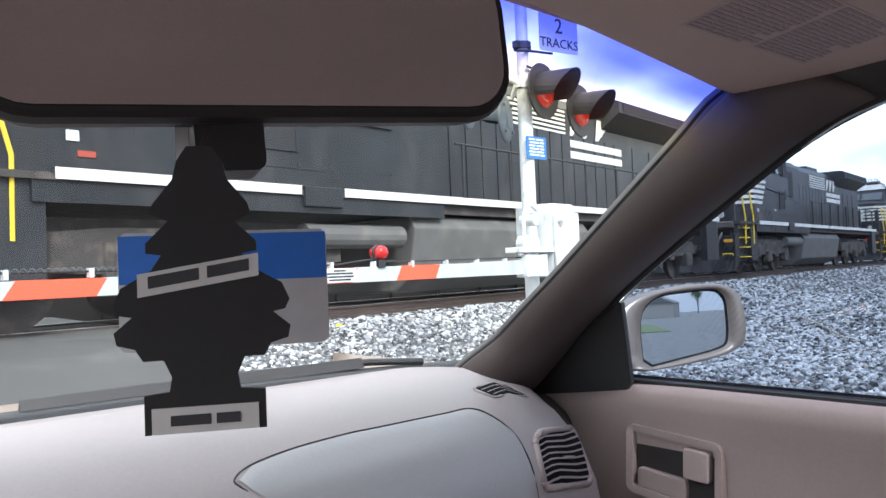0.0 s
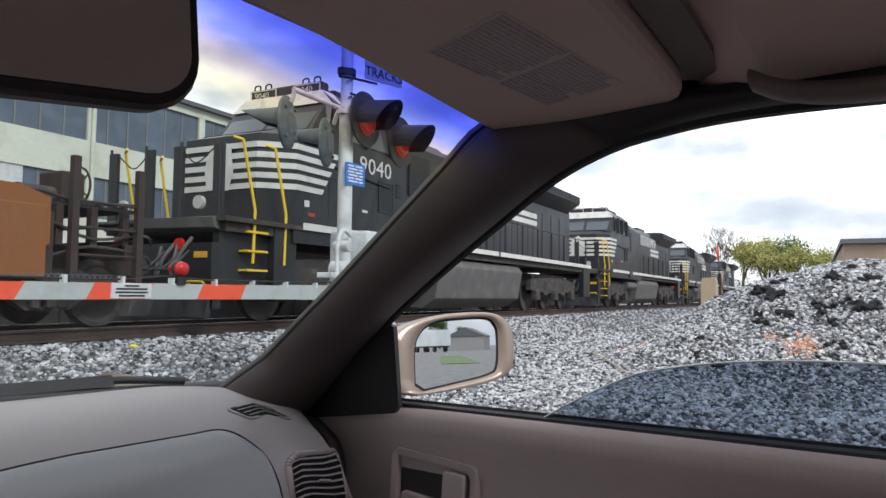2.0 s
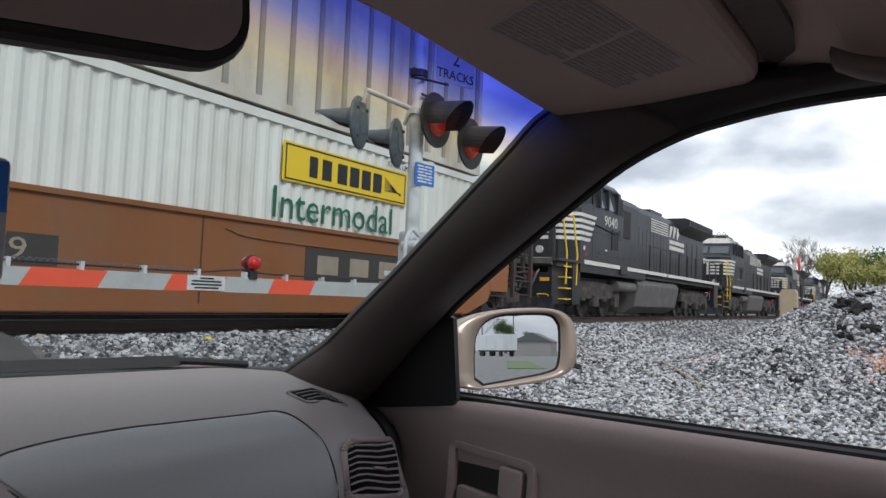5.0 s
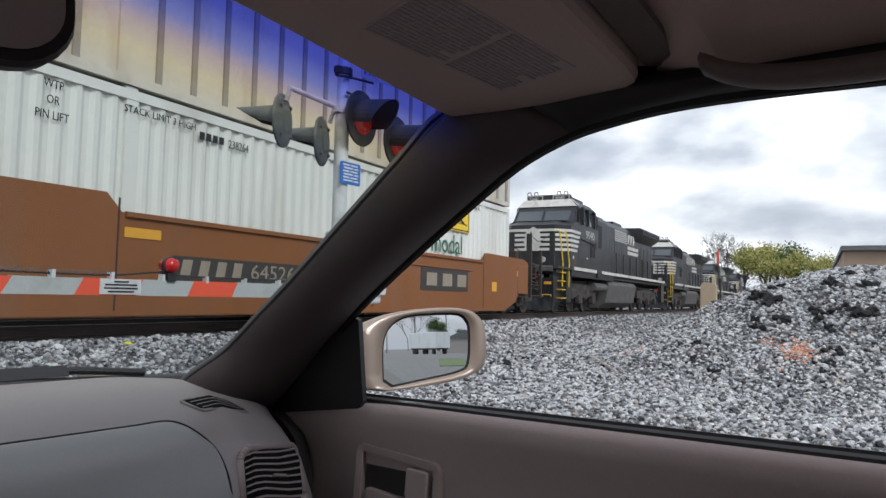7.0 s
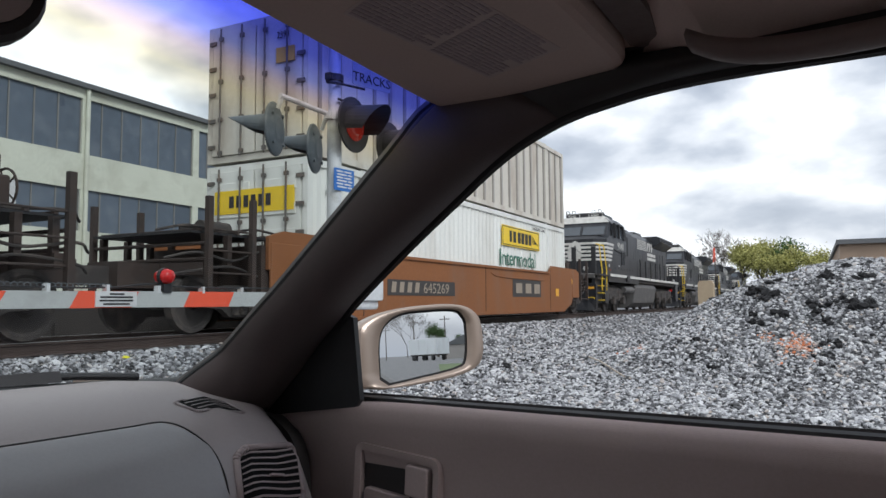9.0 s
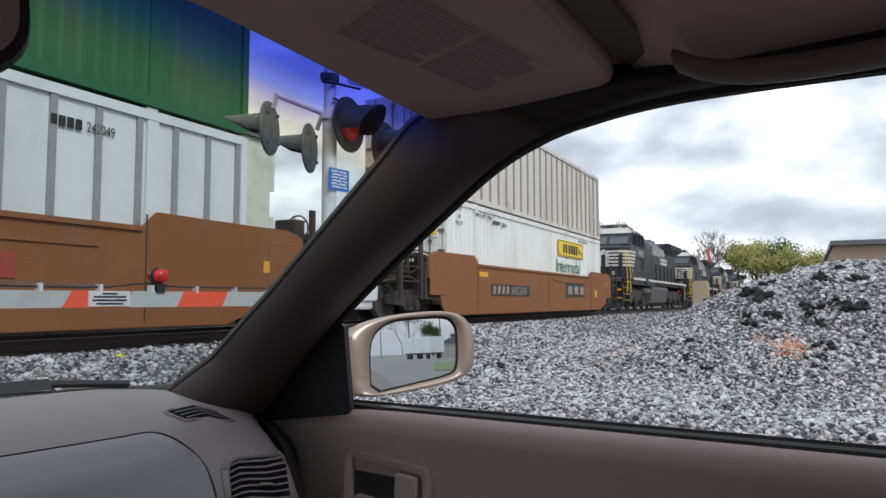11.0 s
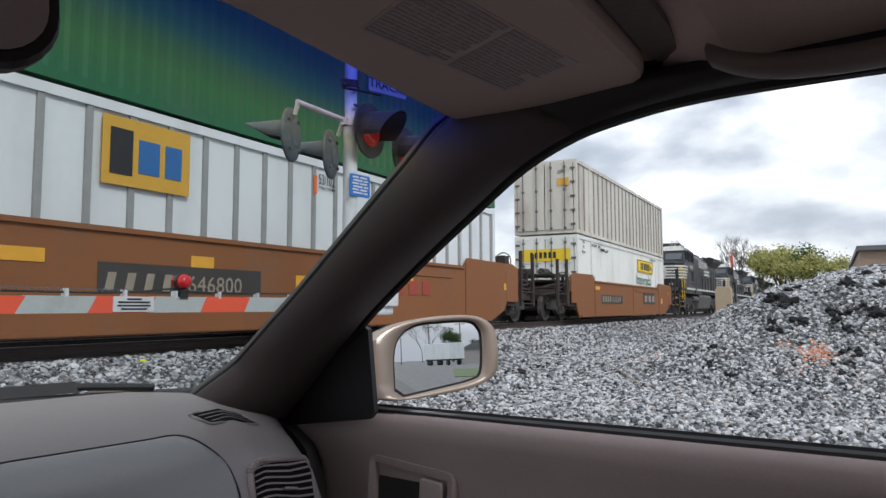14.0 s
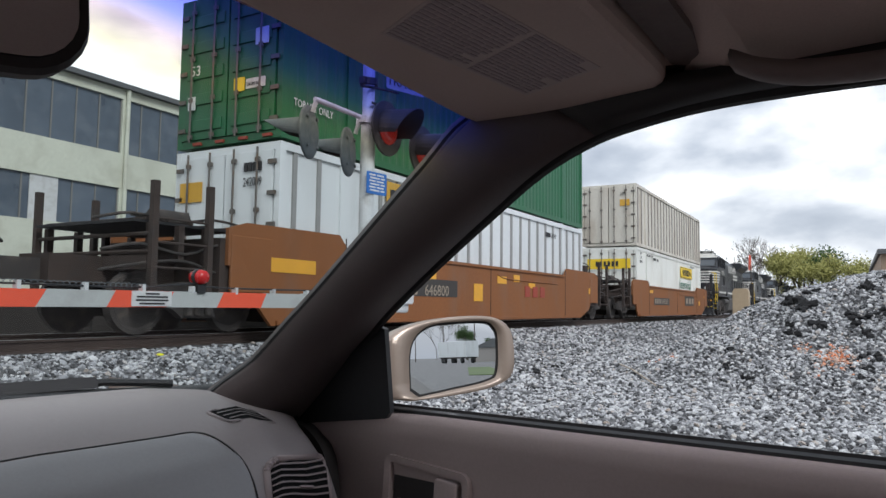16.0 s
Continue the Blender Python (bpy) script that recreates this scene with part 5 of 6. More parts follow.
        for k in range(4):
            bm = BM()
            box(bm, 1.45, 1.95, s * 1.36 - 0.12, s * 1.36 + 0.12, 0.55 + k * 0.32, 0.585 + k * 0.32)
            P("step_edge", bm, YELLOW)
        bm = BM()
        box(bm, 1.0, 2.75, s * 1.18 - 0.10, s * 1.18 + 0.04, 0.42, 1.7)
        box(bm, 2.15, 2.75, s * 1.34 - 0.10, s * 1.34 + 0.10, 0.42, 1.7)
        P("step_well", bm, BLACKLOCO)
        bm = BM()
        box(bm, 21.0, 21.9, s * 1.38 - 0.1, s * 1.38 + 0.1, 0.5, 1.7)
        P("rear_steps", bm, BLACKLOCO)
        for y in (0.35, 1.25):
            bm = BM()
            box(bm, 0.95, 1.02, s * y - 0.1, s * y + 0.1, 1.74, 2.95)
            P("front_rail_panel", bm, SIGBLACK)
        bm = BM()
        cyl(bm, (0.88, s * 0.9, 1.98), (0.96, s * 0.9, 1.98), 0.11, 14)
        P("ditch_light", bm, LIGHTM)
        bm = BM()
        tube(bm, smoothed([(1.0, s * 0.45, 2.85), (0.98, s * 0.75, 2.65), (1.0, s * 1.15, 2.9)], 4), 0.012, 5)
        P("chain", bm, SIGBLACK)
    bm = BM()
    prism(bm, [(-1.4, 0.25), (1.4, 0.25), (1.4, 1.3), (-1.4, 1.3)], "x", 0.72, 0.95)
    P("pilot_plate", bm, BLACKLOCO)
    bm = BM()
    loft(bm, [[(0.98, y, 1.52), (0.70 + 0.12 * abs(y), y, 1.56), (0.66 + 0.12 * abs(y), y, 1.72), (0.98, y, 1.755)] for y in np.linspace(-1.3, 1.3, 9)])
    P("anticlimber", bm, TANKM, lab="dusty grey porch edge over the coupler")
    bm = BM()
    loft(bm, [[(0.60 - 0.25 * (1 - abs(y) / 1.4), y, 0.12), (0.72, y, 0.62), (0.80, y, 0.62), (0.74, y, 0.12)] for y in np.linspace(-1.4, 1.4, 9)])
    P("snow_plow", bm, BLACKLOCO)
    for y, zt in ((-1.0, 1.38), (-0.62, 1.3), (0.6, 1.36)):
        bm = BM()
        tube(bm, smoothed([(0.70, y, zt), (0.52, y + 0.05, zt - 0.25), (0.48, y + 0.16, zt - 0.55), (0.60, y + 0.28, zt - 0.35), (0.70, y + 0.3, zt - 0.05)], 4), 0.03, 7)
        P("jumper_cable", bm, TANKM)
    for y in (-1.18, 1.18):
        bm = BM()
        cyl(bm, (0.66, y * 0.62, 1.28), (0.72, y * 0.62, 1.28), 0.10, 14)
        P("red_disc", bm, REDOFF)
        bm = BM()
        box(bm, 0.70, 0.715, y - 0.14, y + 0.14, 1.06, 1.16)
        P("amber_plate", bm, AMBER)
        bm = BM()
        tube(bm, [(0.66, y - 0.16, 0.62), (0.60, y - 0.16, 0.68), (0.60, y + 0.16, 0.68), (0.66, y + 0.16, 0.62)], 0.018, 6)
        P("uncoupling_step", bm, YELLOW)
    for y in (-0.42, 0.42, -1.3, 1.3):
        bm = BM()
        tube(bm, [(0.96, y, 1.74), (0.96, y, 3.02)], 0.025, 7)
        P("front_stanchion", bm, SIGBLACK)
    for u0, u1 in ((-0.05, 0.8), (21.9, 22.9)):
        bm = BM()
        box(bm, u0, u1, -0.14, 0.14, 0.72, 1.02)
        P("coupler", bm, UNDER)
    for k in range(4):
        bm = BM()
        tube(bm, smoothed([(0.75, -0.9 + k * 0.18, 1.2), (0.4, -0.9 + k * 0.18, 0.9), (0.1, -0.85 + k * 0.18, 0.85)], 4), 0.022, 6)
        P("air_hose", bm, SIGBLACK)
    # tank and trucks
    bm = BM()
    prism(bm, [(-1.3, 0.42), (-0.9, 0.16), (0.9, 0.16), (1.3, 0.42), (1.45, 1.25), (1.3, 1.46), (-1.3, 1.46), (-1.45, 1.25)], "x", 8.5, 14.2)
    P("fuel_tank", bm, TANKM, bevel=0.04)
    for k in range(2):
        bm = BM()
        cyl(bm, (6.3 + k * 0.0, -1.25 + k * 2.5, 1.1), (8.3, -1.25 + k * 2.5, 1.1), 0.19, 14)
        P("air_reservoir", bm, TANKM)
    for c in (4.55, 18.1):
        bm = BM()
        for s in (-1, 1):
            prism(bm, [(c - 2.5, 0.72), (c - 2.5, 1.05), (c - 1.0, 1.18), (c + 1.0, 1.18), (c + 2.5, 1.05), (c + 2.5, 0.72), (c + 1.0, 0.62), (c - 1.0, 0.62)], "y", s * 1.12 - 0.09, s * 1.12 + 0.09)
            for du in (-1.0, 1.0):
                cyl(bm, (c + du, s * 1.16, 0.55), (c + du, s * 1.16, 1.0), 0.13, 10)
        box(bm, c - 1.9, c + 1.9, -1.0, 1.0, 0.6, 1.3)
        tr = P("truck", bm, UNDER)
        for du in (-2.0, 0.0, 2.0):
            for s in (-1, 1):
                bm = BM()
                box(bm, c + du - 0.2, c + du + 0.2, s * 1.2 - 0.12, s * 1.2 + 0.12, 0.36, 0.74)
                P("axle_box", bm, UNDER, tr, bevel=0.04)
            bm = BM()
            for s in (-1, 1):
                cyl(bm, (c + du, s * 0.70, 0.52), (c + du, s * 0.83, 0.52), 0.52, 24)
            cyl(bm, (c + du, -0.8, 0.52), (c + du, 0.8, 0.52), 0.1, 8)
            P("wheelset", bm, UNDER, tr)
    return lo


WELL = mat("well_car_brown", (0.225, 0.083, 0.024), 0.65, var=0.14, scale=0.8, fine=14, dirt=(0.19, 0.11, 0.07), dirt_amount=0.5, bump=0.05, streak=0.35)
WELLRUST = mat("well_car_gear", (0.046, 0.032, 0.026), 0.8, var=0.4, scale=3, dirt=(0.03, 0.028, 0.027), dirt_amount=0.7, bump=0.2)
PLATE = mat("dark_stencil_patch", (0.045, 0.04, 0.036), 0.6, var=0.15, scale=3)
CREAM = mat("cream_stencil", (0.30, 0.25, 0.19), 0.6, var=0.2, scale=4)
REDMARK = mat("faded_red_stencil", (0.30, 0.05, 0.03), 0.6, var=0.15)
movers, wheels = [], []


def well_car(number, patch, marks):
    """Origin under the container's front end; the car reaches back along -x."""
    w = thing("well_car", "brown double-stack container well car with stencilled sides", "well car", "coupled well cars")
    P = lambda n, bm, m, par=w, lab="", **kw: part(n, bm, m, par, lab, **kw)
    for s in (-1, 1):
        bm = BM()
        prism(bm, [(-16.4, 0.12), (-0.6, 0.12), (0.35, 0.42), (0.75, 1.0), (1.4, 1.08), (1.4, 1.66), (1.0, 1.78), (-2.0, 1.80), (-2.25, 1.56), (-14.35, 1.56), (-14.6, 1.80), (-17.0, 1.78), (-17.4, 1.66), (-17.4, 1.08), (-16.9, 1.0), (-16.7, 0.42)], "y", s * 1.40 - 0.035, s * 1.40 + 0.035)
        side = P("side_sill", bm, WELL, lab="brown steel well side")
        for z in (0.14, 1.50):
            bm = BM()
            box(bm, -16.3 if z < 1 else -14.3, -0.7 if z < 1 else -2.3, s * 1.45 - 0.03, s * 1.45 + 0.03, z, z + 0.07)
            P("flange", bm, WELL, side)
        if s < 0:
            for u, z0, z1 in ((-8.0, 0.25, 1.5), (-2.2, 0.2, 1.75), (-14.4, 0.2, 1.75)):
                bm = BM()
                box(bm, u - 0.012, u + 0.012, -1.442, -1.43, z0, z1)
                P("weld_seam", bm, WELLRUST, side)
            bm = BM()
            tube(bm, smoothed([(-7.6, -1.44, 1.36), (-6.8, -1.45, 1.26), (-3.0, -1.45, 1.24)], 4), 0.014, 6)
            P("brake_pipe", bm, WELL, side)
            if patch:
                bm = BM()
                box(bm, -13.45, -10.05, -1.444, -1.436, 0.66, 1.02)
                P("stencil_patch", bm, PLATE, side)
                bm = BM()
                box(bm, -5.9, -3.25, -1.444, -1.436, 0.66, 1.22)
                P("stencil_patch", bm, PLATE, side)
            else:
                bm = BM()
                box(bm, -12.95, -9.9, -1.444, -1.436, 0.70, 1.10)
                P("stencil_patch", bm, PLATE, side)
            u0 = -13.3 if patch else -12.85
            for k in range(4):
                bm = BM()
                u = u0 + k * (0.36 if patch else 0.31)
                prism(bm, [(u, 0.73), (u + (0.19 if patch else 0.13), 0.73), (u + (0.24 if patch else 0.18), 0.97), (u + 0.05, 0.97)], "y", -1.450, -1.442)
                P("lettering", bm, CREAM, side)
            writing("number", number, 0.36, pose(u0 + (1.5 if patch else 1.38), -1.449, 0.72, 90), CREAM, side, stretch=1.3 if patch else 1.05)
            mm = CREAM if patch else REDMARK
            for k in range(3):
                u = (-5.7 if patch else -5.75) + k * (0.85 if patch else 0.6)
                wd = 0.7 if patch else 0.5
                bm = BM()
                box(bm, u + wd * 0.12, u + wd * 0.88, -1.452, -1.441, 0.78, 1.10)
                P("emblem", bm, mm, side)
            for u, z, ww, h in marks:
                bm = BM()
                box(bm, u, u + ww, -1.446, -1.436, z, z + h)
                P("reflector", bm, AMBER, side)
    for u in np.arange(-15.6, -0.6, 1.66):
        bm = BM()
        box(bm, u - 0.12, u + 0.12, -1.38, 1.38, 0.16, 0.40)
        P("floor_beam", bm, WELLRUST)
    # end platforms, couplers and trucks
    for e, d in ((1.0, 1), (-17.0, -1)):
        bm = BM()
        box(bm, min(e, e + d * 2.6), max(e, e + d * 2.6), -0.35, 0.35, 0.75, 1.15)
        box(bm, min(e - d * 0.6, e + d * 0.5), max(e - d * 0.6, e + d * 0.5), -1.36, 1.36, 0.55, 1.5)
        box(bm, min(e + d * 1.6, e + d * 1.8), max(e + d * 1.6, e + d * 1.8), -1.3, 1.3, 0.95, 1.15)
        P("draft_sill", bm, WELLRUST)
        bm = BM()
        box(bm, min(e, e + d * 1.9), max(e, e + d * 1.9), -1.15, 1.15, 1.62, 1.66)
        P("platform_grating", bm, GRILLE)
        for k in range(4):
            for y in (-1.2, 1.2):
                bm = BM()
                u = e + d * (0.15 + k * 0.5)
                box(bm, u - 0.05, u + 0.05, y - 0.05, y + 0.05, 1.1, 1.62)
                P("platform_post", bm, WELLRUST)
        for u, y, zt in ((e + d * 0.75, -1.38, 2.25), (e + d * 1.75, -1.38, 2.2), (e + d * 1.78, 1.3, 2.2), (e + d * 0.8, 1.3, 2.2)):
            bm = BM()
            box(bm, u - 0.05, u + 0.05, y - 0.045, y + 0.045, 0.55, zt)
            P("ladder_stile", bm, WELLRUST)
        for z in (0.62, 0.98, 1.34, 1.68):
            bm = BM()
            cyl(bm, (e + d * 0.75, -1.38, z), (e + d * 1.75, -1.38, z), 0.018, 6)
            P("grab_rung", bm, WELLRUST)
        bm = BM()
        cyl(bm, (e + d * 0.5, -0.55, 1.80), (e + d * 1.15, -0.55, 1.80), 0.13, 14)
        cyl(bm, (e + d * 1.15, -0.55, 1.80), (e + d * 1.5, -0.55, 1.80), 0.03, 8)
        P("brake_cylinder", bm, UNDER)
        bm = BM()
        box(bm, min(e + d * 0.3, e + d * 0.6), max(e + d * 0.3, e + d * 0.6), 0.1, 0.55, 1.66, 1.95)
        P("brake_valve", bm, UNDER, bevel=0.03)
        for y, z, b_ in ((-1.30, 1.30, 0.10), (-1.28, 1.02, -0.08), (-1.1, 1.74, 0.05)):
            bm = BM()
            tube(bm, smoothed([(e - d * 0.3, y, z), (e + d * 0.4, y, z + b_), (e + d * 1.1, y + 0.03, z - b_), (e + d * 1.9, y, z), (e + d * 2.3, y + 0.3, z - 0.1)], 4), 0.022, 6)
            P("brake_pipe", bm, UNDER)
        bm = BM()
        box(bm, min(e - d * 0.55, e + d * 0.35), max(e - d * 0.55, e + d * 0.35), -1.452, -1.40, 0.66, 1.56)
        P("end_reinforcement", bm, WELL, bevel=0.015)
        for k in range(5):
            bm = BM()
            u = e + d * (0.1 + k * 0.4)
            box(bm, u - 0.03, u + 0.03, -1.17, 1.17, 1.66, 1.70)
            P("grating_bar", bm, WELLRUST)
        for z in (1.2, 1.45):
            bm = BM()
            cyl(bm, (e + d * 1.78, -1.35, z), (e + d * 1.78, 1.3, z), 0.03, 6)
            P("end_rail", bm, WELLRUST)
        bm = BM()
        box(bm, min(e + d * 2.4, e + d * 2.95), max(e + d * 2.4, e + d * 2.95), -0.16, 0.16, 0.78, 1.08)
        P("coupler", bm, UNDER)
        if d > 0:
            bm = BM()
            box(bm, e + 1.0, e + 1.35, -0.75, -0.25, 1.66, 2.15)
            P("brake_housing", bm, WELLRUST, bevel=0.03)
            bm = BM()
            c = Vector((e + 1.42, -0.5, 2.0))
            pts = [c + Vector((0, 0.27 * math.cos(t), 0.27 * math.sin(t))) for t in np.linspace(0, 2 * math.pi, 25)]
            tube(bm, pts, 0.018, 6)
            for t in np.linspace(0, 2 * math.pi, 6)[:-1]:
                cyl(bm, c, c + Vector((0, 0.27 * math.cos(t), 0.27 * math.sin(t))), 0.012, 5)
            P("brake_wheel", bm, WELLRUST)
        cu = e + d * 0.65
        bm = BM()
        for s in (-1, 1):
            prism(bm, [(cu - 1.1, 0.45), (cu - 1.1, 0.66), (cu - 0.35, 0.80), (cu + 0.35, 0.80), (cu + 1.1, 0.66), (cu + 1.1, 0.45), (cu + 0.5, 0.40), (cu + 0.3, 0.26), (cu - 0.3, 0.26), (cu - 0.5, 0.40)], "y", s * 1.02 - 0.07, s * 1.02 + 0.07)
        box(bm, cu - 0.2, cu + 0.2, -1.0, 1.0, 0.4, 0.75)
        tr = P("truck", bm, UNDER)
        for s in (-1, 1):
            for k in range(3):
                bm = BM()
                cyl(bm, (cu - 0.2 + k * 0.2, s * 1.10, 0.30), (cu - 0.2 + k * 0.2, s * 1.10, 0.58), 0.075, 10)
                P("spring", bm, UNDER, tr)
        for du in (-0.9, 0.9):
            bm = BM()
            for s in (-1, 1):
                ring = lambda r, y: [(r * math.cos(2 * math.pi * i / 26), y, r * math.sin(2 * math.pi * i / 26)) for i in range(26)]
                loft(bm, [ring(0.10, s * 0.86), ring(0.16, s * 0.83), ring(0.36, s * 0.82), ring(0.40, s * 0.85), ring(0.46, s * 0.85), ring(0.48, s * 0.72), ring(0.40, s * 0.72), ring(0.1, s * 0.72)])
            cyl(bm, (0, -0.86, 0), (0, 0.86, 0), 0.085, 10)
            wh = P("wheelset", bm, UNDER, tr, smooth=False)
            wheels.append((wh, cu + du))
    return w


def container(name, label, z0, ribs, material, post, ends, rib=None, group="stacked containers"):
    """A 53 ft box, front end at x = 0, reaching back; ribs: 'wave' or 'post'."""
    c = thing(name, label, "container", group)
    P = lambda n, bm, m, par=c, lab="", **kw: part(n, bm, m, par, lab, **kw)
    Lc, Hc, yw = 16.15, 2.90, 1.27
    z1 = z0 + Hc
    bm = BM()
    if ribs == "wave":
        n = 58
        us = np.linspace(-0.12, -Lc + 0.12, n * 4 + 1)
        prof = [yw - ((0.042 if material is CWHITE else 0.018) if (i // 2) % 2 else 0.0) for i in range(len(us))]
    else:
        us = np.linspace(-0.12, -Lc + 0.12, 3)
        prof = [yw - 0.03] * 3
    top = [bm.verts.new((u, -p, z1 - 0.14)) for u, p in zip(us, prof)]
    bot = [bm.verts.new((u, -p, z0 + 0.14)) for u, p in zip(us, prof)]
    for i in range(len(us) - 1):
        bm.faces.new((top[i], top[i + 1], bot[i + 1], bot[i]))
    top = [bm.verts.new((u, p, z1 - 0.14)) for u, p in zip(us, prof)]
    bot = [bm.verts.new((u, p, z0 + 0.14)) for u, p in zip(us, prof)]
    for i in range(len(us) - 1):
        bm.faces.new((top[i], bot[i], bot[i + 1], top[i + 1]))
    body = P("side_wall", bm, material)
    bm = BM()
    box(bm, -Lc + 0.06, -0.06, -yw + 0.05, yw - 0.05, z1 - 0.06, z1 - 0.01)
    box(bm, -Lc + 0.06, -0.06, -yw + 0.05, yw - 0.05, z0 + 0.03, z0 + 0.1)
    box(bm, -0.10, -0.04, -yw + 0.05, yw - 0.05, z0 + 0.1, z1 - 0.06)
    P("roof_and_front", bm, material)
    bm = BM()
    for y in (-yw, yw):
        for z in (z0, z1 - 0.14):
            box(bm, -Lc, 0, min(y * 0.965, y * 1.02), max(y * 0.965, y * 1.02), z, z + 0.14)
    for u in (-Lc, -0.14):
        for z in (z0, z1 - 0.14):
            box(bm, u + 0.002, u + 0.138, -yw * 0.95, yw * 0.95, z + 0.002, z + 0.138)
        for y in (-yw, yw):
            box(bm, u - 0.004, u + 0.144, min(y * 0.93, y * 1.024), max(y * 0.93, y * 1.024), z0 + 0.003, z1 - 0.003)
    P("edge_frame", bm, post)
    LP = 14.15 if ribs == "wave" else 14.32
    for u in (-2.0, -LP):
        for s in (-1, 1):
            bm = BM()
            box(bm, u - 0.10, u + 0.10, s * yw * 0.99 - 0.03, s * yw * 0.99 + 0.03, z0 + 0.1, z1)
            P("lifting_post", bm, post)
        for y in (-yw + 0.08, yw - 0.08):
            bm = BM()
            box(bm, u - 0.1, u + 0.1, y - 0.07, y + 0.07, z1 - 0.02, z1 + 0.05)
            P("corner_casting", bm, post)
    if ribs == "post":
        for s in (-1, 1):
            for k in range(24):
                u = -0.20 - k * 0.675
                if abs(u + 2.0) < 0.2 or abs(u + LP) < 0.2:
                    continue
                bm = BM()
                box(bm, u - 0.05, u + 0.05, s * (yw - 0.012) - 0.02, s * (yw - 0.012) + 0.02, z0 + 0.14, z1 - 0.14)
                P("side_post", bm, rib or ALUPOST)
    # doors at the rear end
    ue = -Lc
    for y0, y1 in ((-1.15, -0.02), (0.02, 1.15)):
        bm = BM()
        box(bm, ue - 0.03, ue + 0.05, y0, y1, z0 + 0.15, z1 - 0.15)
        dr = P("door_leaf", bm, ends)
        if ribs != "post":
            for k in range(5):
                bm = BM()
                box(bm, ue - 0.055, ue - 0.028, y0 + 0.1, y1 - 0.1, z0 + 0.30 + k * 0.5, z0 + 0.52 + k * 0.5)
                P("door_panel", bm, ends, dr, bevel=0.012)
        for f_ in (0.28, 0.78):
            y = y0 + (y1 - y0) * f_
            bm = BM()
            cyl(bm, (ue - 0.08, y, z0 + 0.1), (ue - 0.08, y, z1 - 0.08), 0.02, 8)
            for z in (z0 + 0.2, z0 + 0.9, z0 + 1.7, z1 - 0.3):
                box(bm, ue - 0.09, ue - 0.05, y - 0.05, y + 0.05, z - 0.04, z + 0.04)
            P("lock_bar", bm, BARM, dr)
        for k in range(5):
            yh = y0 if y0 < -1 else y1
            bm = BM()
            box(bm, ue - 0.06, ue - 0.02, yh - 0.09, yh + 0.09, z0 + 0.3 + k * 0.55, z0 + 0.38 + k * 0.55)
            P("hinge", bm, BARM, dr)
    return c


SEAM = mat("weathered_seam", (0.30, 0.28, 0.25), 0.6, var=0.25, scale=3)
ALUPOST = mat("aluminium_post", (0.33, 0.33, 0.32), 0.5, metal=0.3, var=0.15, scale=4)
BARM = mat("lock_bar_grey", (0.13, 0.12, 0.11), 0.6, metal=0.3, var=0.3, scale=6, dirt=(0.2, 0.12, 0.07), dirt_amount=0.6)
CWHITE = mat("container_white", (0.71, 0.72, 0.675), 0.5, var=0.06, scale=0.7, fine=12, dirt=(0.42, 0.39, 0.33), dirt_amount=0.4, bump=0.03, streak=0.3)
CGREYW = mat("container_dirty_white", (0.60, 0.57, 0.50), 0.55, var=0.1, scale=0.8, fine=12, dirt=(0.30, 0.22, 0.15), dirt_amount=0.6, bump=0.04, streak=0.3)
CPANEL = mat("container_smooth_white", (0.69, 0.72, 0.73), 0.4, var=0.05, scale=0.6, fine=10, dirt=(0.4, 0.4, 0.4), dirt_amount=0.35, bump=0.02, streak=0.3)
CGREEN = mat("container_green", (0.015, 0.115, 0.045), 0.45, var=0.12, scale=0.8, fine=12, dirt=(0.06, 0.12, 0.08), dirt_amount=0.4, bump=0.03, streak=0.3)
SIGNYEL = mat("sign_yellow", (0.80, 0.56, 0.02), 0.45, var=0.05, bump=0)
LETTERGREEN = mat("letter_green", (0.01, 0.13, 0.075), 0.5, var=0.05, bump=0)
LETTERBLUE = mat("letter_blue", (0.03, 0.13, 0.35), 0.5, bump=0)
EMPGOLD = mat("gold_square", (0.60, 0.34, 0.04), 0.5, var=0.08, bump=0)

yS = -1.298           # the near side's outer plane
B1, B2 = 0.42, 3.385   # floor heights of the lower and upper boxes
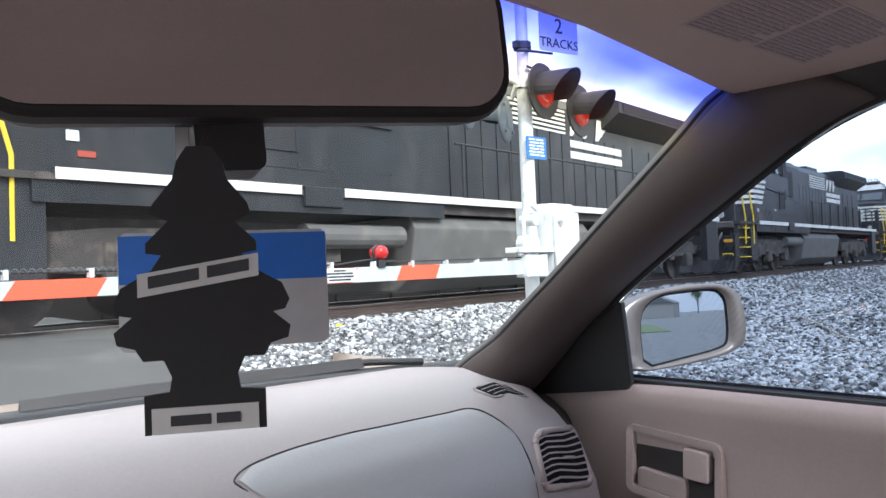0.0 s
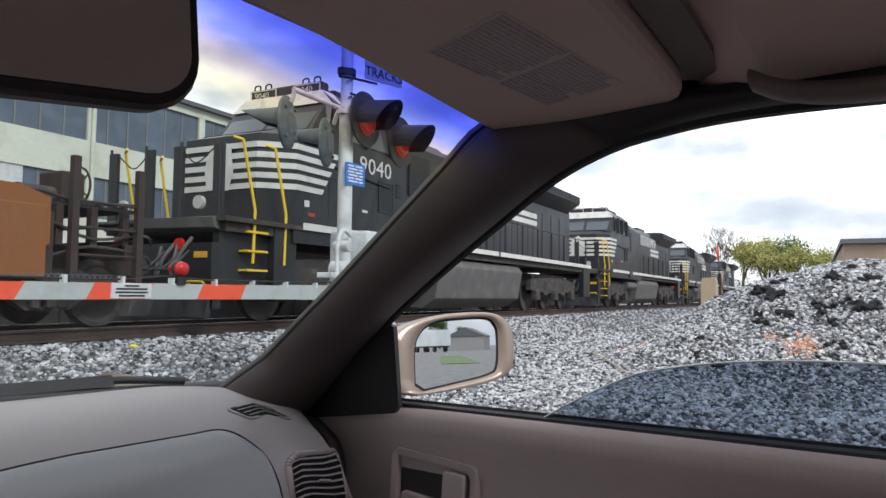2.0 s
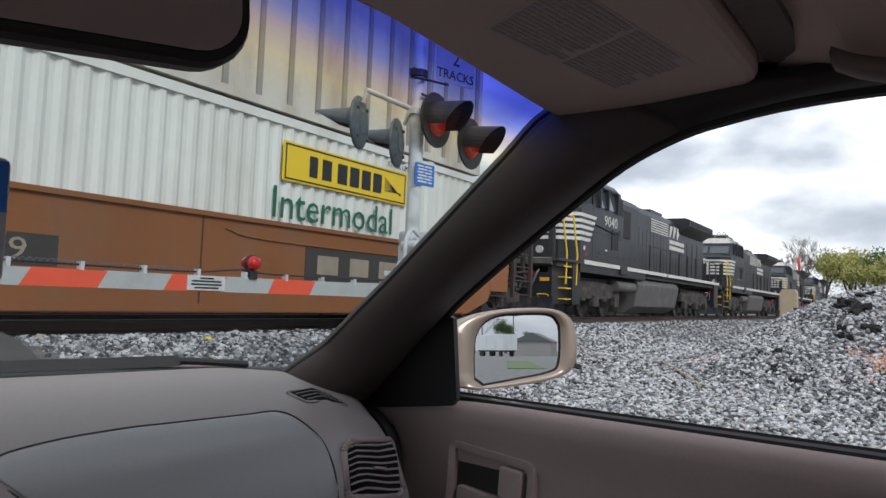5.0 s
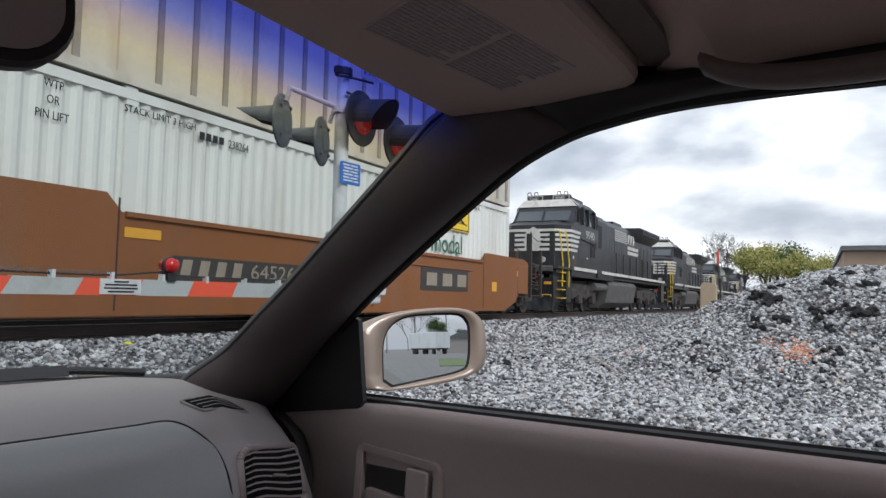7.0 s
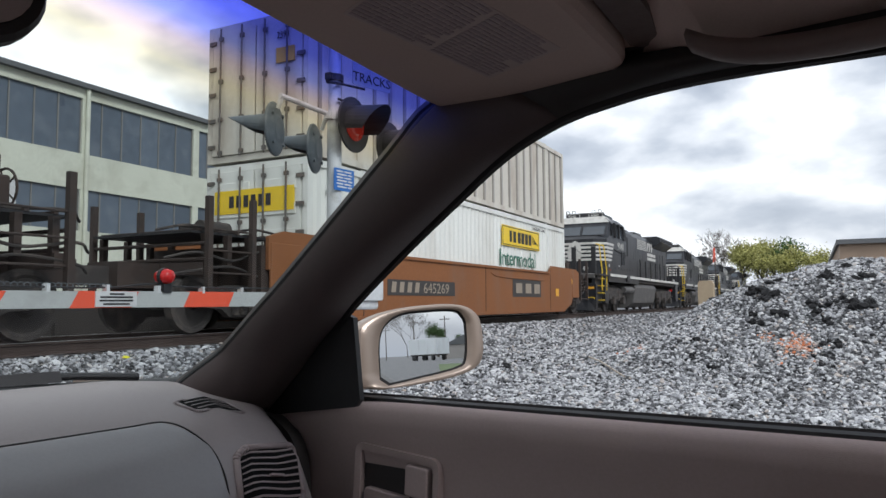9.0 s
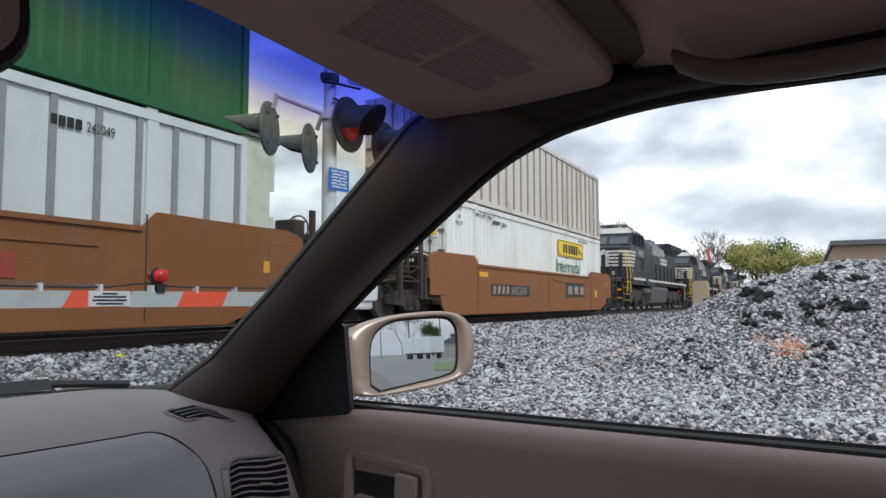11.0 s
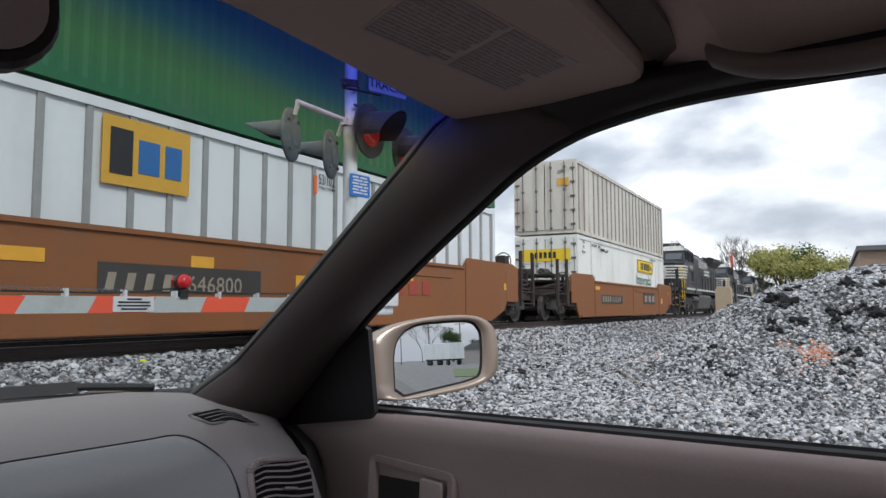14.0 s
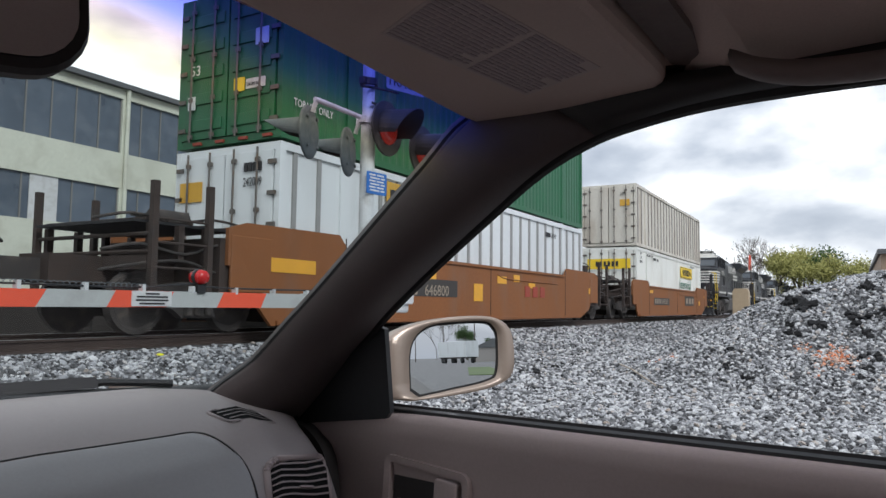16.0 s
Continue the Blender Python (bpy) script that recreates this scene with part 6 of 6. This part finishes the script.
# first car: white corrugated box below, stained white box above
car_a = well_car("645269", True, ((-14.3, 1.22, 0.62, 0.14), (-1.6, 0.7, 0.35, 0.28), (0.4, 1.2, 0.6, 0.18)))
low_a = container("container", "white corrugated freight container with a yellow sign", B1, "wave", CWHITE, CWHITE, CWHITE)
for u0 in (-6.4,):
    bm = BM()
    box(bm, u0, u0 + 3.45, yS - 0.012, yS, 2.28, 2.93)
    sg = part("yellow_sign", bm, SIGNYEL, low_a, "yellow sign with a black border")
    bm = BM()
    for q in ((0.05, 3.40, 2.31, 2.335), (0.05, 3.40, 2.875, 2.90), (0.05, 0.075, 2.31, 2.9), (3.375, 3.40, 2.31, 2.9)):
        box(bm, u0 + q[0], u0 + q[1], yS - 0.018, yS - 0.010, q[2], q[3])
    part("sign_border", bm, INK, sg)
    for k, wd in ((0, 0.2), (0.32, 0.24), (0.72, 0.26), (1.06, 0.26), (1.40, 0.26), (1.74, 0.26)):
        bm = BM()
        box(bm, u0 + 0.62 + k, u0 + 0.62 + k + wd, yS - 0.018, yS - 0.010, 2.42, 2.78)
        part("emblem_bar", bm, INK, sg)
    for k in range(6):
        bm = BM()
        prism(bm, [(u0 + 2.72, 2.74 - k * 0.05), (u0 + 3.25, 2.44 + k * 0.01), (u0 + 3.25, 2.455 + k * 0.01), (u0 + 2.72, 2.755 - k * 0.05)], "y", yS - 0.018, yS - 0.010)
        part("emblem_line", bm, INK, sg)
writing("lettering", "Intermodal", 0.74, pose(-6.62, yS - 0.006, 1.66, 90), LETTERGREEN, low_a, "green lettering", stretch=1.0)
for u in (-3.6, -14.3):
    writing("lettering", "STACK LIMIT 3 HIGH", 0.150, pose(u, yS - 0.006, 2.99, 90), INK, low_a, stretch=0.95)
writing("lettering", "238264", 0.20, pose(-12.28, yS - 0.006, 2.86, 90), INK, low_a, stretch=0.8)
for k in range(4):
    bm = BM()
    box(bm, -12.9 + k * 0.14, -12.8 + k * 0.14, yS - 0.008, yS, 2.88, 3.0)
    part("lettering", bm, INK, low_a)
for k, txt in enumerate(("WTP", "OR", "PIN LIFT")):
    writing("lettering", txt, 0.16, pose(-15.35, yS - 0.006, 3.02 - k * 0.2, 90), INK, low_a, align="CENTER", stretch=0.8)
bm = BM()
box(bm, -16.215, -16.19, -1.02, 1.02, 2.30, 2.78)
sg = part("door_sign", bm, SIGNYEL, low_a, "yellow sign across the doors")
for k in range(6):
    bm = BM()
    box(bm, -16.222, -16.213, 0.50 - k * 0.19, 0.62 - k * 0.19, 2.42, 2.66)
    part("emblem_bar", bm, INK, sg)
up_a = container("container", "stained white freight container stacked on another", B2, "post", CGREYW, CGREYW, CGREYW, SEAM)
bm = BM()
box(bm, -16.215, -16.19, -1.0, -0.55, 5.25, 5.55)
part("gold_square", bm, EMPGOLD, up_a)
writing("lettering", "2393", 0.2, pose(-16.2, -0.55, 5.75, 90, 0, -90), INK, up_a, stretch=0.8)
# second car: smooth white box with posts below, green box above
car_b = well_car("646800", False, ((-14.3, 1.05, 0.62, 0.17), (-11.4, 1.1, 0.45, 0.17), (-9.0, 0.62, 0.5, 0.45), (-7.6, 1.12, 0.6, 0.2), (-6.5, 1.2, 0.42, 0.2), (-5.4, 1.05, 0.5, 0.15), (-16.9, 1.02, 1.6, 0.24), (0.3, 1.0, 0.7, 0.2)))
low_b = container("container", "smooth white freight container with grey side posts", B1, "post", CPANEL, CPANEL, CPANEL)
bm = BM()
box(bm, -12.86, -11.36, yS - 0.016, yS - 0.002, 2.17, 3.12)
sg = part("gold_sign", bm, EMPGOLD, low_b, "gold square with dark and blue shapes")
for q, mt in ((((-12.74, -12.38, 2.32, 2.96),), INK), (((-12.28, -11.92, 2.38, 2.86), (-11.82, -11.52, 2.38, 2.86)), LETTERBLUE)):
    bm = BM()
    for a0, a1, c0, c1 in q:
        box(bm, a0, a1, yS - 0.024, yS - 0.014, c0, c1)
    part("emblem", bm, mt, sg)
writing("lettering", "53/102", 0.29, pose(-8.17, yS + 0.022, 2.86, 90), INK, low_b, stretch=0.62)
writing("lettering", "3 HIGH STACKING", 0.075, pose(-8.17, yS + 0.022, 2.77, 90), INK, low_b, stretch=0.85)
bm = BM()
box(bm, -8.34, -8.26, yS - 0.008, yS + 0.006, 2.65, 3.0)
part("orange_tab", bm, mat("orange_red_tab", (0.75, 0.13, 0.03), 0.5, bump=0), low_b)
for k in range(4):
    bm = BM()
    box(bm, -3.62 + k * 0.12, -3.53 + k * 0.12, yS + 0.018, yS + 0.03, 2.78, 2.92)
    part("lettering", bm, INK, low_b)
writing("lettering", "242049", 0.2, pose(-3.1, yS + 0.022, 2.78, 90), INK, low_b, stretch=0.75)
writing("lettering", "242049", 0.24, pose(-16.2, -0.48, 2.55, 90, 0, -90), INK, low_b, stretch=0.62)
for k in range(4):
    bm = BM()
    box(bm, -16.21, -16.185, -0.58 - k * 0.11, -0.50 - k * 0.11, 2.82, 2.98)
    part("lettering", bm, INK, low_b)
bm = BM()
box(bm, -16.21, -16.185, 0.55, 1.12, 2.35, 2.72)
part("gold_sign", bm, EMPGOLD, low_b)
up_b = container("container", "green corrugated freight container stacked on another", B2, "wave", CGREEN, CGREEN, CGREEN)
writing("lettering", "TOP LIFT ONLY", 0.2, pose(-15.85, yS - 0.006, 4.02, 90), PALEINK, up_b, stretch=0.8)
writing("lettering", "D", 0.28, pose(-14.01, yS - 0.006, 4.02, 90), PALEINK, up_b, stretch=0.8)
writing("lettering", "A", 0.2, pose(-13.81, yS - 0.006, 3.96, 90), PALEINK, up_b, stretch=0.8)
writing("lettering", "53", 0.28, pose(-16.215, 0.95, 4.75, 90, 0, -90), PALEINK, up_b)
for y0, y1, z0_, z1_, mt in ((-0.45, -0.2, 4.3, 4.55, SIGNYEL), (-0.95, -0.5, 4.32, 4.5, WHITE), (0.8, 0.98, 4.1, 4.35, WHITE), (-1.0, -0.7, 5.1, 5.4, WHITE)):
    bm = BM()
    box(bm, -16.225, -16.2, y0, y1, z0_, z1_)
    part("door_label", bm, mt, up_b)
writing("lettering", "24,000 lbs.", 0.085, pose(-16.232, -0.53, 4.37, 90, 0, -90), INK, up_b, stretch=0.85)
for k in range(4):
    bm = BM()
    box(bm, -16.2, -16.15, -1.1 + k * 0.58, -0.9 + k * 0.58, 3.42, 3.47)
    part("rear_marker", bm, REDMARK, up_b)
# third car, empty in view
car_c = copy_thing(car_b, pose(-48, 0, 0))

loco = locomotive("9040")
PITCH_W, PITCH_L = 23.9, 22.85
offsets = [(loco, LOCO_U)]
plain = locomotive("")
tagged(plain, "dusty black wide-nosed diesel locomotive with yellow handrails")
offsets.append((plain, LOCO_U + PITCH_L))
for k in (2, 3):
    offsets.append((copy_thing(plain, pose(60 + 23 * k, 0, 0)), LOCO_U + PITCH_L * k))
offsets += [(car_a, 0), (low_a, 0), (up_a, 0), (car_b, -PITCH_W), (low_b, -PITCH_W), (up_b, -PITCH_W), (car_c, -2 * PITCH_W)]

# ---- beyond the track ----
WALLM = mat("cream_factory_wall", (0.62, 0.64, 0.54), 0.85, var=0.1, scale=0.5, fine=8, dirt=(0.36, 0.34, 0.27), dirt_amount=0.5, bump=0.1)
PANEM = mat("grey_factory_pane", (0.10, 0.125, 0.16), 0.3, var=0.3, scale=0.7, fine=3, bump=0.02, rnd=0.8, dirt=(0.2, 0.22, 0.25), dirt_amount=0.5)
MULL = mat("window_bar", (0.2, 0.2, 0.19), 0.6)
ROOFM = mat("roof_edge", (0.11, 0.115, 0.12), 0.6)
fac = thing("factory_building", "long cream factory building with bands of grey steel windows", "building", m=pose(0, 26, 0, 0, 0, 0.5))
bm = BM()
bands = [(4.2, 5.9), (7.35, 9.65)]
for z0_, z1_ in ((0, 4.2), (5.9, 7.35), (9.65, 10.05)):
    box(bm, -30, 31, 0, 0.3, z0_, z1_)
box(bm, 30.7, 31, 0.3, 30, 0, 10.05)
for z0_, z1_ in bands:
    for u in range(-30, 31, 6):
        box(bm, u - 0.18 + 1.2, u + 0.18 + 1.2, 0.0, 0.3, z0_, z1_)
    box(bm, 27.6, 31, 0, 0.3, z0_, z1_)
wall_ = part("wall", bm, WALLM, fac)
bm = BM()
box(bm, -30.3, 31.3, -0.25, 30.3, 10.05, 10.25)
part("roof", bm, ROOFM, fac)
for z0_, z1_ in bands:
    for u in range(0, 28, 1):
        x0 = u
        wdw = BM()
        box(wdw, x0 + 0.03, x0 + 0.97, 0.12, 0.16, z0_, z1_)
        part("pane", wdw, PANEM, wall_)
bm = BM()
for u in range(0, 29):
    box(bm, u - 0.03, u + 0.03, 0.08, 0.14, 4.2, 5.9)
    box(bm, u - 0.03, u + 0.03, 0.08, 0.14, 7.35, 9.65)
part("window_bars", bm, MULL, wall_)
for u in (19.2, 7.2):
    bm = BM()
    cyl(bm, (u, -0.1, 0), (u, -0.1, 10.05), 0.09, 10)
    part("downpipe", bm, WALLM, fac)
bm = BM()
box(bm, 15.3, 16.4, 0.06, 0.11, 4.0, 6.1)
part("white_panel", bm, WHITE, fac)

TREEBARK = mat("bark", (0.10, 0.085, 0.07), 0.9, var=0.3, scale=4, bump=0.4)
LEAFY = mat("spring_leaves", (0.34, 0.335, 0.11), 0.8, var=0.45, scale=0.5, fine=3, bump=0)
LEAFG = mat("green_leaves", (0.06, 0.11, 0.03), 0.8, var=0.45, scale=0.5, fine=3, bump=0)


def tree_at(name, label, x, y, h, spread, leaves, material, seed, fork=0.32, group="trees beyond the track"):
    rg = random.Random(seed)
    t = thing(name, label, "tree", group, pose(x, y, 0.3))
    bm, tips = BM(), []

    def grow(p, d, length, r, depth):
        q = p + d * length
        cyl(bm, p, q, max(r, 0.012), 6 if depth > 2 else 4, max(r * 0.68, 0.009))
        if depth == 0:
            tips.append(q)
            return
        for _ in range(3 if depth > 1 else 4):
            n = (d + Vector((rg.uniform(-1, 1), rg.uniform(-1, 1), rg.uniform(-0.25, 0.7))) * spread).normalized()
            grow(q, n, length * (rg.uniform(0.55, 0.8) if leaves else rg.uniform(0.66, 0.92)), r * (0.6 if leaves else 0.55), depth - 1)
            tips.append(q)
    grow(Vector((0, 0, 0)), Vector((rg.uniform(-0.06, 0.06), rg.uniform(-0.06, 0.06), 1)), h * fork, h * (0.022 if leaves else 0.010), 4 if leaves else 6)
    part("trunk", bm, TREEBARK, t)
    if leaves:
        V, Fc = [], []
        for _ in range(leaves):
            c = rg.choice(tips) + Vector((rg.gauss(0, 1), rg.gauss(0, 1), rg.gauss(0, 0.8))) * h * 0.045
            s = h * rg.uniform(0.008, 0.018)
            a, b = Vector((rg.gauss(0, 1), rg.gauss(0, 1), rg.gauss(0, 1))).normalized(), Vector((rg.gauss(0, 1), rg.gauss(0, 1), rg.gauss(0, 1))).normalized()
            k = len(V)
            V += [c - a * s, c + b * s * 0.6, c + a * s, c - b * s * 0.6]
            Fc.append((k, k + 1, k + 2, k + 3))
        me = bpy.data.meshes.new("crown")
        me.from_pydata(V, [], Fc)
        me.materials.append(material)
        o = new("crown", me)
        o.parent = t
    return t


tree_at("bare_tree", "leafless grey tree with fine branches beyond the track", 112, 12.0, 15.5, 0.62, 0, LEAFY, 3, 0.17)
tree_at("bare_tree", "leafless grey tree with fine branches beyond the track", 120, 14.5, 15, 0.62, 0, LEAFY, 8, 0.17)
for i, (x, y, h) in enumerate(((112, 9.0, 13.5), (118, 5.8, 13.5), (110, 3.4, 12), (114, 1.2, 13.5), (108, -0.3, 11), (125, 7, 14.5))):
    tree_at("leafy_tree", "tree with fresh yellow-green spring leaves", x, y, h, 0.75, 5000, LEAFY if i != 3 else LEAFG, 11 + i, 0.24)
# reflected behind the car: trees, a white trailer and a low house
for i, (x, y, h, lv) in enumerate(((-9.5, -185, 10.5, 4200), (-3.5, -190, 7, 4200), (-20, -225, 13, 0), (-22.5, -235, 14, 0), (-12.5, -230, 11, 2600), (-3, -235, 8, 1500), (9, -225, 9, 1800))):
    tree_at("roadside_tree", "tree standing beside the road behind the car", x, y, h, 0.7, lv, LEAFG, 40 + i, 0.28, "roadside trees")
trl = thing("white_trailer", "white box trailer parked beside the road", "trailer", m=pose(-8.6, -135, 0, 0, 0, -28))
bm = BM()
box(bm, -1.3, 1.3, -6.5, 6.5, 1.1, 4.0)
part("box_body", bm, CPANEL, trl, bevel=0.04)
bm = BM()
box(bm, -1.1, 1.1, -6, 6, 0.85, 1.1)
part("chassis", bm, UNDER, trl)
for y in (-4.6, -3.5, 4.5):
    for s in (-1, 1):
        bm = BM()
        cyl(bm, (s * 0.85, y, 0.5), (s * 1.25, y, 0.5), 0.5, 18)
        part("wheel", bm, BLACK, trl)
hs = thing("low_house", "low grey roadside building with a dark roof", "house", m=pose(-1.6, -160, 0, 0, 0, 8))
bm = BM()
box(bm, -4, 4, -5, 5, 0, 3)
part("wall", bm, mat("siding", (0.35, 0.33, 0.31), 0.8), hs)
bm = BM()
prism(bm, [(-4.4, 3), (4.4, 3), (0, 5)], "y", -5.4, 5.4)
part("roof", bm, ROOFM, hs)
for u, y in ((-13.5, -160), (-25, -200), (-6.0, -150)):
    bm = BM()
    cyl(bm, (0, 0, 0), (0, 0, 9), 0.14, 8, 0.1)
    pt = thing("utility_pole", "weathered wooden utility pole beside the road", "pole", "utility poles", pose(u, y, 0))
    part("pole", bm, TREEBARK, pt)
    bm = BM()
    box(bm, -1.1, 1.1, -0.06, 0.06, 8.2, 8.35)
    part("crossarm", bm, TREEBARK, pt)
# added dark wall beyond the track, standing in for the shade under the train
bm = BM()
box(bm, -40, 60, 14.6, 15.0, -0.2, 1.15)
for k in range(50):
    box(bm, -40 + k * 2.0, -39.8 + k * 2.0, 14.5, 14.6, -0.2, 1.2)
rw = part("dark_backing_wall", bm, mat("under_train_shade", (0.035, 0.031, 0.028), 0.9, var=0.3, scale=2, bump=0.4))
tagged(rw, "low dark wall added beyond the track for the shade under the train", "wall", kind="structure")
# brown shed behind the gravel heap
shed = thing("brown_shed", "long brown metal shed behind the gravel heap", "shed", m=pose(62, -8, 0))
bm = BM()
box(bm, 0, 30, -18, 5.9, 0, 5.4)
part("wall", bm, mat("brown_siding", (0.30, 0.22, 0.16), 0.7, var=0.1, scale=0.6), shed)
bm = BM()
box(bm, -0.4, 30.4, -18.4, 6.1, 5.4, 5.75)
part("roof", bm, ROOFM, shed)
# raised gate and cabinet further down the track
gp = thing("raised_gate", "distant raised crossing gate with an orange arm", "crossing gate", m=pose(55, 5.9, 0.4))
bm = BM()
cyl(bm, (0, 0, 0), (0, 0, 2.6), 0.06, 8)
part("post", bm, UNDER, gp)
bm = BM()
tube(bm, [(0, 0.05, 1.8), (0.2, 0.18, 4.0)], 0.045, 8)
arm_ = part("arm", bm, UNDER, gp)
bm = BM()
prism(bm, [(0.10, 3.6), (0.28, 3.58), (0.25, 4.62), (0.14, 4.68)], "x", 0.16, 0.24)
part("orange_end", bm, RED, arm_)
cb = thing("relay_cabinet", "tan metal relay cabinet beside the track", "cabinet", m=pose(47, 5.7, 0.35))
bm = BM()
prism(bm, [(-0.45, 0), (0.45, 0), (0.45, 1.9), (0.35, 2.1), (-0.35, 2.1), (-0.45, 1.9)], "x", -0.4, 0.4)
part("box_body", bm, mat("tan_paint", (0.42, 0.33, 0.22), 0.6, var=0.1), cb)


# ---- movements ----
def motions():
    def lowered(deg):
        c = Vector((-0.18, 0, 0.75))
        return Matrix.Translation(c) @ pose(0, 0, 0, 0, deg, 0) @ Matrix.Translation(-c)
    walk(window_glass, [(t, lowered(d)) for t, d in ((0, 0.6), (0.3, 3.2), (0.5, 5.0), (1.0, 9.4), (1.5, 14.0), (2.0, 18.2), (2.5, 22.2), (2.8, 24.3), (3.2, 25.5), (16, 25.5))])
    front = ((0, -3.4), (0.5, -1.55), (1.0, 0.32), (1.5, 2.2), (2.5, 5.92), (3.5, 9.56), (4.8, 13.9), (6.0, 17.75), (7.0, 20.9), (8.0, 24.0), (9.0, 27.05), (10.2, 30.75), (11.3, 34.2), (12.5, 38.05), (13.5, 41.25), (15.0, 46.05), (16.0, 49.25))
    for ob, u in offsets:
        walk(ob, [(t, pose(x + u, YC, ZR)) for t, x in front])
    times = [k * 0.16 for k in range(100)] + [16.0]
    for wh, u in wheels:
        walk(wh, [(t, pose(u, 0, 0.48, 0, math.degrees(np.interp(t, [q[0] for q in front], [q[1] for q in front]) / 0.48), 0)) for t in times])


motions()
